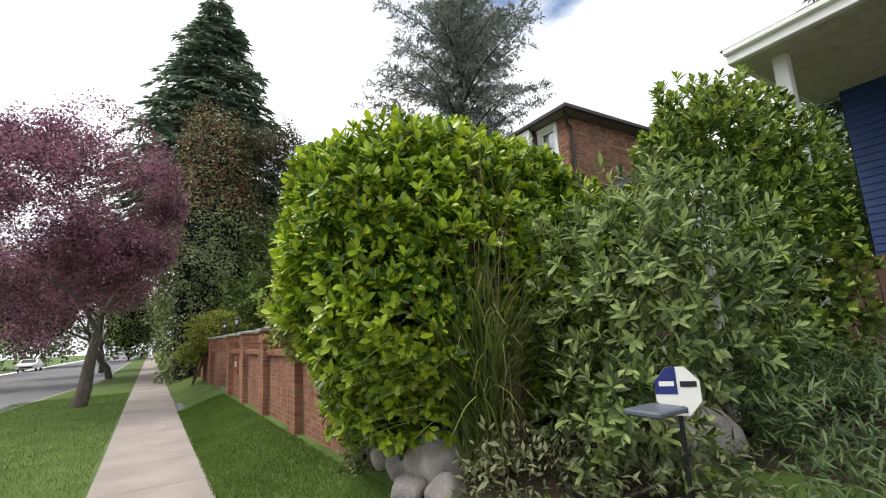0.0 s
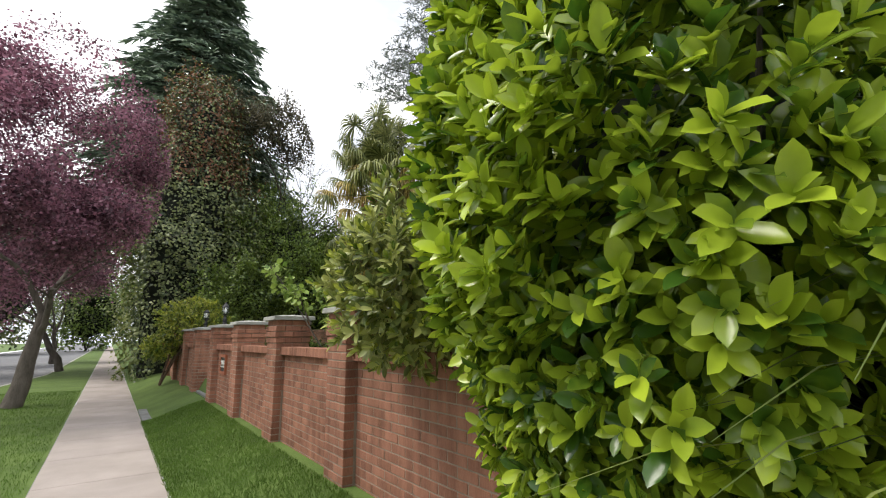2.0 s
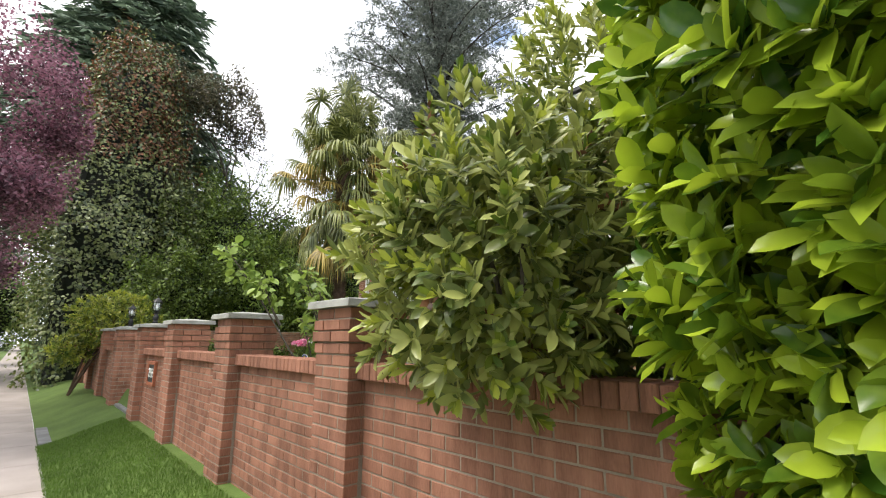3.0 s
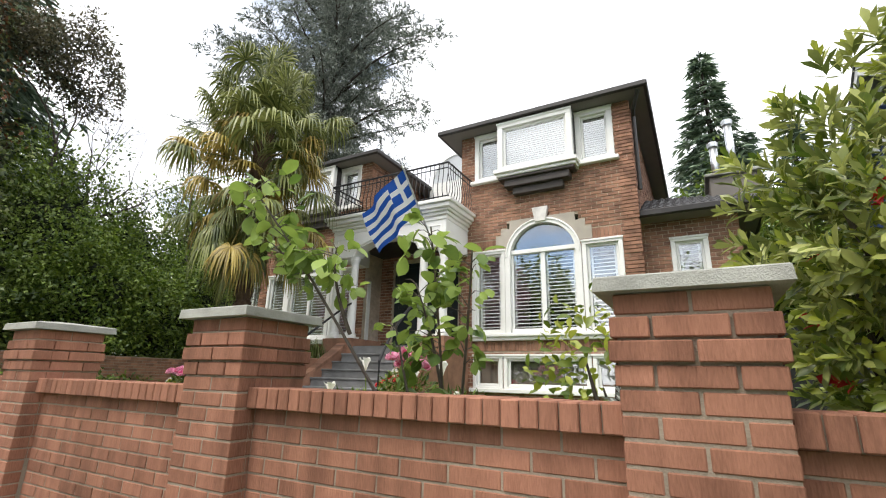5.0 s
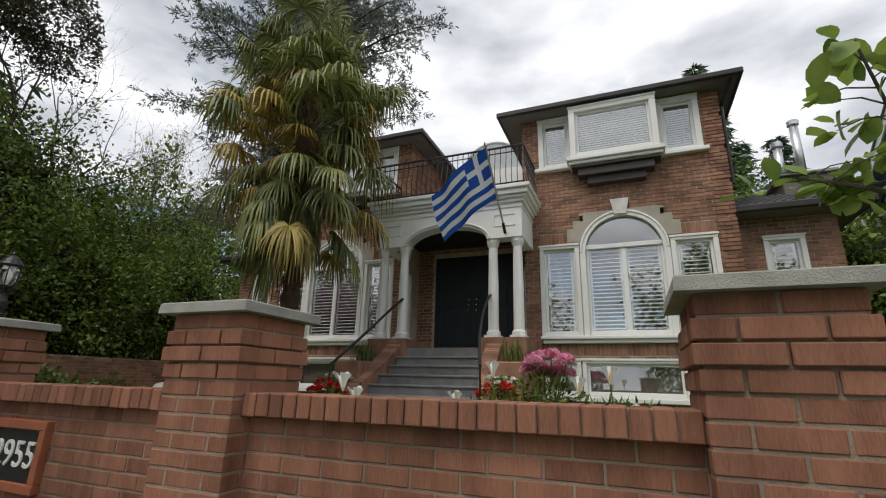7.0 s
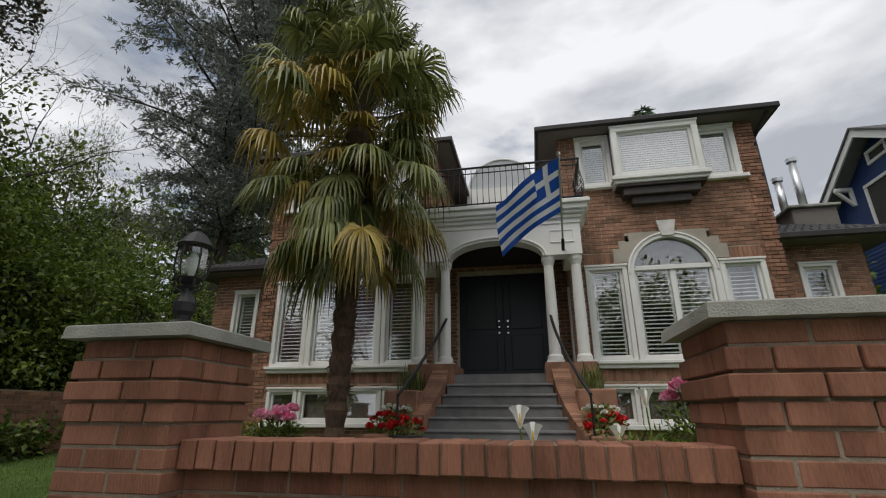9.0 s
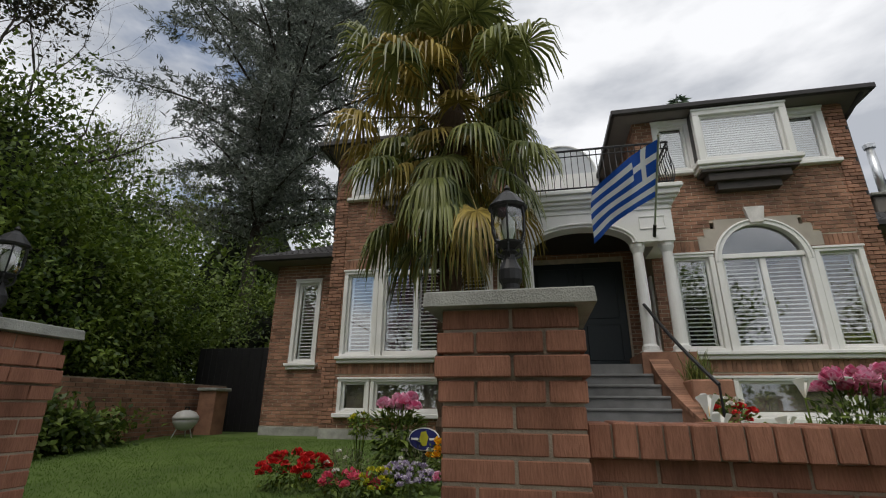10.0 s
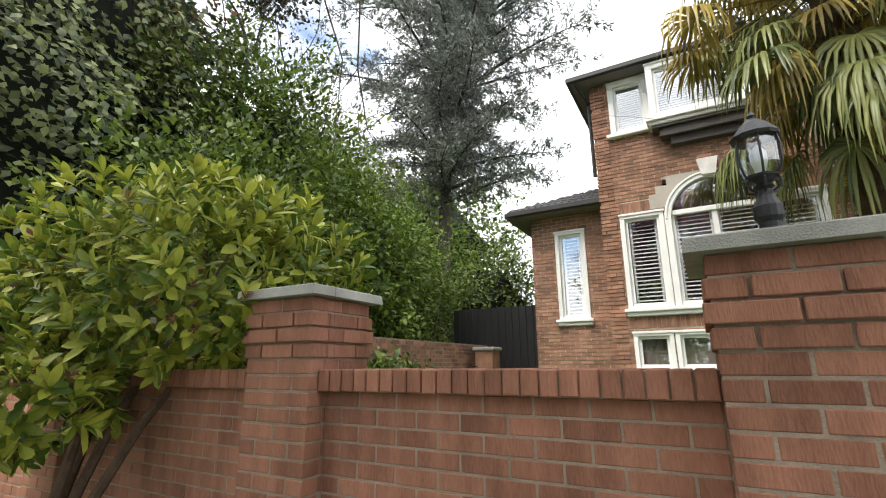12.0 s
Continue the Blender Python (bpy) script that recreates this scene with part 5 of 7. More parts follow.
# rhododendron leaning over the wall, with a taller one behind
rosette_bush("rhododendron", "olive green rhododendron hanging over the brick wall", [((1.75, 5.39, 2.0), (0.46, 0.58, 0.63), 430), ((2.6, 5.35, 2.1), (0.62, 0.65, 0.75), 480)], M_RHODO, 0.1, 0.036, 9, [(2.5, 5.6, 0.75)], 0.35, 2.0, 0.9, 0.5, (M_RHODOY, 0.6), (M_RUST, 0.06, 0.05), detail=2)
rosette_bush("rhododendron", "tall olive rhododendron behind the brick wall", [((2.65, 5.95, 2.2), (0.56, 0.68, 0.78), 480), ((2.8, 5.25, 2.95), (0.72, 0.62, 0.95), 420), ((3.0, 5.7, 1.8), (0.7, 0.7, 0.9), 220)], M_RHODO, 0.095, 0.032, 9, [(3.0, 5.6, 0.75)], 0.5, 2.0, 0.9, 0.55, (M_RHODOY, 0.65), lump=0.06)
M_RED = leafmat("red petal", (0.30, 0.008, 0.012), (0.62, 0.03, 0.03), 0.5)
loose_bush("flowering_shrub", "light green shrub with red flower heads behind the wall", [((2.7, 6.15, 1.75), (0.4, 0.3, 0.7), 1100)], M_RHODOY, 0.07, 0.035, (2.6, 6.1, 0.74))
rosette_bush("red_flower_heads", "small red flower heads on a wall-side shrub", [((2.6, 6.08, 1.8), (0.42, 0.3, 0.65), 14)], M_RED, 0.05, 0.03, 9, [(2.6, 6.1, 0.74)], 0.4)

# ornamental grass, built of arching blades
def blades(base, n, reach, height, width, material, seed, lean=1.0):
    rng = np.random.default_rng(seed)
    V, F = [], []
    seg = 7
    for i in range(n):
        a = rng.uniform(0, 2 * math.pi)
        h, r = height * rng.uniform(0.4, 1.1), reach * rng.uniform(0.3, 1.1) * lean
        bx, by = base[0] + rng.normal(0, 0.09), base[1] + rng.normal(0, 0.09)
        d = np.array([math.cos(a), math.sin(a)])
        s = np.array([-d[1], d[0]])
        k0 = len(V)
        for j in range(seg + 1):
            t = j / seg
            q = np.array([bx, by]) + d * r * t ** 1.7
            zz = base[2] + h * (1.55 * t - 0.75 * t ** 2.6 * (r / reach + 0.2))
            w = width * (1 - t ** 2) * 0.5 + 0.0008
            V.append((q[0] + s[0] * w, q[1] + s[1] * w, zz))
            V.append((q[0] - s[0] * w, q[1] - s[1] * w, zz + 0.3 * w))
            if j:
                F.append((k0 + 2 * j - 2, k0 + 2 * j - 1, k0 + 2 * j + 1, k0 + 2 * j))
    return raw("blades", V, F, material, True)


reed = thing("ornamental_grass", "tall arching ornamental grass with dry straw stems", "grass clump")
part("foliage", blades((2.3, 2.62, 0.62), 520, 1.3, 1.55, 0.014, M_REED, 3), M_REED, reed)["kind"] = "stuff"
part("dry_straw", blades((2.38, 2.55, 0.62), 150, 0.6, 2.2, 0.007, M_STRAW, 4), M_STRAW, reed)["kind"] = "stuff"

# shrubs before the blue house
rosette_bush("pieris_shrub", "loose olive green shrub with whorled narrow leaves", [((3.45, 1.75, 1.75), (1.05, 0.85, 1.15), 900), ((2.7, 1.7, 1.0), (0.5, 0.5, 0.6), 200)], mat("pieris leaf", (0.09, 0.135, 0.045), 0.45, 0.5, 1.3, 14, 0, island=0.95, leaf=0.3, tint=(0.2, 0.25, 0.085)), 0.1, 0.034, 8, [(3.4, 1.8, 0.6)], 0.35, 2.0, 0.95, 0.6, (M_SHRUBL, 0.08))
rosette_bush("camellia_tree", "dense dark green camellia with glossy leaves", [((5.85, 2.3, 3.1), (1.35, 0.85, 1.36), 1700), ((5.5, 1.85, 1.8), (1.0, 0.7, 1.25), 800)], mat("camellia leaf", (0.085, 0.145, 0.025), 0.35, 0.5, 1.0, 14, 0, island=0.9, leaf=0.3, tint=(0.21, 0.29, 0.05)), 0.115, 0.05, 8, [(5.5, 2.3, 0.7)], 0.6, 2.0, 0.85, 0.5, (M_RHODOY, 0.14), lump=0.16)
loose_bush("variegated_shrub", "low pale variegated shrub beside the rocks", [((2.15, 1.95, 0.62), (0.55, 0.5, 0.42), 1700), ((2.6, 1.3, 0.62), (0.5, 0.45, 0.38), 1300)], M_SAGE, 0.065, 0.024, (2.3, 1.7, 0.35))
loose_bush("variegated_shrub", "low yellow-green variegated shrub on the bank", [((1.75, 1.45, 0.42), (0.42, 0.42, 0.3), 1200), ((2.2, 0.85, 0.5), (0.45, 0.35, 0.28), 900)], M_SHRUBL, 0.06, 0.022, (1.9, 1.3, 0.25))
M_FERN = leafmat("feathery leaf", (0.025, 0.05, 0.018), (0.085, 0.125, 0.045), 0.55)
loose_bush("feathery_shrub", "soft feathery dark green ground cover on the bank", [((4.2, 0.8, 0.85), (1.3, 0.85, 0.5), 9000), ((5.8, 0.6, 0.95), (1.3, 1.0, 0.6), 7000), ((3.1, 0.35, 0.6), (0.8, 0.5, 0.4), 4500)], M_FERN, 0.1, 0.014, (4.2, 0.6, 0.6), droop=0.4)
M_LAV = leafmat("lavender flower", (0.10, 0.08, 0.22), (0.24, 0.2, 0.42), 0.6)
loose_bush("lavender", "small clump of violet flowers", [((2.85, 2.05, 0.85), (0.25, 0.2, 0.15), 160)], M_LAV, 0.03, 0.014, (2.85, 2.05, 0.5))
loose_bush("ivy_patch", "dark ivy at the end of the brick wall", [((2.0, 4.25, 0.5), (0.25, 0.3, 0.35), 900)], M_IVY, 0.055, 0.045, (2.0, 4.25, 0.3), True)

# young trees behind the wall: thin curving stems, broad leaves near their ends
M_YOUNG = leafmat("young leaf", (0.06, 0.11, 0.02), (0.22, 0.30, 0.06), 0.45, leaf=0.4)


def young_tree(label, stems, seed):
    """Each stem: foot, bend, tip, where its leaves begin, how many leaf tufts."""
    rng = np.random.default_rng(seed)
    tree = thing("young_tree", label, "shrub")
    LP, LD = [], []
    for foot, bend, tip, low, tufts in stems:
        p0, p1, p2 = Vector(foot), Vector(bend), Vector(tip)
        way = lambda t: p0 * (1 - t) ** 2 + p1 * 2 * t * (1 - t) + p2 * t * t
        part("stem", Mesh().tube([way(t) for t in np.linspace(0, 1, 12)], list(np.linspace(0.013, 0.004, 12)), 6), M_BARK, tree)
        twigs = Mesh()
        for k in range(tufts):
            q = way(low + (1 - low) * (k + rng.random()) / tufts)
            a = Vector(rng.normal(0, 1, 3)).normalized()
            e = q + Vector((a.x, a.y, abs(a.z) * 0.5)) * rng.uniform(0.05, 0.2)
            twigs.tube([q, q.lerp(e, 0.5) + Vector((0, 0, 0.015)), e], [0.003, 0.0025, 0.0015], 4, False)
            for j in range(int(rng.integers(2, 6))):
                LP.append(e + Vector(rng.normal(0, 0.015, 3)))
                LD.append(Vector(rng.normal(0, 1, 3)) + a * 0.5 + Vector((0, 0, -0.35)))
        part("twig", twigs, M_BARK, tree)["kind"] = "stuff"
    n = len(LP)
    L = 0.092 * rng.uniform(0.55, 1.2, n)
    part("foliage", leaf_mesh("foliage", np.array(LP), np.array(LD), np.array([0, 0, 1.0]) + rng.normal(0, 0.4, (n, 3)), L, L * 0.72, M_YOUNG, 2, 0.25, 0.2), M_YOUNG, tree)["kind"] = "stuff"


young_tree("young tree with a bowed bare stem and broad light green leaves", (
    ((2.62, 7.98, 0.73), (2.1, 8.5, 1.95), (1.72, 8.8, 2.55), 0.62, 26),
    ((2.18, 8.42, 1.78), (2.02, 8.45, 2.05), (1.98, 8.38, 2.2), 0.4, 14),
    ((2.0, 8.58, 2.08), (1.98, 8.7, 2.2), (2.02, 8.92, 2.26), 0.4, 12),
    ((2.5, 8.1, 0.95), (2.45, 8.2, 1.4), (2.3, 8.22, 1.85), 0.55, 12)), 3)
young_tree("upright young tree with broad yellow-green leaves behind the wall", (
    ((2.7, 8.1, 0.73), (2.55, 8.05, 1.6), (2.1, 7.9, 2.28), 0.55, 24),
    ((2.7, 8.1, 0.73), (2.6, 7.95, 1.5), (2.15, 7.7, 2.15), 0.62, 16),
    ((2.62, 8.05, 1.2), (2.4, 8.0, 1.7), (2.3, 8.1, 2.05), 0.5, 12)), 4)

# windmill palm on the front lawn
PLOT[:] = GARDEN
palm = thing("windmill_palm", "windmill palm with fan fronds, lower ones yellowed, on the lawn", "palm tree")
PX, PY, PZ, CROWN = 6.2, 14.65, 0.88, 7.0
trunk = Mesh()
tp, tr_ = [], []
for i in range(60):
    u = i / 59
    tp.append((PX + 0.03 * math.sin(u * 5), PY + 0.03 * math.cos(u * 4), PZ + (CROWN - PZ) * u))
    tr_.append(0.105 + 0.08 * u + 0.018 * (i % 3) - 0.05 * max(0, u - 0.9) * 10)
trunk.tube(tp, tr_, 14)
part("trunk", trunk, M_PALMBARK, palm, "brown fibrous trunk")
fib = RNG.uniform(0, 1, 1800)
fa = RNG.uniform(0, 2 * math.pi, 1800)
FP = np.stack([PX + (0.11 + 0.06 * fib) * np.cos(fa), PY + (0.11 + 0.06 * fib) * np.sin(fa), PZ + 1.0 + (CROWN - PZ - 1.0) * fib], 1)
FD = np.stack([np.cos(fa) * 0.5, np.sin(fa) * 0.5, RNG.normal(-0.3, 0.8, 1800)], 1)
part("fibre", leaf_mesh("fibre", FP, FD, RNG.normal(0, 1, (1800, 3)), 0.13, 0.012, M_PALMBARK, False, 0.3), M_PALMBARK, palm)["kind"] = "stuff"


def fan(origin, d, petiole, size, droop, rng):
    """Petiole mesh, and the folded segments of one fan."""
    d = np.asarray(d) / np.linalg.norm(d)
    hub = origin + d * petiole + np.array([0, 0, -0.12 * petiole * (1 - d[2])])
    side = np.cross(d, [0, 0, 1.0])
    side /= max(1e-6, np.linalg.norm(side))
    upv = np.cross(side, d)
    V, F = [], []
    nseg = 30
    for i in range(nseg):
        a = (i / (nseg - 1) - 0.5) * 2 * 2.45
        a += rng.normal(0, 0.03)
        ln = size * (0.72 + 0.28 * math.cos(a * 0.55)) * rng.uniform(0.9, 1.08)
        w = d * math.cos(a) + side * math.sin(a)
        w = w + upv * (0.12 * math.cos(a))
        across = d * -math.sin(a) + side * math.cos(a)
        k0 = len(V)
        for t, wd in ((0.0, 0.004), (0.35, 0.019), (0.6, 0.021), (0.82, 0.014), (1.0, 0.002)):
            p = hub + w * ln * t
            bend = droop * ln * max(0, t - 0.38) ** 1.7 * rng.uniform(0.9, 1.3)
            p = p + np.array([0, 0, -bend]) - w * bend * 0.35
            V += [p - across * wd, p + upv * wd * 0.7, p + across * wd]
        for j in range(4):
            b0 = k0 + 3 * j
            F += [(b0, b0 + 1, b0 + 4, b0 + 3), (b0 + 1, b0 + 2, b0 + 5, b0 + 4)]
    return hub, V, F


prng = np.random.default_rng(11)
sets = {"frond": [[], [], Mesh(), M_PALM], "old_frond": [[], [], Mesh(), M_PALMY]}
for i in range(128):
    u = i / 127
    el = math.radians(84 - 152 * u + prng.normal(0, 14))
    az_ = i * 2.39996 + prng.normal(0, 0.4)
    d = np.array([math.cos(el) * math.cos(az_), math.cos(el) * math.sin(az_), math.sin(el)])
    o = np.array([PX, PY, CROWN - 0.05 - 1.9 * u ** 1.1])
    kind_ = "old_frond" if (0.4 < u < 0.9 and prng.random() < 0.45) else "frond"
    V, F, pm, _m = sets[kind_]
    hub, v, f = fan(o, d, prng.uniform(0.45, 1.72) * (1 - 0.15 * u), prng.uniform(0.72, 1.02) * (1 - 0.38 * u), prng.uniform(0.5, 1.2) + 1.0 * u, prng)
    k0 = len(V)
    V += v
    F += [tuple(q + k0 for q in ff) for ff in f]
    pm.tube([o, o * 0.5 + hub * 0.5 + np.array([0, 0, 0.04]), hub], [0.018, 0.012, 0.008], 5)
for nm, (V, F, pm, mt) in sets.items():
    fr_ = part(nm + "s", raw(nm, V, F, mt), mt, palm, "green fan fronds" if nm == "frond" else "yellowed drooping fan fronds")
    fr_["kind"] = "stuff"
    part("petiole", pm, mt, palm)["kind"] = "stuff"

# purple plums on the verge
PLOT[:] = STREET
leafy_tree("plum_tree", "purple-leaved plum tree leaning on the grass verge", (-1.7, 18.0, 0.0), (-1.5, 17.9, 2.3), 0.22, 6, 0.8, 3, 21, M_PLUM, 0.085, 0.06, 92, 0.17, M_BARK, 0.22, 0.81, 0.15, within=((-1.75, 17.4, 6.0), (2.75, 4.2, 3.9)))
leafy_tree("plum_tree", "dark purple-leaved plum tree further along the verge", (-1.95, 35.0, 0.0), (-2.1, 35.0, 2.6), 0.2, 4, 0.7, 3, 5, M_PLUM, 0.16, 0.11, 130, 0.42, M_BARK, 0.2, 0.8, 0.13)
leafy_tree("plum_tree", "dark purple-leaved street tree", (-3.2, 47.0, 0.0), (-3.3, 47.0, 2.6), 0.2, 4, 0.7, 3, 6, M_PLUM, 0.2, 0.13, 110, 0.45, M_BARK, 0.2, 0.8, 0.13)
leafy_tree("plum_tree", "purple-leaved street tree across the road", (-15.0, 34.0, 0.0), (-15.0, 34.0, 2.6), 0.25, 4, 0.75, 3, 8, M_PLUM, 0.24, 0.16, 130, 0.5, M_BARK, 0.2, 0.85, 0.13)

# ivy-clad trees with a clipped edge, past the brick wall
ivy = thing("ivy_clad_tree", "tall ivy-clad tree mass with a clipped edge by the pavement", "tree")
wood = Mesh()
for x, y, h in ((1.9, 25.2, 12), (4.0, 25.5, 11.5), (5.4, 26.5, 9)):
    wood.tube([(x, y, 0), (x + 0.1, y, h * 0.5), (x, y, h)], [0.35, 0.25, 0.05], 8)
part("trunk", wood, M_DARKBARK, ivy)
PP, NN = [], []
for c, r, n in (((2.5, 25.6, 5.2), (2.25, 2.1, 5.4), 28000), ((2.6, 25.6, 11.0), (1.6, 1.6, 2.9), 8000), ((4.7, 25.3, 4.2), (1.0, 1.9, 4.2), 7000)):
    P, N = shell(n, c, r, 4.0, 0.02, 0.35, 0.2, 3.0)
    PP.append(P)
    NN.append(N)
P, N = np.concatenate(PP), np.concatenate(NN)
D = unit(N * 0.5 + RNG.normal(0, 0.5, P.shape) + np.array([0, 0, -0.5]))
top = (P[:, 2] > 8.2) & (RNG.random(len(P)) < 0.5)
edge_ = (P[:, 0] < 0.75) & (P[:, 2] < 6.5)
for nm, keep, mt in (("ivy_leaves", ~top & ~edge_, M_IVY), ("rusty_leaves", top & ~edge_, M_RUST), ("clipped_edge", edge_, M_IVYL)):
    k = keep
    part(nm, leaf_mesh(nm, P[k], D[k], N[k] + np.array([0, 0, 0.6]) + RNG.normal(0, 0.3, P[k].shape), 0.14 * RNG.uniform(0.6, 1.3, k.sum()), 0.11, mt, False, 0.2, 0.2), mt, ivy)["kind"] = "stuff"
# added near-black columns standing for the shade behind the ivy leaves
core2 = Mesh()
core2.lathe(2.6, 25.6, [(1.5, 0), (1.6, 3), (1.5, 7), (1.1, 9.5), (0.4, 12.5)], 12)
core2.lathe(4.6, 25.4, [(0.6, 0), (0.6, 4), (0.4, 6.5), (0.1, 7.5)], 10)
part("shade_core", core2, mat("inner shade black", (0.006, 0.009, 0.004), 0.95), ivy)["kind"] = "stuff"
leafy_tree("oak_tree", "dark evergreen oak overhanging the side garden", (5.3, 24.8, 0.8), (5.6, 24.6, 5.2), 0.28, 5, 0.72, 3, 31, M_OAK, 0.13, 0.07, 52, 0.24, M_DARKBARK, 0.34, 0.68, 0.15, within=((4.6, 24.6, 8.0), (3.2, 3.0, 6.8)))

conifer("fir_tree", "tall dark green spruce behind the ivy-clad trees", 2.9, 31.0, 0, 25.0, 8.6, M_FIR, 1, 27, 17, -0.3, gap=0.16, needle=0.62, power=0.72, first=0.3)
PLOT[:] = GARDEN
conifer("fir_tree", "green fir behind the house", 24.0, 5.2, 0, 18.3, 4.2, M_FIR, 2, 32, 13, -0.25, gap=0.1, needle=0.5)
conifer("fir_tree", "small fir beside the taller one behind the house", 25.5, 1.8, 0, 14.0, 3.6, M_FIR, 3, 26, 12, -0.25, gap=0.1, needle=0.5)
cedar("cedar_tree", "large open grey-green cedar behind the house", 18.6, 26.6, 0.4, 26.5, 9.0, 12)

# side-garden shrubs along the boundary
for c, r, n, mt, lab in (((4.4, 22.3, 3.0), (1.4, 0.9, 1.7), 3000, M_SHRUB, "dark green rose bush over the side wall"), ((7.0, 22.4, 3.3), (1.5, 1.0, 1.9), 3200, M_SHRUBL, "tall green shrub along the side wall"), ((9.4, 22.9, 3.0), (1.5, 0.9, 2.0), 3200, M_SHRUBL, "light green shrub beside the black gate"), ((6.2, 24.0, 5.0), (1.9, 1.3, 3.2), 4200, M_SHRUB, "tall leafy tree along the boundary"), ((12.2, 24.8, 3.6), (2.2, 1.5, 2.8), 3800, M_SHRUBL, "light green tree behind the side garden"), ((9.0, 25.5, 5.2), (1.8, 1.4, 2.8), 3800, M_SHRUB, "green tree behind the boundary shrubs"), ((3.4, 21.6, 1.9), (0.9, 0.5, 1.0), 1300, M_SHRUB, "green shrub behind the street wall"), ((13.2, 21.9, 3.0), (1.7, 1.5, 2.2), 2600, M_SHRUB, "dark green shrub beyond the side gate"), ((6.0, 20.75, 1.15), (1.6, 0.25, 0.4), 1100, M_SHRUB, "low green plants at the foot of the side wall")):
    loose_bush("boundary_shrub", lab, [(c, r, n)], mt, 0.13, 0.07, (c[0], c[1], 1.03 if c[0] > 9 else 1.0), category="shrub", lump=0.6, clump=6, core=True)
leafy_tree("birch_tree", "weeping birch with thin hanging twigs far behind", (16.0, 33.0, 0.5), (16.2, 33.0, 6.0), 0.25, 4, 0.5, 3, 41, M_IVYL, 0.13, 0.03, 60, 0.3, M_BARK, 0.25, 0.62, 0.12, 1.6)
PLOT[:] = STREET
M_AZALEA = leafmat("azalea leaf", (0.05, 0.09, 0.012), (0.29, 0.31, 0.045), 0.4, leaf=0.3)
rosette_bush("azalea", "yellow-green azalea in front of the street wall", [((2.25, 19.75, 2.1), (1.0, 1.35, 0.8), 900), ((1.4, 19.95, 1.4), (0.5, 0.75, 0.4), 170)], M_AZALEA, 0.13, 0.046, 8, [(1.45, 19.45, 0.25)], 0.55, 2.2, 0.9, 0.45, (M_SHRUBL, 0.25), (M_RUST, 0.14, 0.05), M_PALMBARK, 2)
for x, y, r, h in ((14.5, 4.6, 1.8, 2.6), (17.5, 5.5, 2.2, 3.6), (13.2, 6.0, 0.9, 1.6)):
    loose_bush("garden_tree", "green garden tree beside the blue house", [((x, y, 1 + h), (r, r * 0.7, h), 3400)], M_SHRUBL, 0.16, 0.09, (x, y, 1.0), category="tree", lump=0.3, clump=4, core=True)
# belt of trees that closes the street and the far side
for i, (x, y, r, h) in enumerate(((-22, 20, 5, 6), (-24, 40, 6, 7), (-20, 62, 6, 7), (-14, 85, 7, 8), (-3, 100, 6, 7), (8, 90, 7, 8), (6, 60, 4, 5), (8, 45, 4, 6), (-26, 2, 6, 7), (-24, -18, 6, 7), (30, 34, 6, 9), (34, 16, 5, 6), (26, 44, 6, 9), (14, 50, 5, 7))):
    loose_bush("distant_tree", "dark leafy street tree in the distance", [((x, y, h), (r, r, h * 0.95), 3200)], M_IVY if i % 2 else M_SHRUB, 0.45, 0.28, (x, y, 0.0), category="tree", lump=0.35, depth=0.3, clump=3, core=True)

# ---- side boundary ----
PLOT[:] = GARDEN
side_wall = thing("side_garden_wall", "old red brick boundary wall beside the lawn", "garden wall", kind="structure")
part("mortar", Mesh().box(2.32, 10.6, 21.0, 21.22, 0.6, 2.05), M_MORTAR, side_wall)
sb, face_ = Mesh(), Mesh()
courses(sb, 0.0, 2.4, 10.6, 0.75, 2.05, [], 0.008)
face_.add([(y, 21.0 + x, z) for x, y, z in sb.v], [f[::-1] for f in sb.f])
part("bricks", face_, M_HBRICK, side_wall)["kind"] = "stuff"
post = thing("gate_post", "brick post with a stone cap beside the black gate", "post", kind="structure")
part("shaft", Mesh().box(9.4, 9.8, 20.35, 20.75, 0.8, 1.9), M_HBRICK, post)
part("cap", Mesh().soft_box(9.35, 9.85, 20.3, 20.8, 1.9, 1.97, 0.015), M_STONE, post)
for gy, lab in ((20.35, "black board gate beside the house"), (5.0, "black board gate at the other side of the house")):
    gate = thing("side_gate", lab, "gate")
    gx = 10.6
    lo, hi = (19.45, 21.9) if gy > 10 else (3.6, 5.95)
    n = 14
    for i in range(n):
        a = lo + (hi - lo) * i / n
        part("board", Mesh().soft_box(gx, gx + 0.03, a + 0.003, a + (hi - lo) / n - 0.003, 0.98, 2.95, 0.004), M_BLACK, gate)
    for z in (1.3, 2.6):
        part("rail", Mesh().box(gx + 0.03, gx + 0.07, lo, hi, z, z + 0.1), M_BLACK, gate)
kettle = thing("kettle_barbecue", "white round kettle barbecue on thin legs beside the side wall", "barbecue")
kx, ky, kz = 8.75, 20.45, 1.34
M_GLAZE = mat("white enamel", (0.55, 0.55, 0.53), 0.35, 0.1, 4, 30, 0.03, stain=0.2)
part("bowl", Mesh().lathe(kx, ky, ((0.05, kz - 0.2), (0.15, kz - 0.16), (0.22, kz - 0.06), (0.235, kz)), 18), M_GLAZE, kettle, smooth=True)
part("lid", Mesh().lathe(kx, ky, ((0.245, kz + 0.005), (0.235, kz + 0.06), (0.17, kz + 0.14), (0.06, kz + 0.18)), 18), M_GLAZE, kettle, smooth=True)
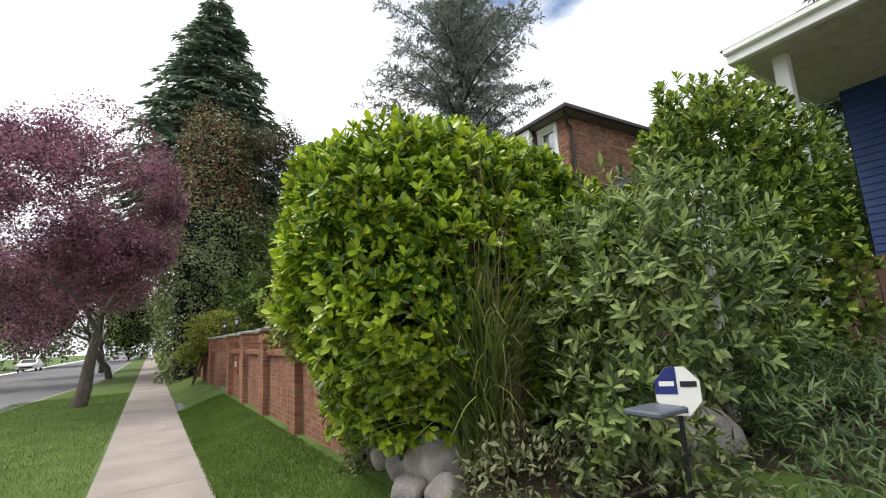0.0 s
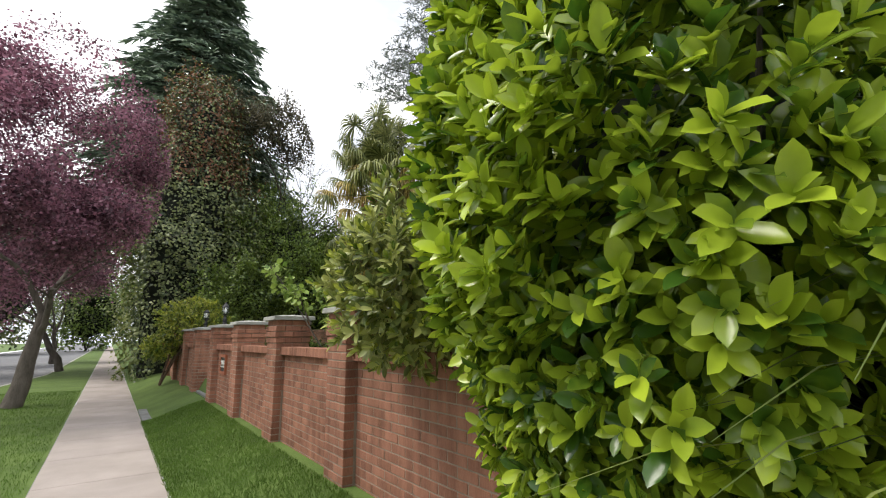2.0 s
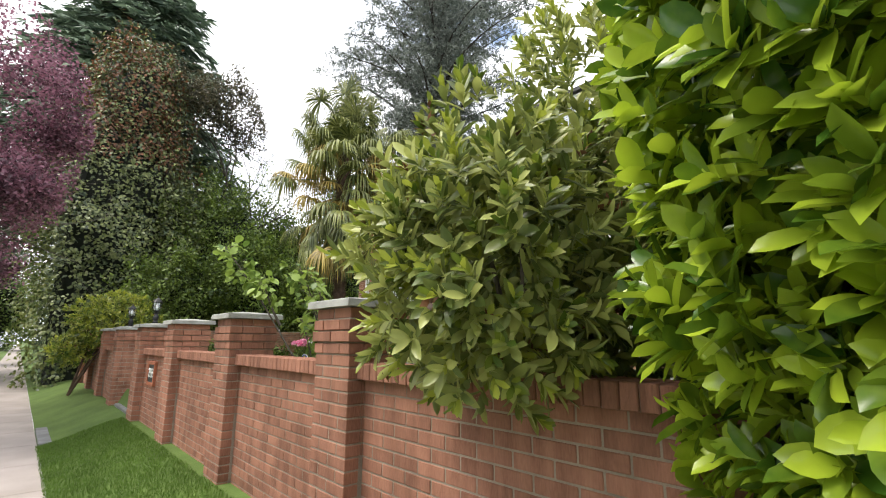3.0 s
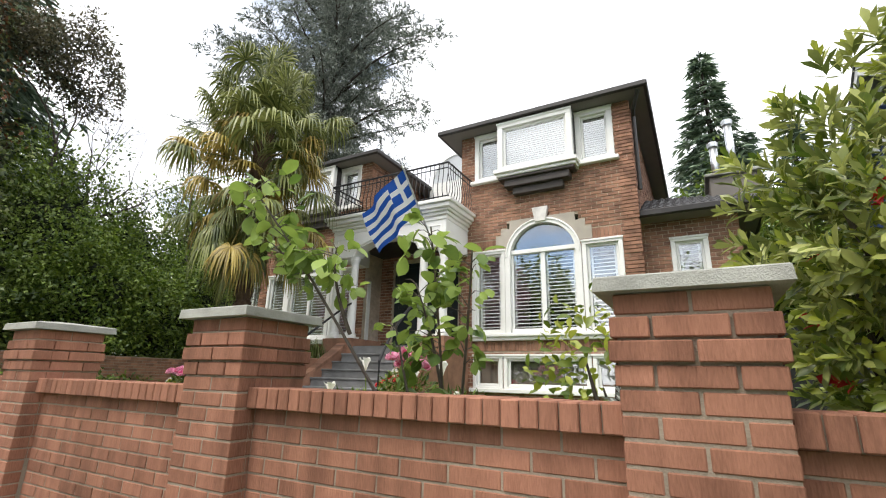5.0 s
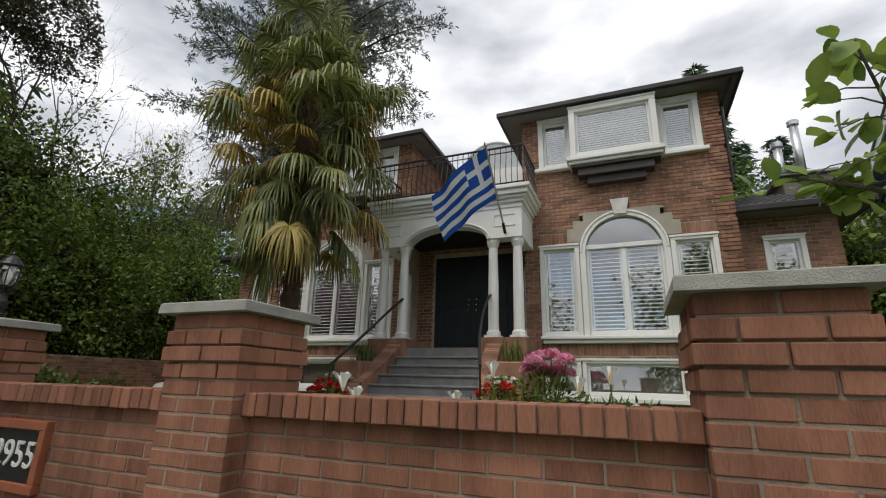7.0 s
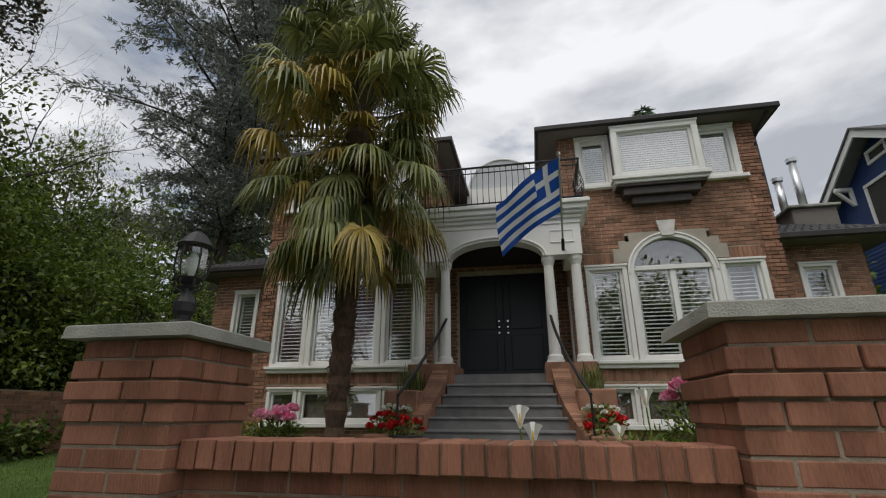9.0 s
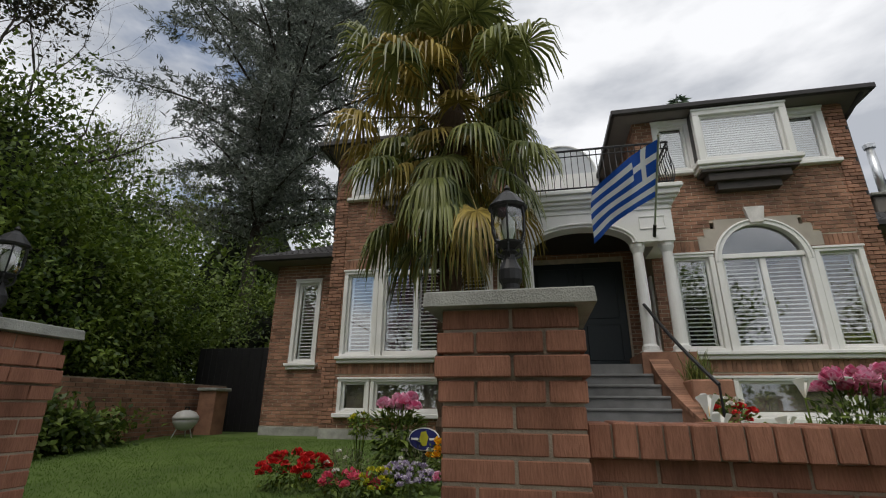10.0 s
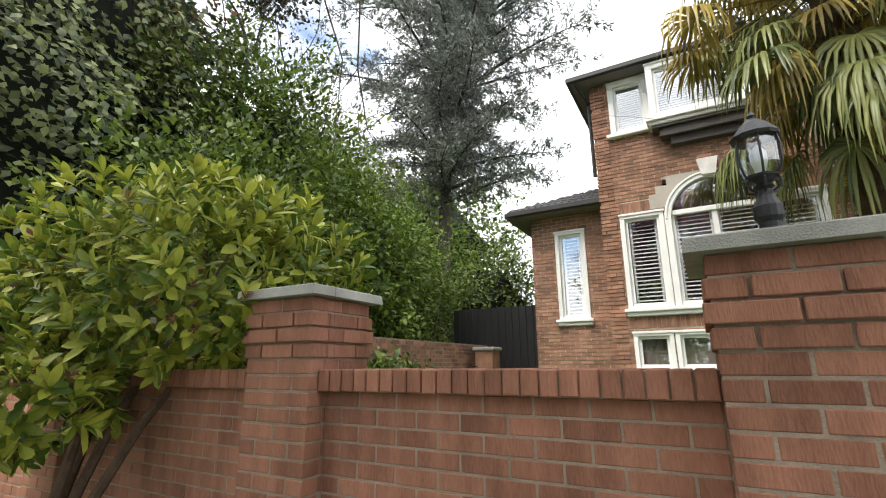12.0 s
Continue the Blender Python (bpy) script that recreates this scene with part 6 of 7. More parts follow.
part("handle", Mesh().tube([(kx, ky - 0.05, kz + 0.18), (kx, ky - 0.04, kz + 0.23), (kx, ky + 0.04, kz + 0.23), (kx, ky + 0.05, kz + 0.18)], 0.012, 6), M_BLACK, kettle)
for k in range(3):
    a = 0.5 + 2.1 * k
    part("leg", Mesh().tube([(kx + 0.13 * math.cos(a), ky + 0.13 * math.sin(a), kz - 0.15), (kx + 0.24 * math.cos(a), ky + 0.24 * math.sin(a), ground_z(kx, ky))], 0.011, 6), M_STEEL, kettle)

# ---- flowers ----
def petal_mat(name, lo, hi):
    return leafmat(name, lo, hi, 0.55, 0.8, 0.3, 0.3)


M_PINK = petal_mat("pink petal", (0.56, 0.12, 0.25), (0.85, 0.42, 0.52))
M_ROSE = petal_mat("deep pink petal", (0.45, 0.03, 0.09), (0.75, 0.14, 0.20))
M_WPET = petal_mat("white petal", (0.62, 0.6, 0.5), (0.85, 0.84, 0.78))
M_ORANGE = petal_mat("orange petal", (0.6, 0.22, 0.01), (0.85, 0.45, 0.02))
M_VIOLET = petal_mat("violet and white petal", (0.14, 0.07, 0.25), (0.72, 0.62, 0.76))
M_YELLOW = petal_mat("yellow green petal", (0.22, 0.25, 0.02), (0.55, 0.50, 0.04))


def bloom(c, r, material, parent, n=34):
    """A full flower head: petals cupped in rings."""
    d = ball(n)
    d[:, 2] = np.abs(d[:, 2]) * 1.1 - 0.15
    P = np.asarray(c) + d * r * 0.35
    return part("bloom", leaf_mesh("bloom", P, d + np.array([0, 0, 0.5]), d, r * 0.85, r * 0.8, material, True, -0.1, 0.5), material, parent)


def flower_clump(name, label, c, r, leaf_material, petal, heads, size, nleaf, leaf_l=0.07, leaf_w=0.03, top=0.55):
    f = thing(name, label, "flowers")
    base = ground_z(c[0], c[1]) if len(c) < 4 else c[3]
    P, N = shell(nleaf, c[:3], r, 2.0, base, 0.5)
    D = unit(N + RNG.normal(0, 0.5, P.shape))
    part("foliage", leaf_mesh("leaves", P, D, N + np.array([0, 0, 0.7]), leaf_l * RNG.uniform(0.6, 1.2, len(P)), leaf_w, leaf_material, False, 0.2), leaf_material, f)["kind"] = "stuff"
    st = Mesh()
    for k in range(10):
        t = (c[0] + RNG.uniform(-0.6, 0.6) * r[0], c[1] + RNG.uniform(-0.6, 0.6) * r[1], c[2] + 0.5 * r[2])
        st.tube([(c[0] + RNG.uniform(-0.2, 0.2) * r[0], c[1] + RNG.uniform(-0.2, 0.2) * r[1], base), t], [0.008, 0.004], 4)
    part("stalk", st, leaf_material, f)["kind"] = "stuff"
    d = ball(heads * 3)
    d = d[d[:, 2] > -0.15][:heads]
    for q in d:
        q = np.array([q[0], q[1], max(q[2], -0.1) ])
        bloom(np.asarray(c[:3]) + q * np.asarray(r) * 1.02, size * RNG.uniform(0.75, 1.15), petal, f, 22)
    return f


bed = Mesh()
ring = [(5.35 + 0.8 * math.cos(a) * (1 + 0.1 * math.sin(3 * a)), 15.3 + 1.0 * math.sin(a)) for a in np.linspace(0, 2 * math.pi, 33)[:-1]]
bed.v = [(x, y, ground_z(x, y) + 0.012) for x, y in ring] + [(5.35, 15.3, ground_z(5.2, 15.25) + 0.06)]
bed.f = [(i, (i + 1) % 32, 32) for i in range(32)]
solid("flower_bed", bed, M_EARTH, "dark soil flower bed at the foot of the palm", "flower bed", "structure")
flower_clump("red_geraniums", "mound of bright red flowers at the lawn's edge", (5.0, 16.0, 0.97), (0.3, 0.36, 0.19), M_SHRUB, M_RED, 46, 0.052, 420)
flower_clump("pink_petunias", "small deep pink bedding flowers", (4.75, 15.35, 0.92), (0.18, 0.3, 0.12), M_SHRUB, M_ROSE, 14, 0.05, 220)
flower_clump("yellow_bedding", "low yellow-green bedding plant", (4.85, 15.08, 0.93), (0.15, 0.15, 0.13), M_SHRUBL, M_YELLOW, 16, 0.04, 200)
flower_clump("pansies", "violet and white pansies in the bed", (5.0, 14.85, 0.96), (0.22, 0.28, 0.14), M_SHRUB, M_VIOLET, 60, 0.036, 300)
flower_clump("orange_lilies", "orange-yellow lilies beside the sign", (5.4, 14.5, 1.1), (0.15, 0.22, 0.2), M_SHRUB, M_ORANGE, 15, 0.05, 300)
flower_clump("pink_carnation", "pale pink flowers at the edge of the bed", (4.95, 14.42, 0.98), (0.08, 0.1, 0.06), M_SHRUB, M_PINK, 7, 0.045, 60)
flower_clump("peony", "pink peony bush before the basement windows", (5.6, 15.12, 1.28), (0.24, 0.27, 0.33), M_SHRUB, M_SHRUB, 1, 0.03, 700, 0.12, 0.04)
pb = thing("peony_blooms", "full pink peony heads on tall stems", "flowers")
for k in range(9):
    p = (5.5 + RNG.uniform(-0.2, 0.2), 15.12 + RNG.uniform(-0.26, 0.26), 1.66 + RNG.uniform(-0.06, 0.09))
    bloom(p, 0.085, M_PINK, pb, 46)
    part("stem", Mesh().tube([(5.58, 15.12, 0.9), p], [0.008, 0.005], 5), M_SHRUB, pb)
flower_clump("silver_foliage", "grey-green filler plant in the bed", (5.3, 15.6, 1.0), (0.3, 0.3, 0.2), M_SAGE, M_WPET, 8, 0.03, 700, 0.06, 0.014)
flower_clump("silver_foliage", "grey-green filler plant beside the palm", (5.5, 14.85, 1.02), (0.25, 0.25, 0.2), M_SAGE, M_WPET, 6, 0.03, 500, 0.06, 0.014)
top_ = flower_clump("small_standard", "small yellow-green standard shrub on a thin stem", (5.75, 15.62, 1.42), (0.14, 0.14, 0.12), M_SHRUBL, M_YELLOW, 8, 0.03, 240, 0.06, 0.03)
flower_clump("green_tuft", "green leafy tuft by the steps", (6.0, 14.25, 1.05), (0.3, 0.3, 0.22), M_SHRUB, M_SHRUB, 1, 0.02, 500, 0.12, 0.03)

# beds behind the wall, right of the path
flower_clump("peony", "pink peony bush in the bed below the window", (5.85, 10.45, 1.35), (0.4, 0.45, 0.42), M_SHRUB, M_SHRUB, 1, 0.03, 900, 0.12, 0.04)
pb2 = thing("peony_blooms", "cluster of full pink peony heads", "flowers")
for k in range(12):
    p = (5.75 + RNG.uniform(-0.25, 0.25), 10.45 + RNG.uniform(-0.27, 0.27), 1.87 + RNG.uniform(-0.12, 0.12))
    bloom(p, 0.1, M_PINK, pb2, 46)
    part("stem", Mesh().tube([(5.85, 10.45, 0.9), p], [0.008, 0.005], 5), M_SHRUB, pb2)


def calla(x, y, z, h):
    f = thing("calla_lily", "white calla lily with a tall green stem", "flowers", "calla lilies")
    part("stem", Mesh().tube([(x, y, z), (x + 0.02, y, z + h * 0.6), (x, y + 0.02, z + h)], [0.012, 0.01, 0.008], 6), M_SHRUBL, f)
    cup = Mesh()
    rows = ((0.008, 0.0), (0.03, 0.06), (0.055, 0.12), (0.085, 0.16))
    for r, dz in rows:
        cup.v += [(x + r * math.cos(a) - 0.35 * r, y + 0.02 + r * math.sin(a), z + h + dz + (0.05 if abs(a) < 0.5 and r > 0.07 else 0) * 1.0 - 0.25 * r * math.cos(a)) for a in np.linspace(-2.9, 2.9, 14)]
    for i in range(3):
        cup.f += [(14 * i + k, 14 * i + k + 1, 14 * i + 15 + k, 14 * i + 14 + k) for k in range(13)]
    part("spathe", cup, M_WPET, f, "white funnel flower", True)
    part("spadix", Mesh().tube([(x, y + 0.02, z + h + 0.02), (x - 0.01, y + 0.02, z + h + 0.12)], [0.008, 0.005], 6), M_ORANGE, f)


for x, y, h in ((4.4, 12.25, 0.82), (4.5, 12.15, 0.68), (5.3, 11.35, 0.62), (5.5, 9.7, 0.9), (5.6, 11.0, 0.95), (5.3, 10.0, 0.8)):
    calla(x, y, ground_z(x, y), h)
flower_clump("leafy_bed", "green lily leaves in the bed", (5.5, 11.1, 1.1), (0.4, 0.55, 0.3), M_SHRUBL, M_SHRUBL, 1, 0.02, 700, 0.22, 0.03)
flower_clump("leafy_bed", "green lily leaves below the window", (5.6, 9.6, 1.15), (0.4, 0.5, 0.35), M_SHRUB, M_WPET, 6, 0.04, 700, 0.2, 0.03)
flower_clump("red_bedding", "red flowers beside the steps", (5.3, 11.75, 1.02), (0.2, 0.25, 0.14), M_SHRUB, M_ROSE, 12, 0.06, 240)
flower_clump("yellow_bedding", "yellow flowers beside the steps", (5.2, 11.45, 1.0), (0.14, 0.14, 0.12), M_SHRUB, M_ORANGE, 7, 0.04, 160)
PLOT[:] = STREET
loose_bush("wall_side_shrub", "yellow-green rose bush behind the wall", [((3.0, 7.35, 1.55), (0.4, 0.35, 0.5), 420)], M_RHODOY, 0.07, 0.04, (3.0, 7.3, 0.75), True)
loose_bush("silver_plant", "silver grey foliage plant behind the wall", [((2.7, 7.05, 1.35), (0.25, 0.22, 0.3), 600)], mat("silver leaf", (0.32, 0.34, 0.31), 0.7, 0.2, 2, 20, 0, island=0.4, leaf=0.2), 0.07, 0.015, (2.7, 7.05, 0.75))
PLOT[:] = GARDEN
for s in (-1, 1):
    flower_clump("cheek_planter_flowers", "white and red flowers in the brick planter beside the steps", (6.75, Y0 + s * 1.42, 1.5, 0.9), (0.3, 0.26, 0.16), M_SHRUB, M_RED, 16, 0.055, 300)
    flower_clump("white_bedding", "white flowers in the brick planter", (7.0, Y0 + s * 1.4, 1.68, 0.9), (0.22, 0.22, 0.1), M_SHRUBL, M_WPET, 16, 0.045, 160)
    g = thing("grass_tuft", "tuft of green grass leaves beside a column", "plant")
    part("foliage", blades((7.75, Y0 + s * 1.4, 2.0), 130, 0.3, 0.4, 0.012, M_REED, 60 + s), M_REED, g)["kind"] = "stuff"
    part("planter_wall", Mesh().soft_box(6.45, 8.1, *sorted((Y0 + s * 1.2, Y0 + s * 1.7)), 0.85, 1.42, 0.02), M_HBRICK, stairs, "brick planter")
    part("planter_wall", Mesh().soft_box(7.2, 8.12, *sorted((Y0 + s * 1.14, Y0 + s * 1.66)), 0.85, 2.0, 0.02), M_HBRICK, stairs, "brick planter")

urn = thing("garden_urn", "dark iron pedestal urn with red flowers on the walk", "urn")
ux, uy, uz = 6.35, 13.78, ground_z(6.35, 13.78) + 0.015
part("bowl", Mesh().lathe(ux, uy, ((0.17, uz), (0.17, uz + 0.04), (0.12, uz + 0.07), (0.07, uz + 0.12), (0.06, uz + 0.18), (0.10, uz + 0.22), (0.16, uz + 0.28), (0.17, uz + 0.42), (0.18, uz + 0.52), (0.22, uz + 0.56), (0.22, uz + 0.58), (0.18, uz + 0.58)), 20), mat("dark iron urn", (0.035, 0.035, 0.037), 0.55), urn)
flower_clump("urn_flowers", "red geraniums in the urn", (ux, uy, uz + 0.64, uz + 0.5), (0.22, 0.22, 0.12), M_SHRUB, M_RED, 22, 0.055, 260)

sign = thing("oval_sign", "blue oval garden sign with a yellow emblem on a dark post", "sign")
sx, sy_, sz = 5.45, 14.78, 1.3
ov = [(sy_ + 0.16 * math.cos(a), sz + 0.105 * math.sin(a)) for a in np.linspace(0, 2 * math.pi, 29)[:-1]]
part("rim", Mesh().prism([(sy_ + (y - sy_) * 1.07, sz + (z - sz) * 1.1) for y, z in ov], sx, sx + 0.012), M_WHITE, sign)
part("board", Mesh().prism(ov, sx - 0.006, sx + 0.01), mat("navy enamel", (0.02, 0.025, 0.13), 0.35), sign)
part("emblem", Mesh().prism([(sy_ - 0.03, sz - 0.06), (sy_ + 0.02, sz - 0.07), (sy_ + 0.05, sz + 0.0), (sy_ + 0.03, sz + 0.07), (sy_ - 0.02, sz + 0.08), (sy_ - 0.05, sz + 0.02)], sx - 0.012, sx), M_YELLOW, sign, "yellow emblem")
part("band", Mesh().box(sx - 0.01, sx, sy_ - 0.14, sy_ - 0.06, sz - 0.01, sz + 0.012).box(sx - 0.01, sx, sy_ + 0.06, sy_ + 0.14, sz - 0.01, sz + 0.012), M_WHITE, sign)
part("post", Mesh().box(sx + 0.012, sx + 0.04, sy_ - 0.02, sy_ + 0.02, 0.84, sz + 0.05), M_BLACK, sign)

# ---- flag ----
flag = thing("flag", "blue and white striped flag with a cross on a slanted pole", "flag")
base_p, top_p = Vector((8.14, 11.5, 4.42)), Vector((6.99, 11.53, 5.6))
part("pole", Mesh().tube([base_p, top_p], 0.018, 8), M_STEEL, flag)
part("finial", Mesh().tube([top_p, top_p + (top_p - base_p).normalized() * 0.05], [0.03, 0.01], 8), M_NICKEL, flag)
part("socket", Mesh().tube([base_p + Vector((0.03, 0, -0.04)), base_p.lerp(top_p, 0.1)], 0.028, 8), M_BLACK, flag)
M_FBLUE = mat("flag blue cloth", (0.015, 0.085, 0.42), 0.7, 0.1, 3, 90, 0.1, leaf=0.2)
M_FWHITE = mat("flag white cloth", (0.75, 0.77, 0.8), 0.7, 0.05, 3, 90, 0.1, leaf=0.2)
hoist_v = (base_p - top_p).normalized()


def cloth(u, v):
    """A point of the cloth, u along the fly and v down the hoist, both 0 to 1."""
    p = top_p + hoist_v * (0.04 + 0.93 * v)
    fly = Vector((0.10, 0.90, -0.46 - 0.16 * u)).normalized() * 1.28 * u
    w = 0.085 * math.sin(u * 9.0 + v * 2.2) * min(1, 2.5 * u) + 0.04 * math.sin(u * 17 - v * 3) * u
    return p + fly + Vector((w, 0.02 * math.sin(v * 5 + u * 6), 0.35 * w))


fm, tone = Mesh(), []
NU, NV = 54, 27
fm.v = [tuple(cloth(i / NU, j / NV)) for i in range(NU + 1) for j in range(NV + 1)]
for i in range(NU):
    for j in range(NV):
        cu, cv = (i + 0.5) / NU * 13.5, (j + 0.5) / NV * 9
        stripe = int(cv) % 2
        if cu < 5 and cv < 5:
            stripe = 1 if 2 <= cu < 3 or 2 <= cv < 3 else 0
        k = i * (NV + 1) + j
        fm.f.append((k, k + NV + 1, k + NV + 2, k + 1))
        tone.append(stripe)
cloth_data = fm.data("cloth", M_FBLUE, True)
cloth_data.materials.append(M_FWHITE)
cloth_data.polygons.foreach_set("material_index", tone)
part("cloth", cloth_data, M_FBLUE, flag)

# ---- flues on the side wing ----
chim = thing("chimney", "boxed chimney with two steel flues on the wing roof", "chimney")
part("box", Mesh().soft_box(11.0, 12.0, 5.35, 6.25, 5.2, 6.0, 0.02), M_SOFFIT, chim)
part("cap", Mesh().soft_box(10.93, 12.07, 5.28, 6.32, 6.0, 6.07, 0.015), M_STONE, chim)
for x, y, h in ((11.45, 5.72, 7.5), (11.6, 6.05, 7.08)):
    f_ = part("flue", Mesh().tube([(x, y, 6.05), (x, y, h - 0.1)], 0.085, 14), M_STEEL, chim, smooth=True)
    part("cowl", Mesh().lathe(x, y, ((0.11, h - 0.12), (0.12, h - 0.02), (0.1, h)), 14), M_STEEL, f_)

# ---- blue house ----
PLOT[:] = STREET
blue = thing("blue_house", "blue clapboard house with white trim and a porch", "house")
bx0, by1 = 9.6, 2.05


def clapboard(name, origin, along, length, z0, z1):
    m = Mesh()
    o, a = Vector(origin), Vector(along)
    out = a.cross(Vector((0, 0, 1)))
    z = z0
    while z < z1:
        p, q = o, o + a * length
        m.add([p + out * 0.022 + Vector((0, 0, z)), q + out * 0.022 + Vector((0, 0, z)), q + out * 0.006 + Vector((0, 0, z + 0.12)), p + out * 0.006 + Vector((0, 0, z + 0.12)), p + Vector((0, 0, z)), q + Vector((0, 0, z))], [(0, 1, 2, 3), (4, 5, 1, 0)])
        z += 0.118
    w = part(name, m, M_BLUE, blue, "dark blue clapboard")
    w["kind"] = "stuff"


part("wall_core", Mesh().box(bx0 + 0.01, 22, -9, by1 - 0.01, 0.5, 6.2), M_BLUE, blue)
clapboard("front_siding", (bx0, by1, 0), (0, -1, 0), 11, 0.7, 6.2)
clapboard("side_siding", (22, by1, 0), (-1, 0, 0), 12.4, 0.7, 6.2)
part("porch_deck", Mesh().box(7.3, bx0, -9, 2.3, 1.05, 1.2), M_WOOD, blue, "brown timber porch deck")
for k in range(4):
    part("porch_step", Mesh().soft_box(6.2 + 0.28 * k, 6.55 + 0.28 * k, -2.0, 1.35, 0.4 + 0.16 * k, 0.56 + 0.16 * k, 0.01), M_WOOD, blue)
part("porch_rail", Mesh().box(8.2, 8.26, 1.35, 2.2, 2.2, 2.3), M_WOOD, blue)
for i in range(9):
    part("baluster_board", Mesh().soft_box(8.2, 8.24, 1.35 + i * 0.095, 1.44 + i * 0.095, 1.2, 2.2, 0.004), M_WOOD, blue)
part("porch_post", Mesh().soft_box(7.35, 7.52, 1.95, 2.12, 1.2, 5.2, 0.012), M_WHITE, blue, "white square porch post")
part("porch_post", Mesh().soft_box(7.35, 7.52, -3.6, -3.43, 1.2, 5.2, 0.012), M_WHITE, blue, "white square porch post")
part("porch_soffit", Mesh().box(7.0, bx0 + 0.2, -9, 2.45, 5.16, 5.22), mat("cream soffit", (0.5, 0.48, 0.42), 0.6), blue)
part("porch_fascia", Mesh().soft_box(6.92, 7.02, -9, 2.5, 5.15, 5.32, 0.01).soft_box(6.86, 6.95, -9, 2.52, 5.28, 5.38, 0.02).soft_box(7.0, bx0, 2.42, 2.5, 5.15, 5.32, 0.01), M_WHITE, blue, "white fascia and gutter")
M_SHINGLE = mat("grey shingle", (0.10, 0.098, 0.10), 0.9, 0.3, 5, 40, 0.4)
rf = Mesh()
rf.add([(6.86, -9, 5.37), (6.86, 2.55, 5.37), (10.8, 2.55, 7.36), (10.8, -9, 7.36), (6.9, -9, 5.3), (6.9, 2.5, 5.3), (10.8, 2.5, 7.27), (10.8, -9, 7.27)], [(0, 3, 2, 1), (4, 5, 6, 7), (1, 2, 6, 5)])
part("porch_roof", rf, M_SHINGLE, blue, "grey shingle roof")
# tall gable turned to the brick house, with a bracketed white rake board
PEAK, GY, WY = (14.05, 9.5), 2.55, 2.06          # ridge in x and z, plane of the rake, plane of the wall
roof_z = lambda x: PEAK[1] - 0.66 * abs(x - PEAK[0])
gable = [(bx0 + 0.2, 6.0), (bx0 + 0.2, roof_z(bx0 + 0.2) - 0.25), (PEAK[0], PEAK[1] - 0.25), (19.6, roof_z(19.6) - 0.25), (19.6, 0.8), (12.0, 0.8), (12.0, 6.0)]
gw = Mesh()
n = len(gable)
gw.add([(x, y, z) for y in (WY, WY - 0.3) for x, z in gable], [tuple(range(n)), tuple(range(2 * n - 1, n - 1, -1))] + [(i, n + i, n + (i + 1) % n, (i + 1) % n) for i in range(n)])
part("gable_wall", gw, M_BLUE, blue, "dark blue gable wall")
rows_ = Mesh()
z = 6.2
while z < PEAK[1] - 0.4:
    w_ = (PEAK[1] - 0.27 - z) / 0.66
    x0_, x1_ = max(bx0 + 0.2, PEAK[0] - w_), min(19.6, PEAK[0] + w_)
    rows_.add([(x0_, WY + 0.022, z), (x1_, WY + 0.022, z), (x1_, WY + 0.004, z + 0.12), (x0_, WY + 0.004, z + 0.12)], [(0, 3, 2, 1)])
    z += 0.12
part("gable_siding", rows_, M_BLUE, blue, "dark blue shingle siding")["kind"] = "stuff"
for x_end, nm in ((10.8, "front"), (20.4, "rear")):
    q = [(PEAK[0], PEAK[1]), (x_end, roof_z(x_end))]
    bd, sl, sf = Mesh(), Mesh(), Mesh()
    box6 = [(0, 1, 2, 3), (7, 6, 5, 4), (0, 4, 5, 1), (1, 5, 6, 2), (2, 6, 7, 3), (3, 7, 4, 0)]
    for m_, ya, yb, za, zb in ((bd, GY - 0.05, GY, -0.28, -0.03), (sl, -9.0, GY + 0.04, -0.03, 0.05), (sf, WY, GY - 0.05, -0.22, -0.16)):
        m_.add([(x, y, z + o) for y in (ya, yb) for (x, z), o in ((q[0], za), (q[1], za), (q[1], zb), (q[0], zb))], box6)
    part("rake_board", bd, M_WHITE, blue, "white rake board")
    part("gable_roof", sl, M_SHINGLE, blue, "grey shingle roof")
    part("rake_soffit", sf, mat("grey soffit", (0.2, 0.2, 0.2), 0.7), blue, "grey soffit under the rake")
for x in (15.45, 17.6, 19.4, 12.4):
    z = roof_z(x) - 0.42
    br = Mesh().soft_box(x - 0.06, x + 0.06, WY, GY, z - 0.06, z + 0.06, 0.01).soft_box(x - 0.06, x + 0.06, WY, WY + 0.09, z - 0.55, z - 0.06, 0.01)
    br.tube([(x, WY + 0.05, z - 0.52), (x, GY - 0.04, z - 0.05)], 0.055, 4)
    part("bracket", br, M_WHITE, blue, "white timber bracket")
for x0_, x1_, z0_, z1_ in ((13.6, 14.45, 8.45, 8.88), (13.1, 14.9, 6.5, 8.0)):
    gwin = part("gable_window", Mesh(), M_WHITE, blue)
    cs = Mesh()
    for p_, q_, r_, t_ in ((x0_, x1_, z1_ - 0.1, z1_), (x0_, x1_, z0_, z0_ + 0.1), (x0_, x0_ + 0.1, z0_ + 0.1, z1_ - 0.1), (x1_ - 0.1, x1_, z0_ + 0.1, z1_ - 0.1)):
        cs.soft_box(p_, q_, WY, WY + 0.07, r_, t_, 0.008)
    part("casing", cs, M_WHITE, gwin)
    # opaque pane with the darkness of the room put into its colour
    part("pane", Mesh().box(x0_ + 0.1, x1_ - 0.1, WY + 0.024, WY + 0.03, z0_ + 0.1, z1_ - 0.1), M_UNLIT, gwin, "opaque window pane coloured as an unlit room")

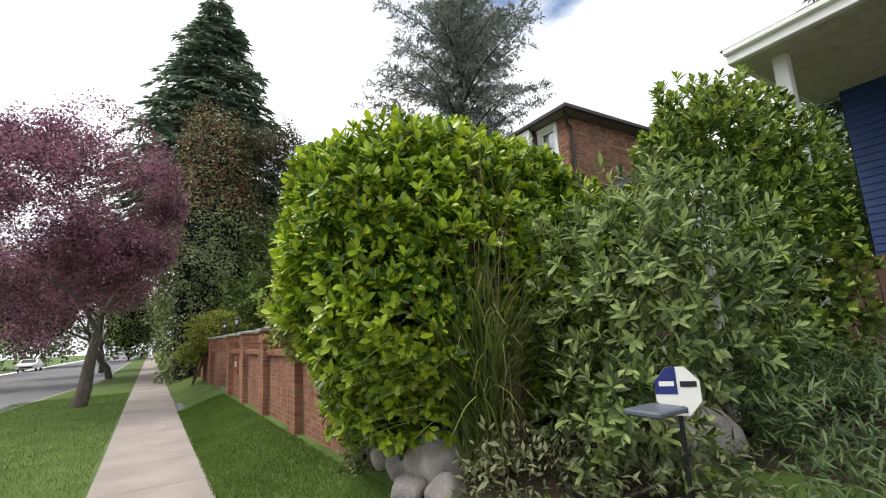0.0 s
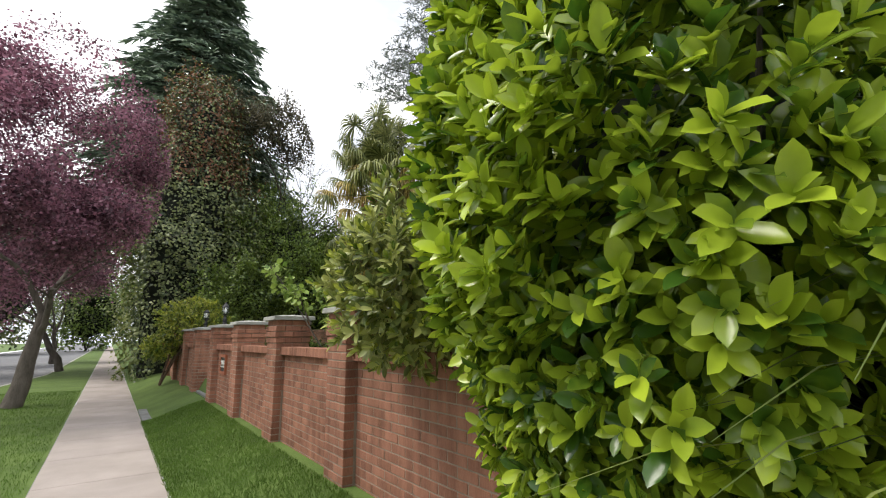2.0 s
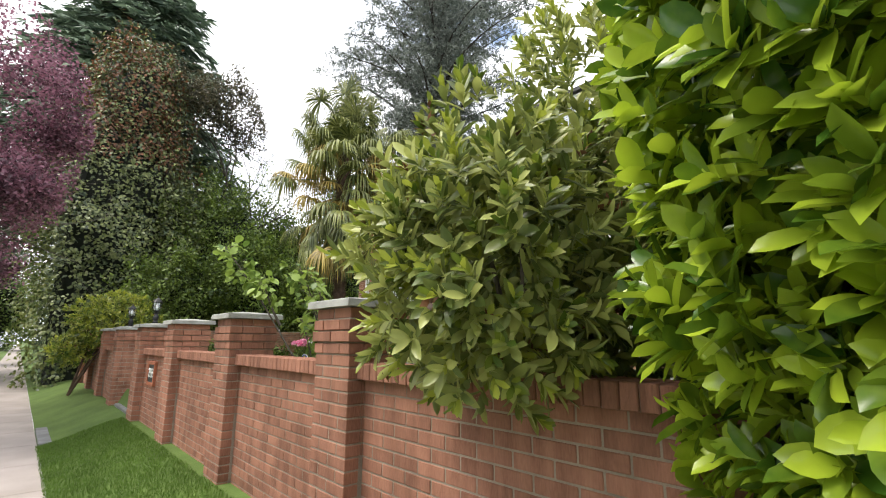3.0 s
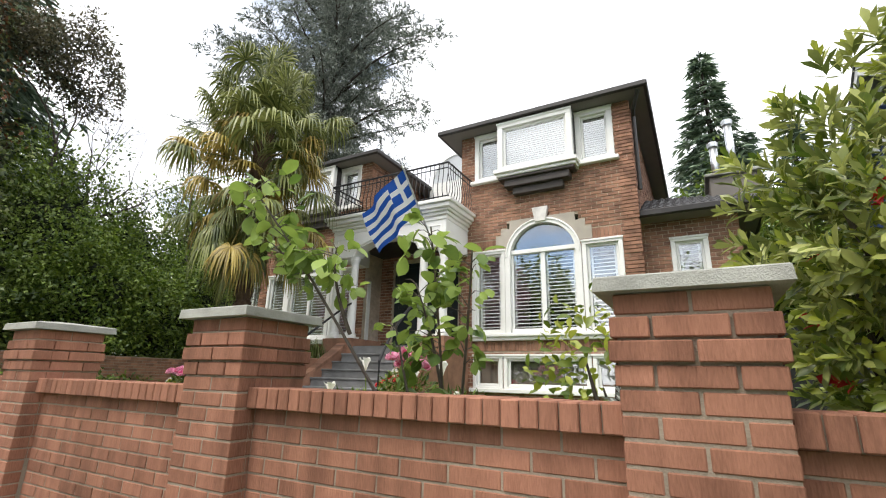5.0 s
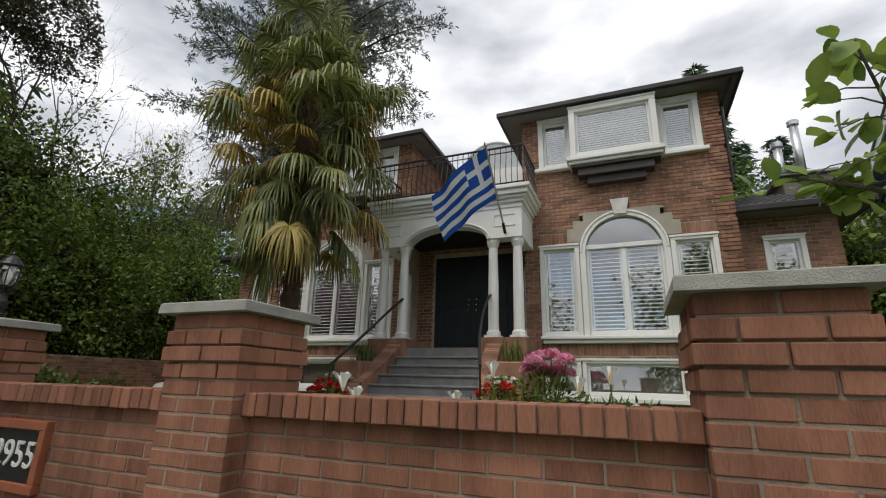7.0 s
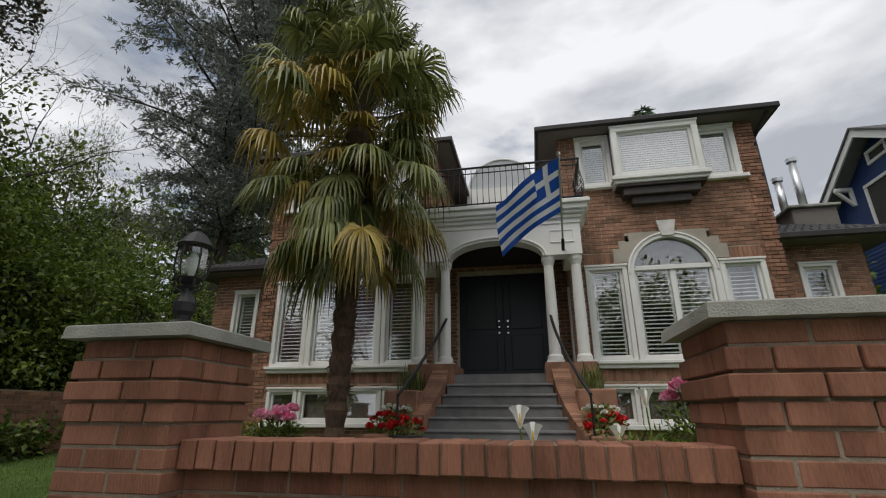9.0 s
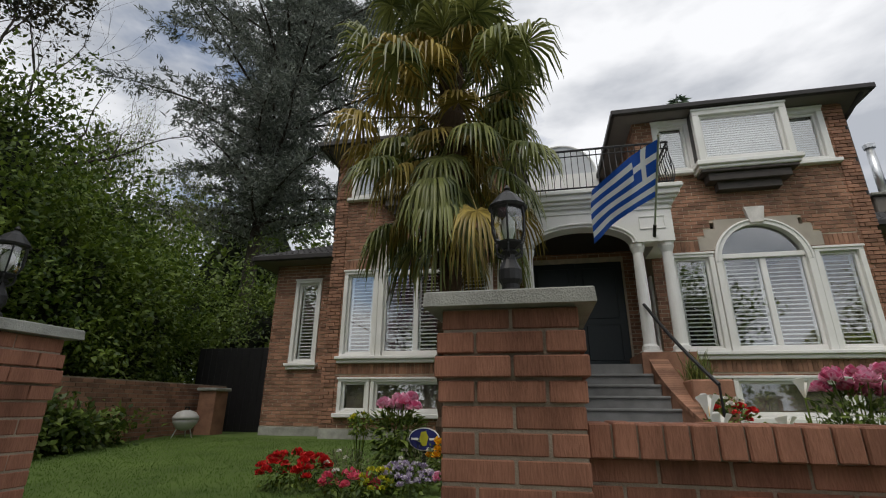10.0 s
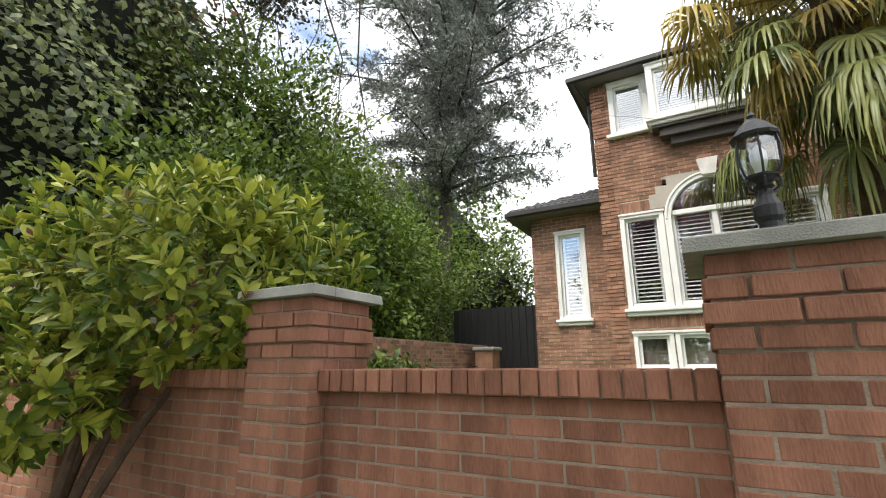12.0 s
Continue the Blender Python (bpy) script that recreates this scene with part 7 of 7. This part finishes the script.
# ---- bank in front of the blue house ----
def boulder(x, y, z, rx, ry, rz, seed):
    b = bmesh.new()
    bmesh.ops.create_icosphere(b, subdivisions=3, radius=1.0)
    for v in b.verts:
        q = v.co * 0.9 + Vector((seed, seed * 0.7, 0))
        v.co *= 1 + 0.36 * noise.noise(q * 1.5) + 0.1 * noise.noise(q * 4) + 0.03 * noise.noise(q * 11)
        v.co = Vector((x + v.co.x * rx, y + v.co.y * ry, z + v.co.z * rz))
    me = bpy.data.meshes.new("boulder")
    b.to_mesh(me)
    b.free()
    me.materials.append(M_BOULDER)
    me.polygons.foreach_set("use_smooth", [True] * len(me.polygons))
    return tagged(new("boulder", me), "rounded pale grey granite boulder on the bank", "rock", "boulders on the bank")


M_BOULDER = mat("granite", (0.33, 0.29, 0.27), 0.9, 0.35, 5, 60, 0.6, tint=(0.42, 0.39, 0.37), stain=0.25)
for i, (x, y, rx, ry, rz) in enumerate(((1.95, 4.15, 0.2, 0.22, 0.2), (1.98, 3.75, 0.22, 0.2, 0.17), (1.9, 3.35, 0.17, 0.19, 0.16), (2.0, 2.98, 0.26, 0.24, 0.22), (2.3, 3.2, 0.2, 0.2, 0.24), (2.45, 2.75, 0.2, 0.17, 0.2), (1.75, 3.0, 0.14, 0.15, 0.12), (3.05, 1.42, 0.26, 0.22, 0.24), (1.85, 2.65, 0.15, 0.14, 0.12))):
    y += 0.1 if y > 2 else 0.0
    x += 0.12 if y > 2 else 0.0
    boulder(x, y, ground_z(x, y) + rz * 0.55, rx, ry, rz, i * 3.1)
mulch = Mesh()
mys = [-5 + 0.5 * i for i in range(19)]
mxs = [1.35 + 0.35 * i for i in range(16)]
mulch.v = [(x + 0.15 * math.sin(y * 2), y, ground_z(x, y) + 0.008) for y in mys for x in mxs]
mulch.f = [(j * 16 + i, j * 16 + i + 1, j * 16 + 17 + i, j * 16 + 16 + i) for j in range(18) for i in range(15)]
solid("planted_bank", mulch, M_EARTH, "dark soil bank before the blue house", "soil", "structure")

alarm = thing("yard_sign", "white octagonal yard sign with blue bars and a small solar lamp", "sign")
ax, ay, az0 = 2.4, 1.1, 1.27
face_d = look((ax, ay, az0), (0.0, -0.5, 1.35))
octo = [(0.15 * math.cos(math.pi / 8 + k * math.pi / 4) / 0.924, 0.15 * math.sin(math.pi / 8 + k * math.pi / 4) / 0.924) for k in range(8)]


def plate_of(points, depth0, depth1, material, name):
    n = len(points)
    m = Mesh()
    m.add([(-x * 0.7, y * 0.8, depth0) for x, y in points] + [(-x * 0.7, y * 0.8, depth1) for x, y in points], [tuple(range(n)), tuple(range(2 * n - 1, n - 1, -1))] + [(i, n + i, n + (i + 1) % n, (i + 1) % n) for i in range(n)])
    ob = part(name, m, material, alarm)
    ob.matrix_basis = face_d
    return ob


plate_of(octo, 0.004, -0.004, M_WHITE, "octagon")
M_NAVY = mat("navy print", (0.02, 0.03, 0.16), 0.4)
plate_of([(0.0, 0.15), (-0.062, 0.15), (-0.15, 0.062), (-0.15, -0.02), (0.0, -0.02)], -0.006, -0.0045, M_NAVY, "blue_field")
plate_of([(-0.12, 0.06), (-0.12, 0.03), (-0.02, 0.03), (-0.02, 0.06)], -0.009, -0.0065, M_WHITE, "text_bar")
plate_of([(0.02, 0.06), (0.02, 0.025), (0.13, 0.025), (0.13, 0.06)], -0.007, -0.0045, M_BLACK, "text_bar")
plate_of([(-0.05, -0.1), (-0.05, -0.135), (0.05, -0.135), (0.05, -0.1)], -0.007, -0.0045, M_NAVY, "text_bar")
part("post", Mesh().tube([(ax + 0.02, ay + 0.02, 0.35), (ax + 0.01, ay + 0.01, az0)], 0.013, 6), M_BLACK, alarm)
part("solar_lamp", Mesh().soft_box(ax - 0.3, ax - 0.06, ay - 0.08, ay + 0.12, az0 - 0.09, az0 - 0.06, 0.008), mat("dark solar panel", (0.10, 0.11, 0.14), 0.4), alarm, "grey solar panel")

lamp = thing("lamp_post", "white lamp post with a glass lantern among the shrubs", "lamp post")
part("post", Mesh().lathe(4.15, 1.75, ((0.05, 0.7), (0.04, 1.2), (0.035, 2.3), (0.05, 2.35)), 12), M_WHITE, lamp)
part("lantern", Mesh().lathe(4.15, 1.75, ((0.06, 2.35), (0.1, 2.45), (0.11, 2.6), (0.05, 2.7)), 12), M_LAMPGLASS, lamp)
part("lantern_cap", Mesh().lathe(4.15, 1.75, ((0.12, 2.68), (0.06, 2.78), (0.01, 2.82)), 12), M_WHITE, lamp)

# ---- parked car ----
car = thing("parked_car", "white sedan parked along the street", "car")
cx, cy, cz = -12.0, 74.0, -0.13
prof = [(-2.2, 0.35), (-2.25, 0.7), (-2.1, 0.9), (-1.2, 0.98), (-0.6, 1.4), (0.7, 1.43), (1.5, 1.02), (2.15, 0.95), (2.25, 0.6), (2.2, 0.32)]
body = Mesh()
body.prism(prof, -0.88, 0.88)
body.v = [(cx + x * (0.8 if z > 1.2 else 1.0), cy + y, cz + z) for x, y, z in body.v]
part("body", body, mat("white car paint", (0.75, 0.75, 0.75), 0.25), car)
part("windscreen", Mesh().add([(cx - 0.72, cy - 1.18, cz + 1.0), (cx + 0.72, cy - 1.18, cz + 1.0), (cx + 0.6, cy - 0.66, cz + 1.37), (cx - 0.6, cy - 0.66, cz + 1.37)], [(0, 1, 2, 3)]), M_BLACK, car)
part("grille", Mesh().soft_box(cx - 0.6, cx + 0.6, cy - 2.29, cy - 2.2, cz + 0.42, cz + 0.6, 0.02), M_BLACK, car)
for x in (-0.8, 0.8):
    part("headlight", Mesh().soft_box(cx + x - 0.2, cx + x + 0.08, cy - 2.27, cy - 2.1, cz + 0.68, cz + 0.82, 0.02), M_STEEL, car)
    for y in (-1.35, 1.4):
        w_ = part("wheel", Mesh().tube([(cx + x - 0.08, cy + y, cz + 0.32), (cx + x + 0.1, cy + y, cz + 0.32)], 0.32, 16), M_BLACK, car)
        part("rim", Mesh().tube([(cx + x - 0.1, cy + y, cz + 0.32), (cx + x + 0.12, cy + y, cz + 0.32)], 0.2, 12), M_STEEL, w_)

# ---- grass blades near the pavement ----
def turf(name, label, n, x0, x1, y0, y1, h):
    x, y = RNG.uniform(x0, x1, n), RNG.uniform(y0, y1, n)
    z = np.array([ground_z(a, b) for a, b in zip(x, y)])
    P = np.stack([x, y, z + (0.025 * np.sin(np.pi * (x - x0) / (x1 - x0)) if x1 < 0 else 0)], 1)
    D = np.stack([RNG.normal(0, 0.35, n), RNG.normal(0, 0.35, n), np.ones(n)], 1)
    me = leaf_mesh(name, P, D, RNG.normal(0, 1, (n, 3)), h * RNG.uniform(0.6, 1.3, n), 0.006, M_GRASS, False, 0.3, 0.1)
    tagged(new(name, me), label, "grass", kind="stuff")


turf("lawn_grass", "short green grass between pavement and wall", 60000, 0.75, 1.84, 2.6, 13.9, 0.04)
turf("verge_grass", "short green grass of the verge", 60000, -3.9, -0.5, 3.5, 22.0, 0.045)
turf("front_lawn_grass", "short green grass of the front lawn", 30000, 2.3, 9.0, 15.5, 20.6, 0.028)

# ---- the bricks of the street wall and its piers ----
for mesh_data, owner, bx, by, bz in bricks:
    b = new("brick", mesh_data)
    b.parent = owner
    b.location = (bx, by, bz)
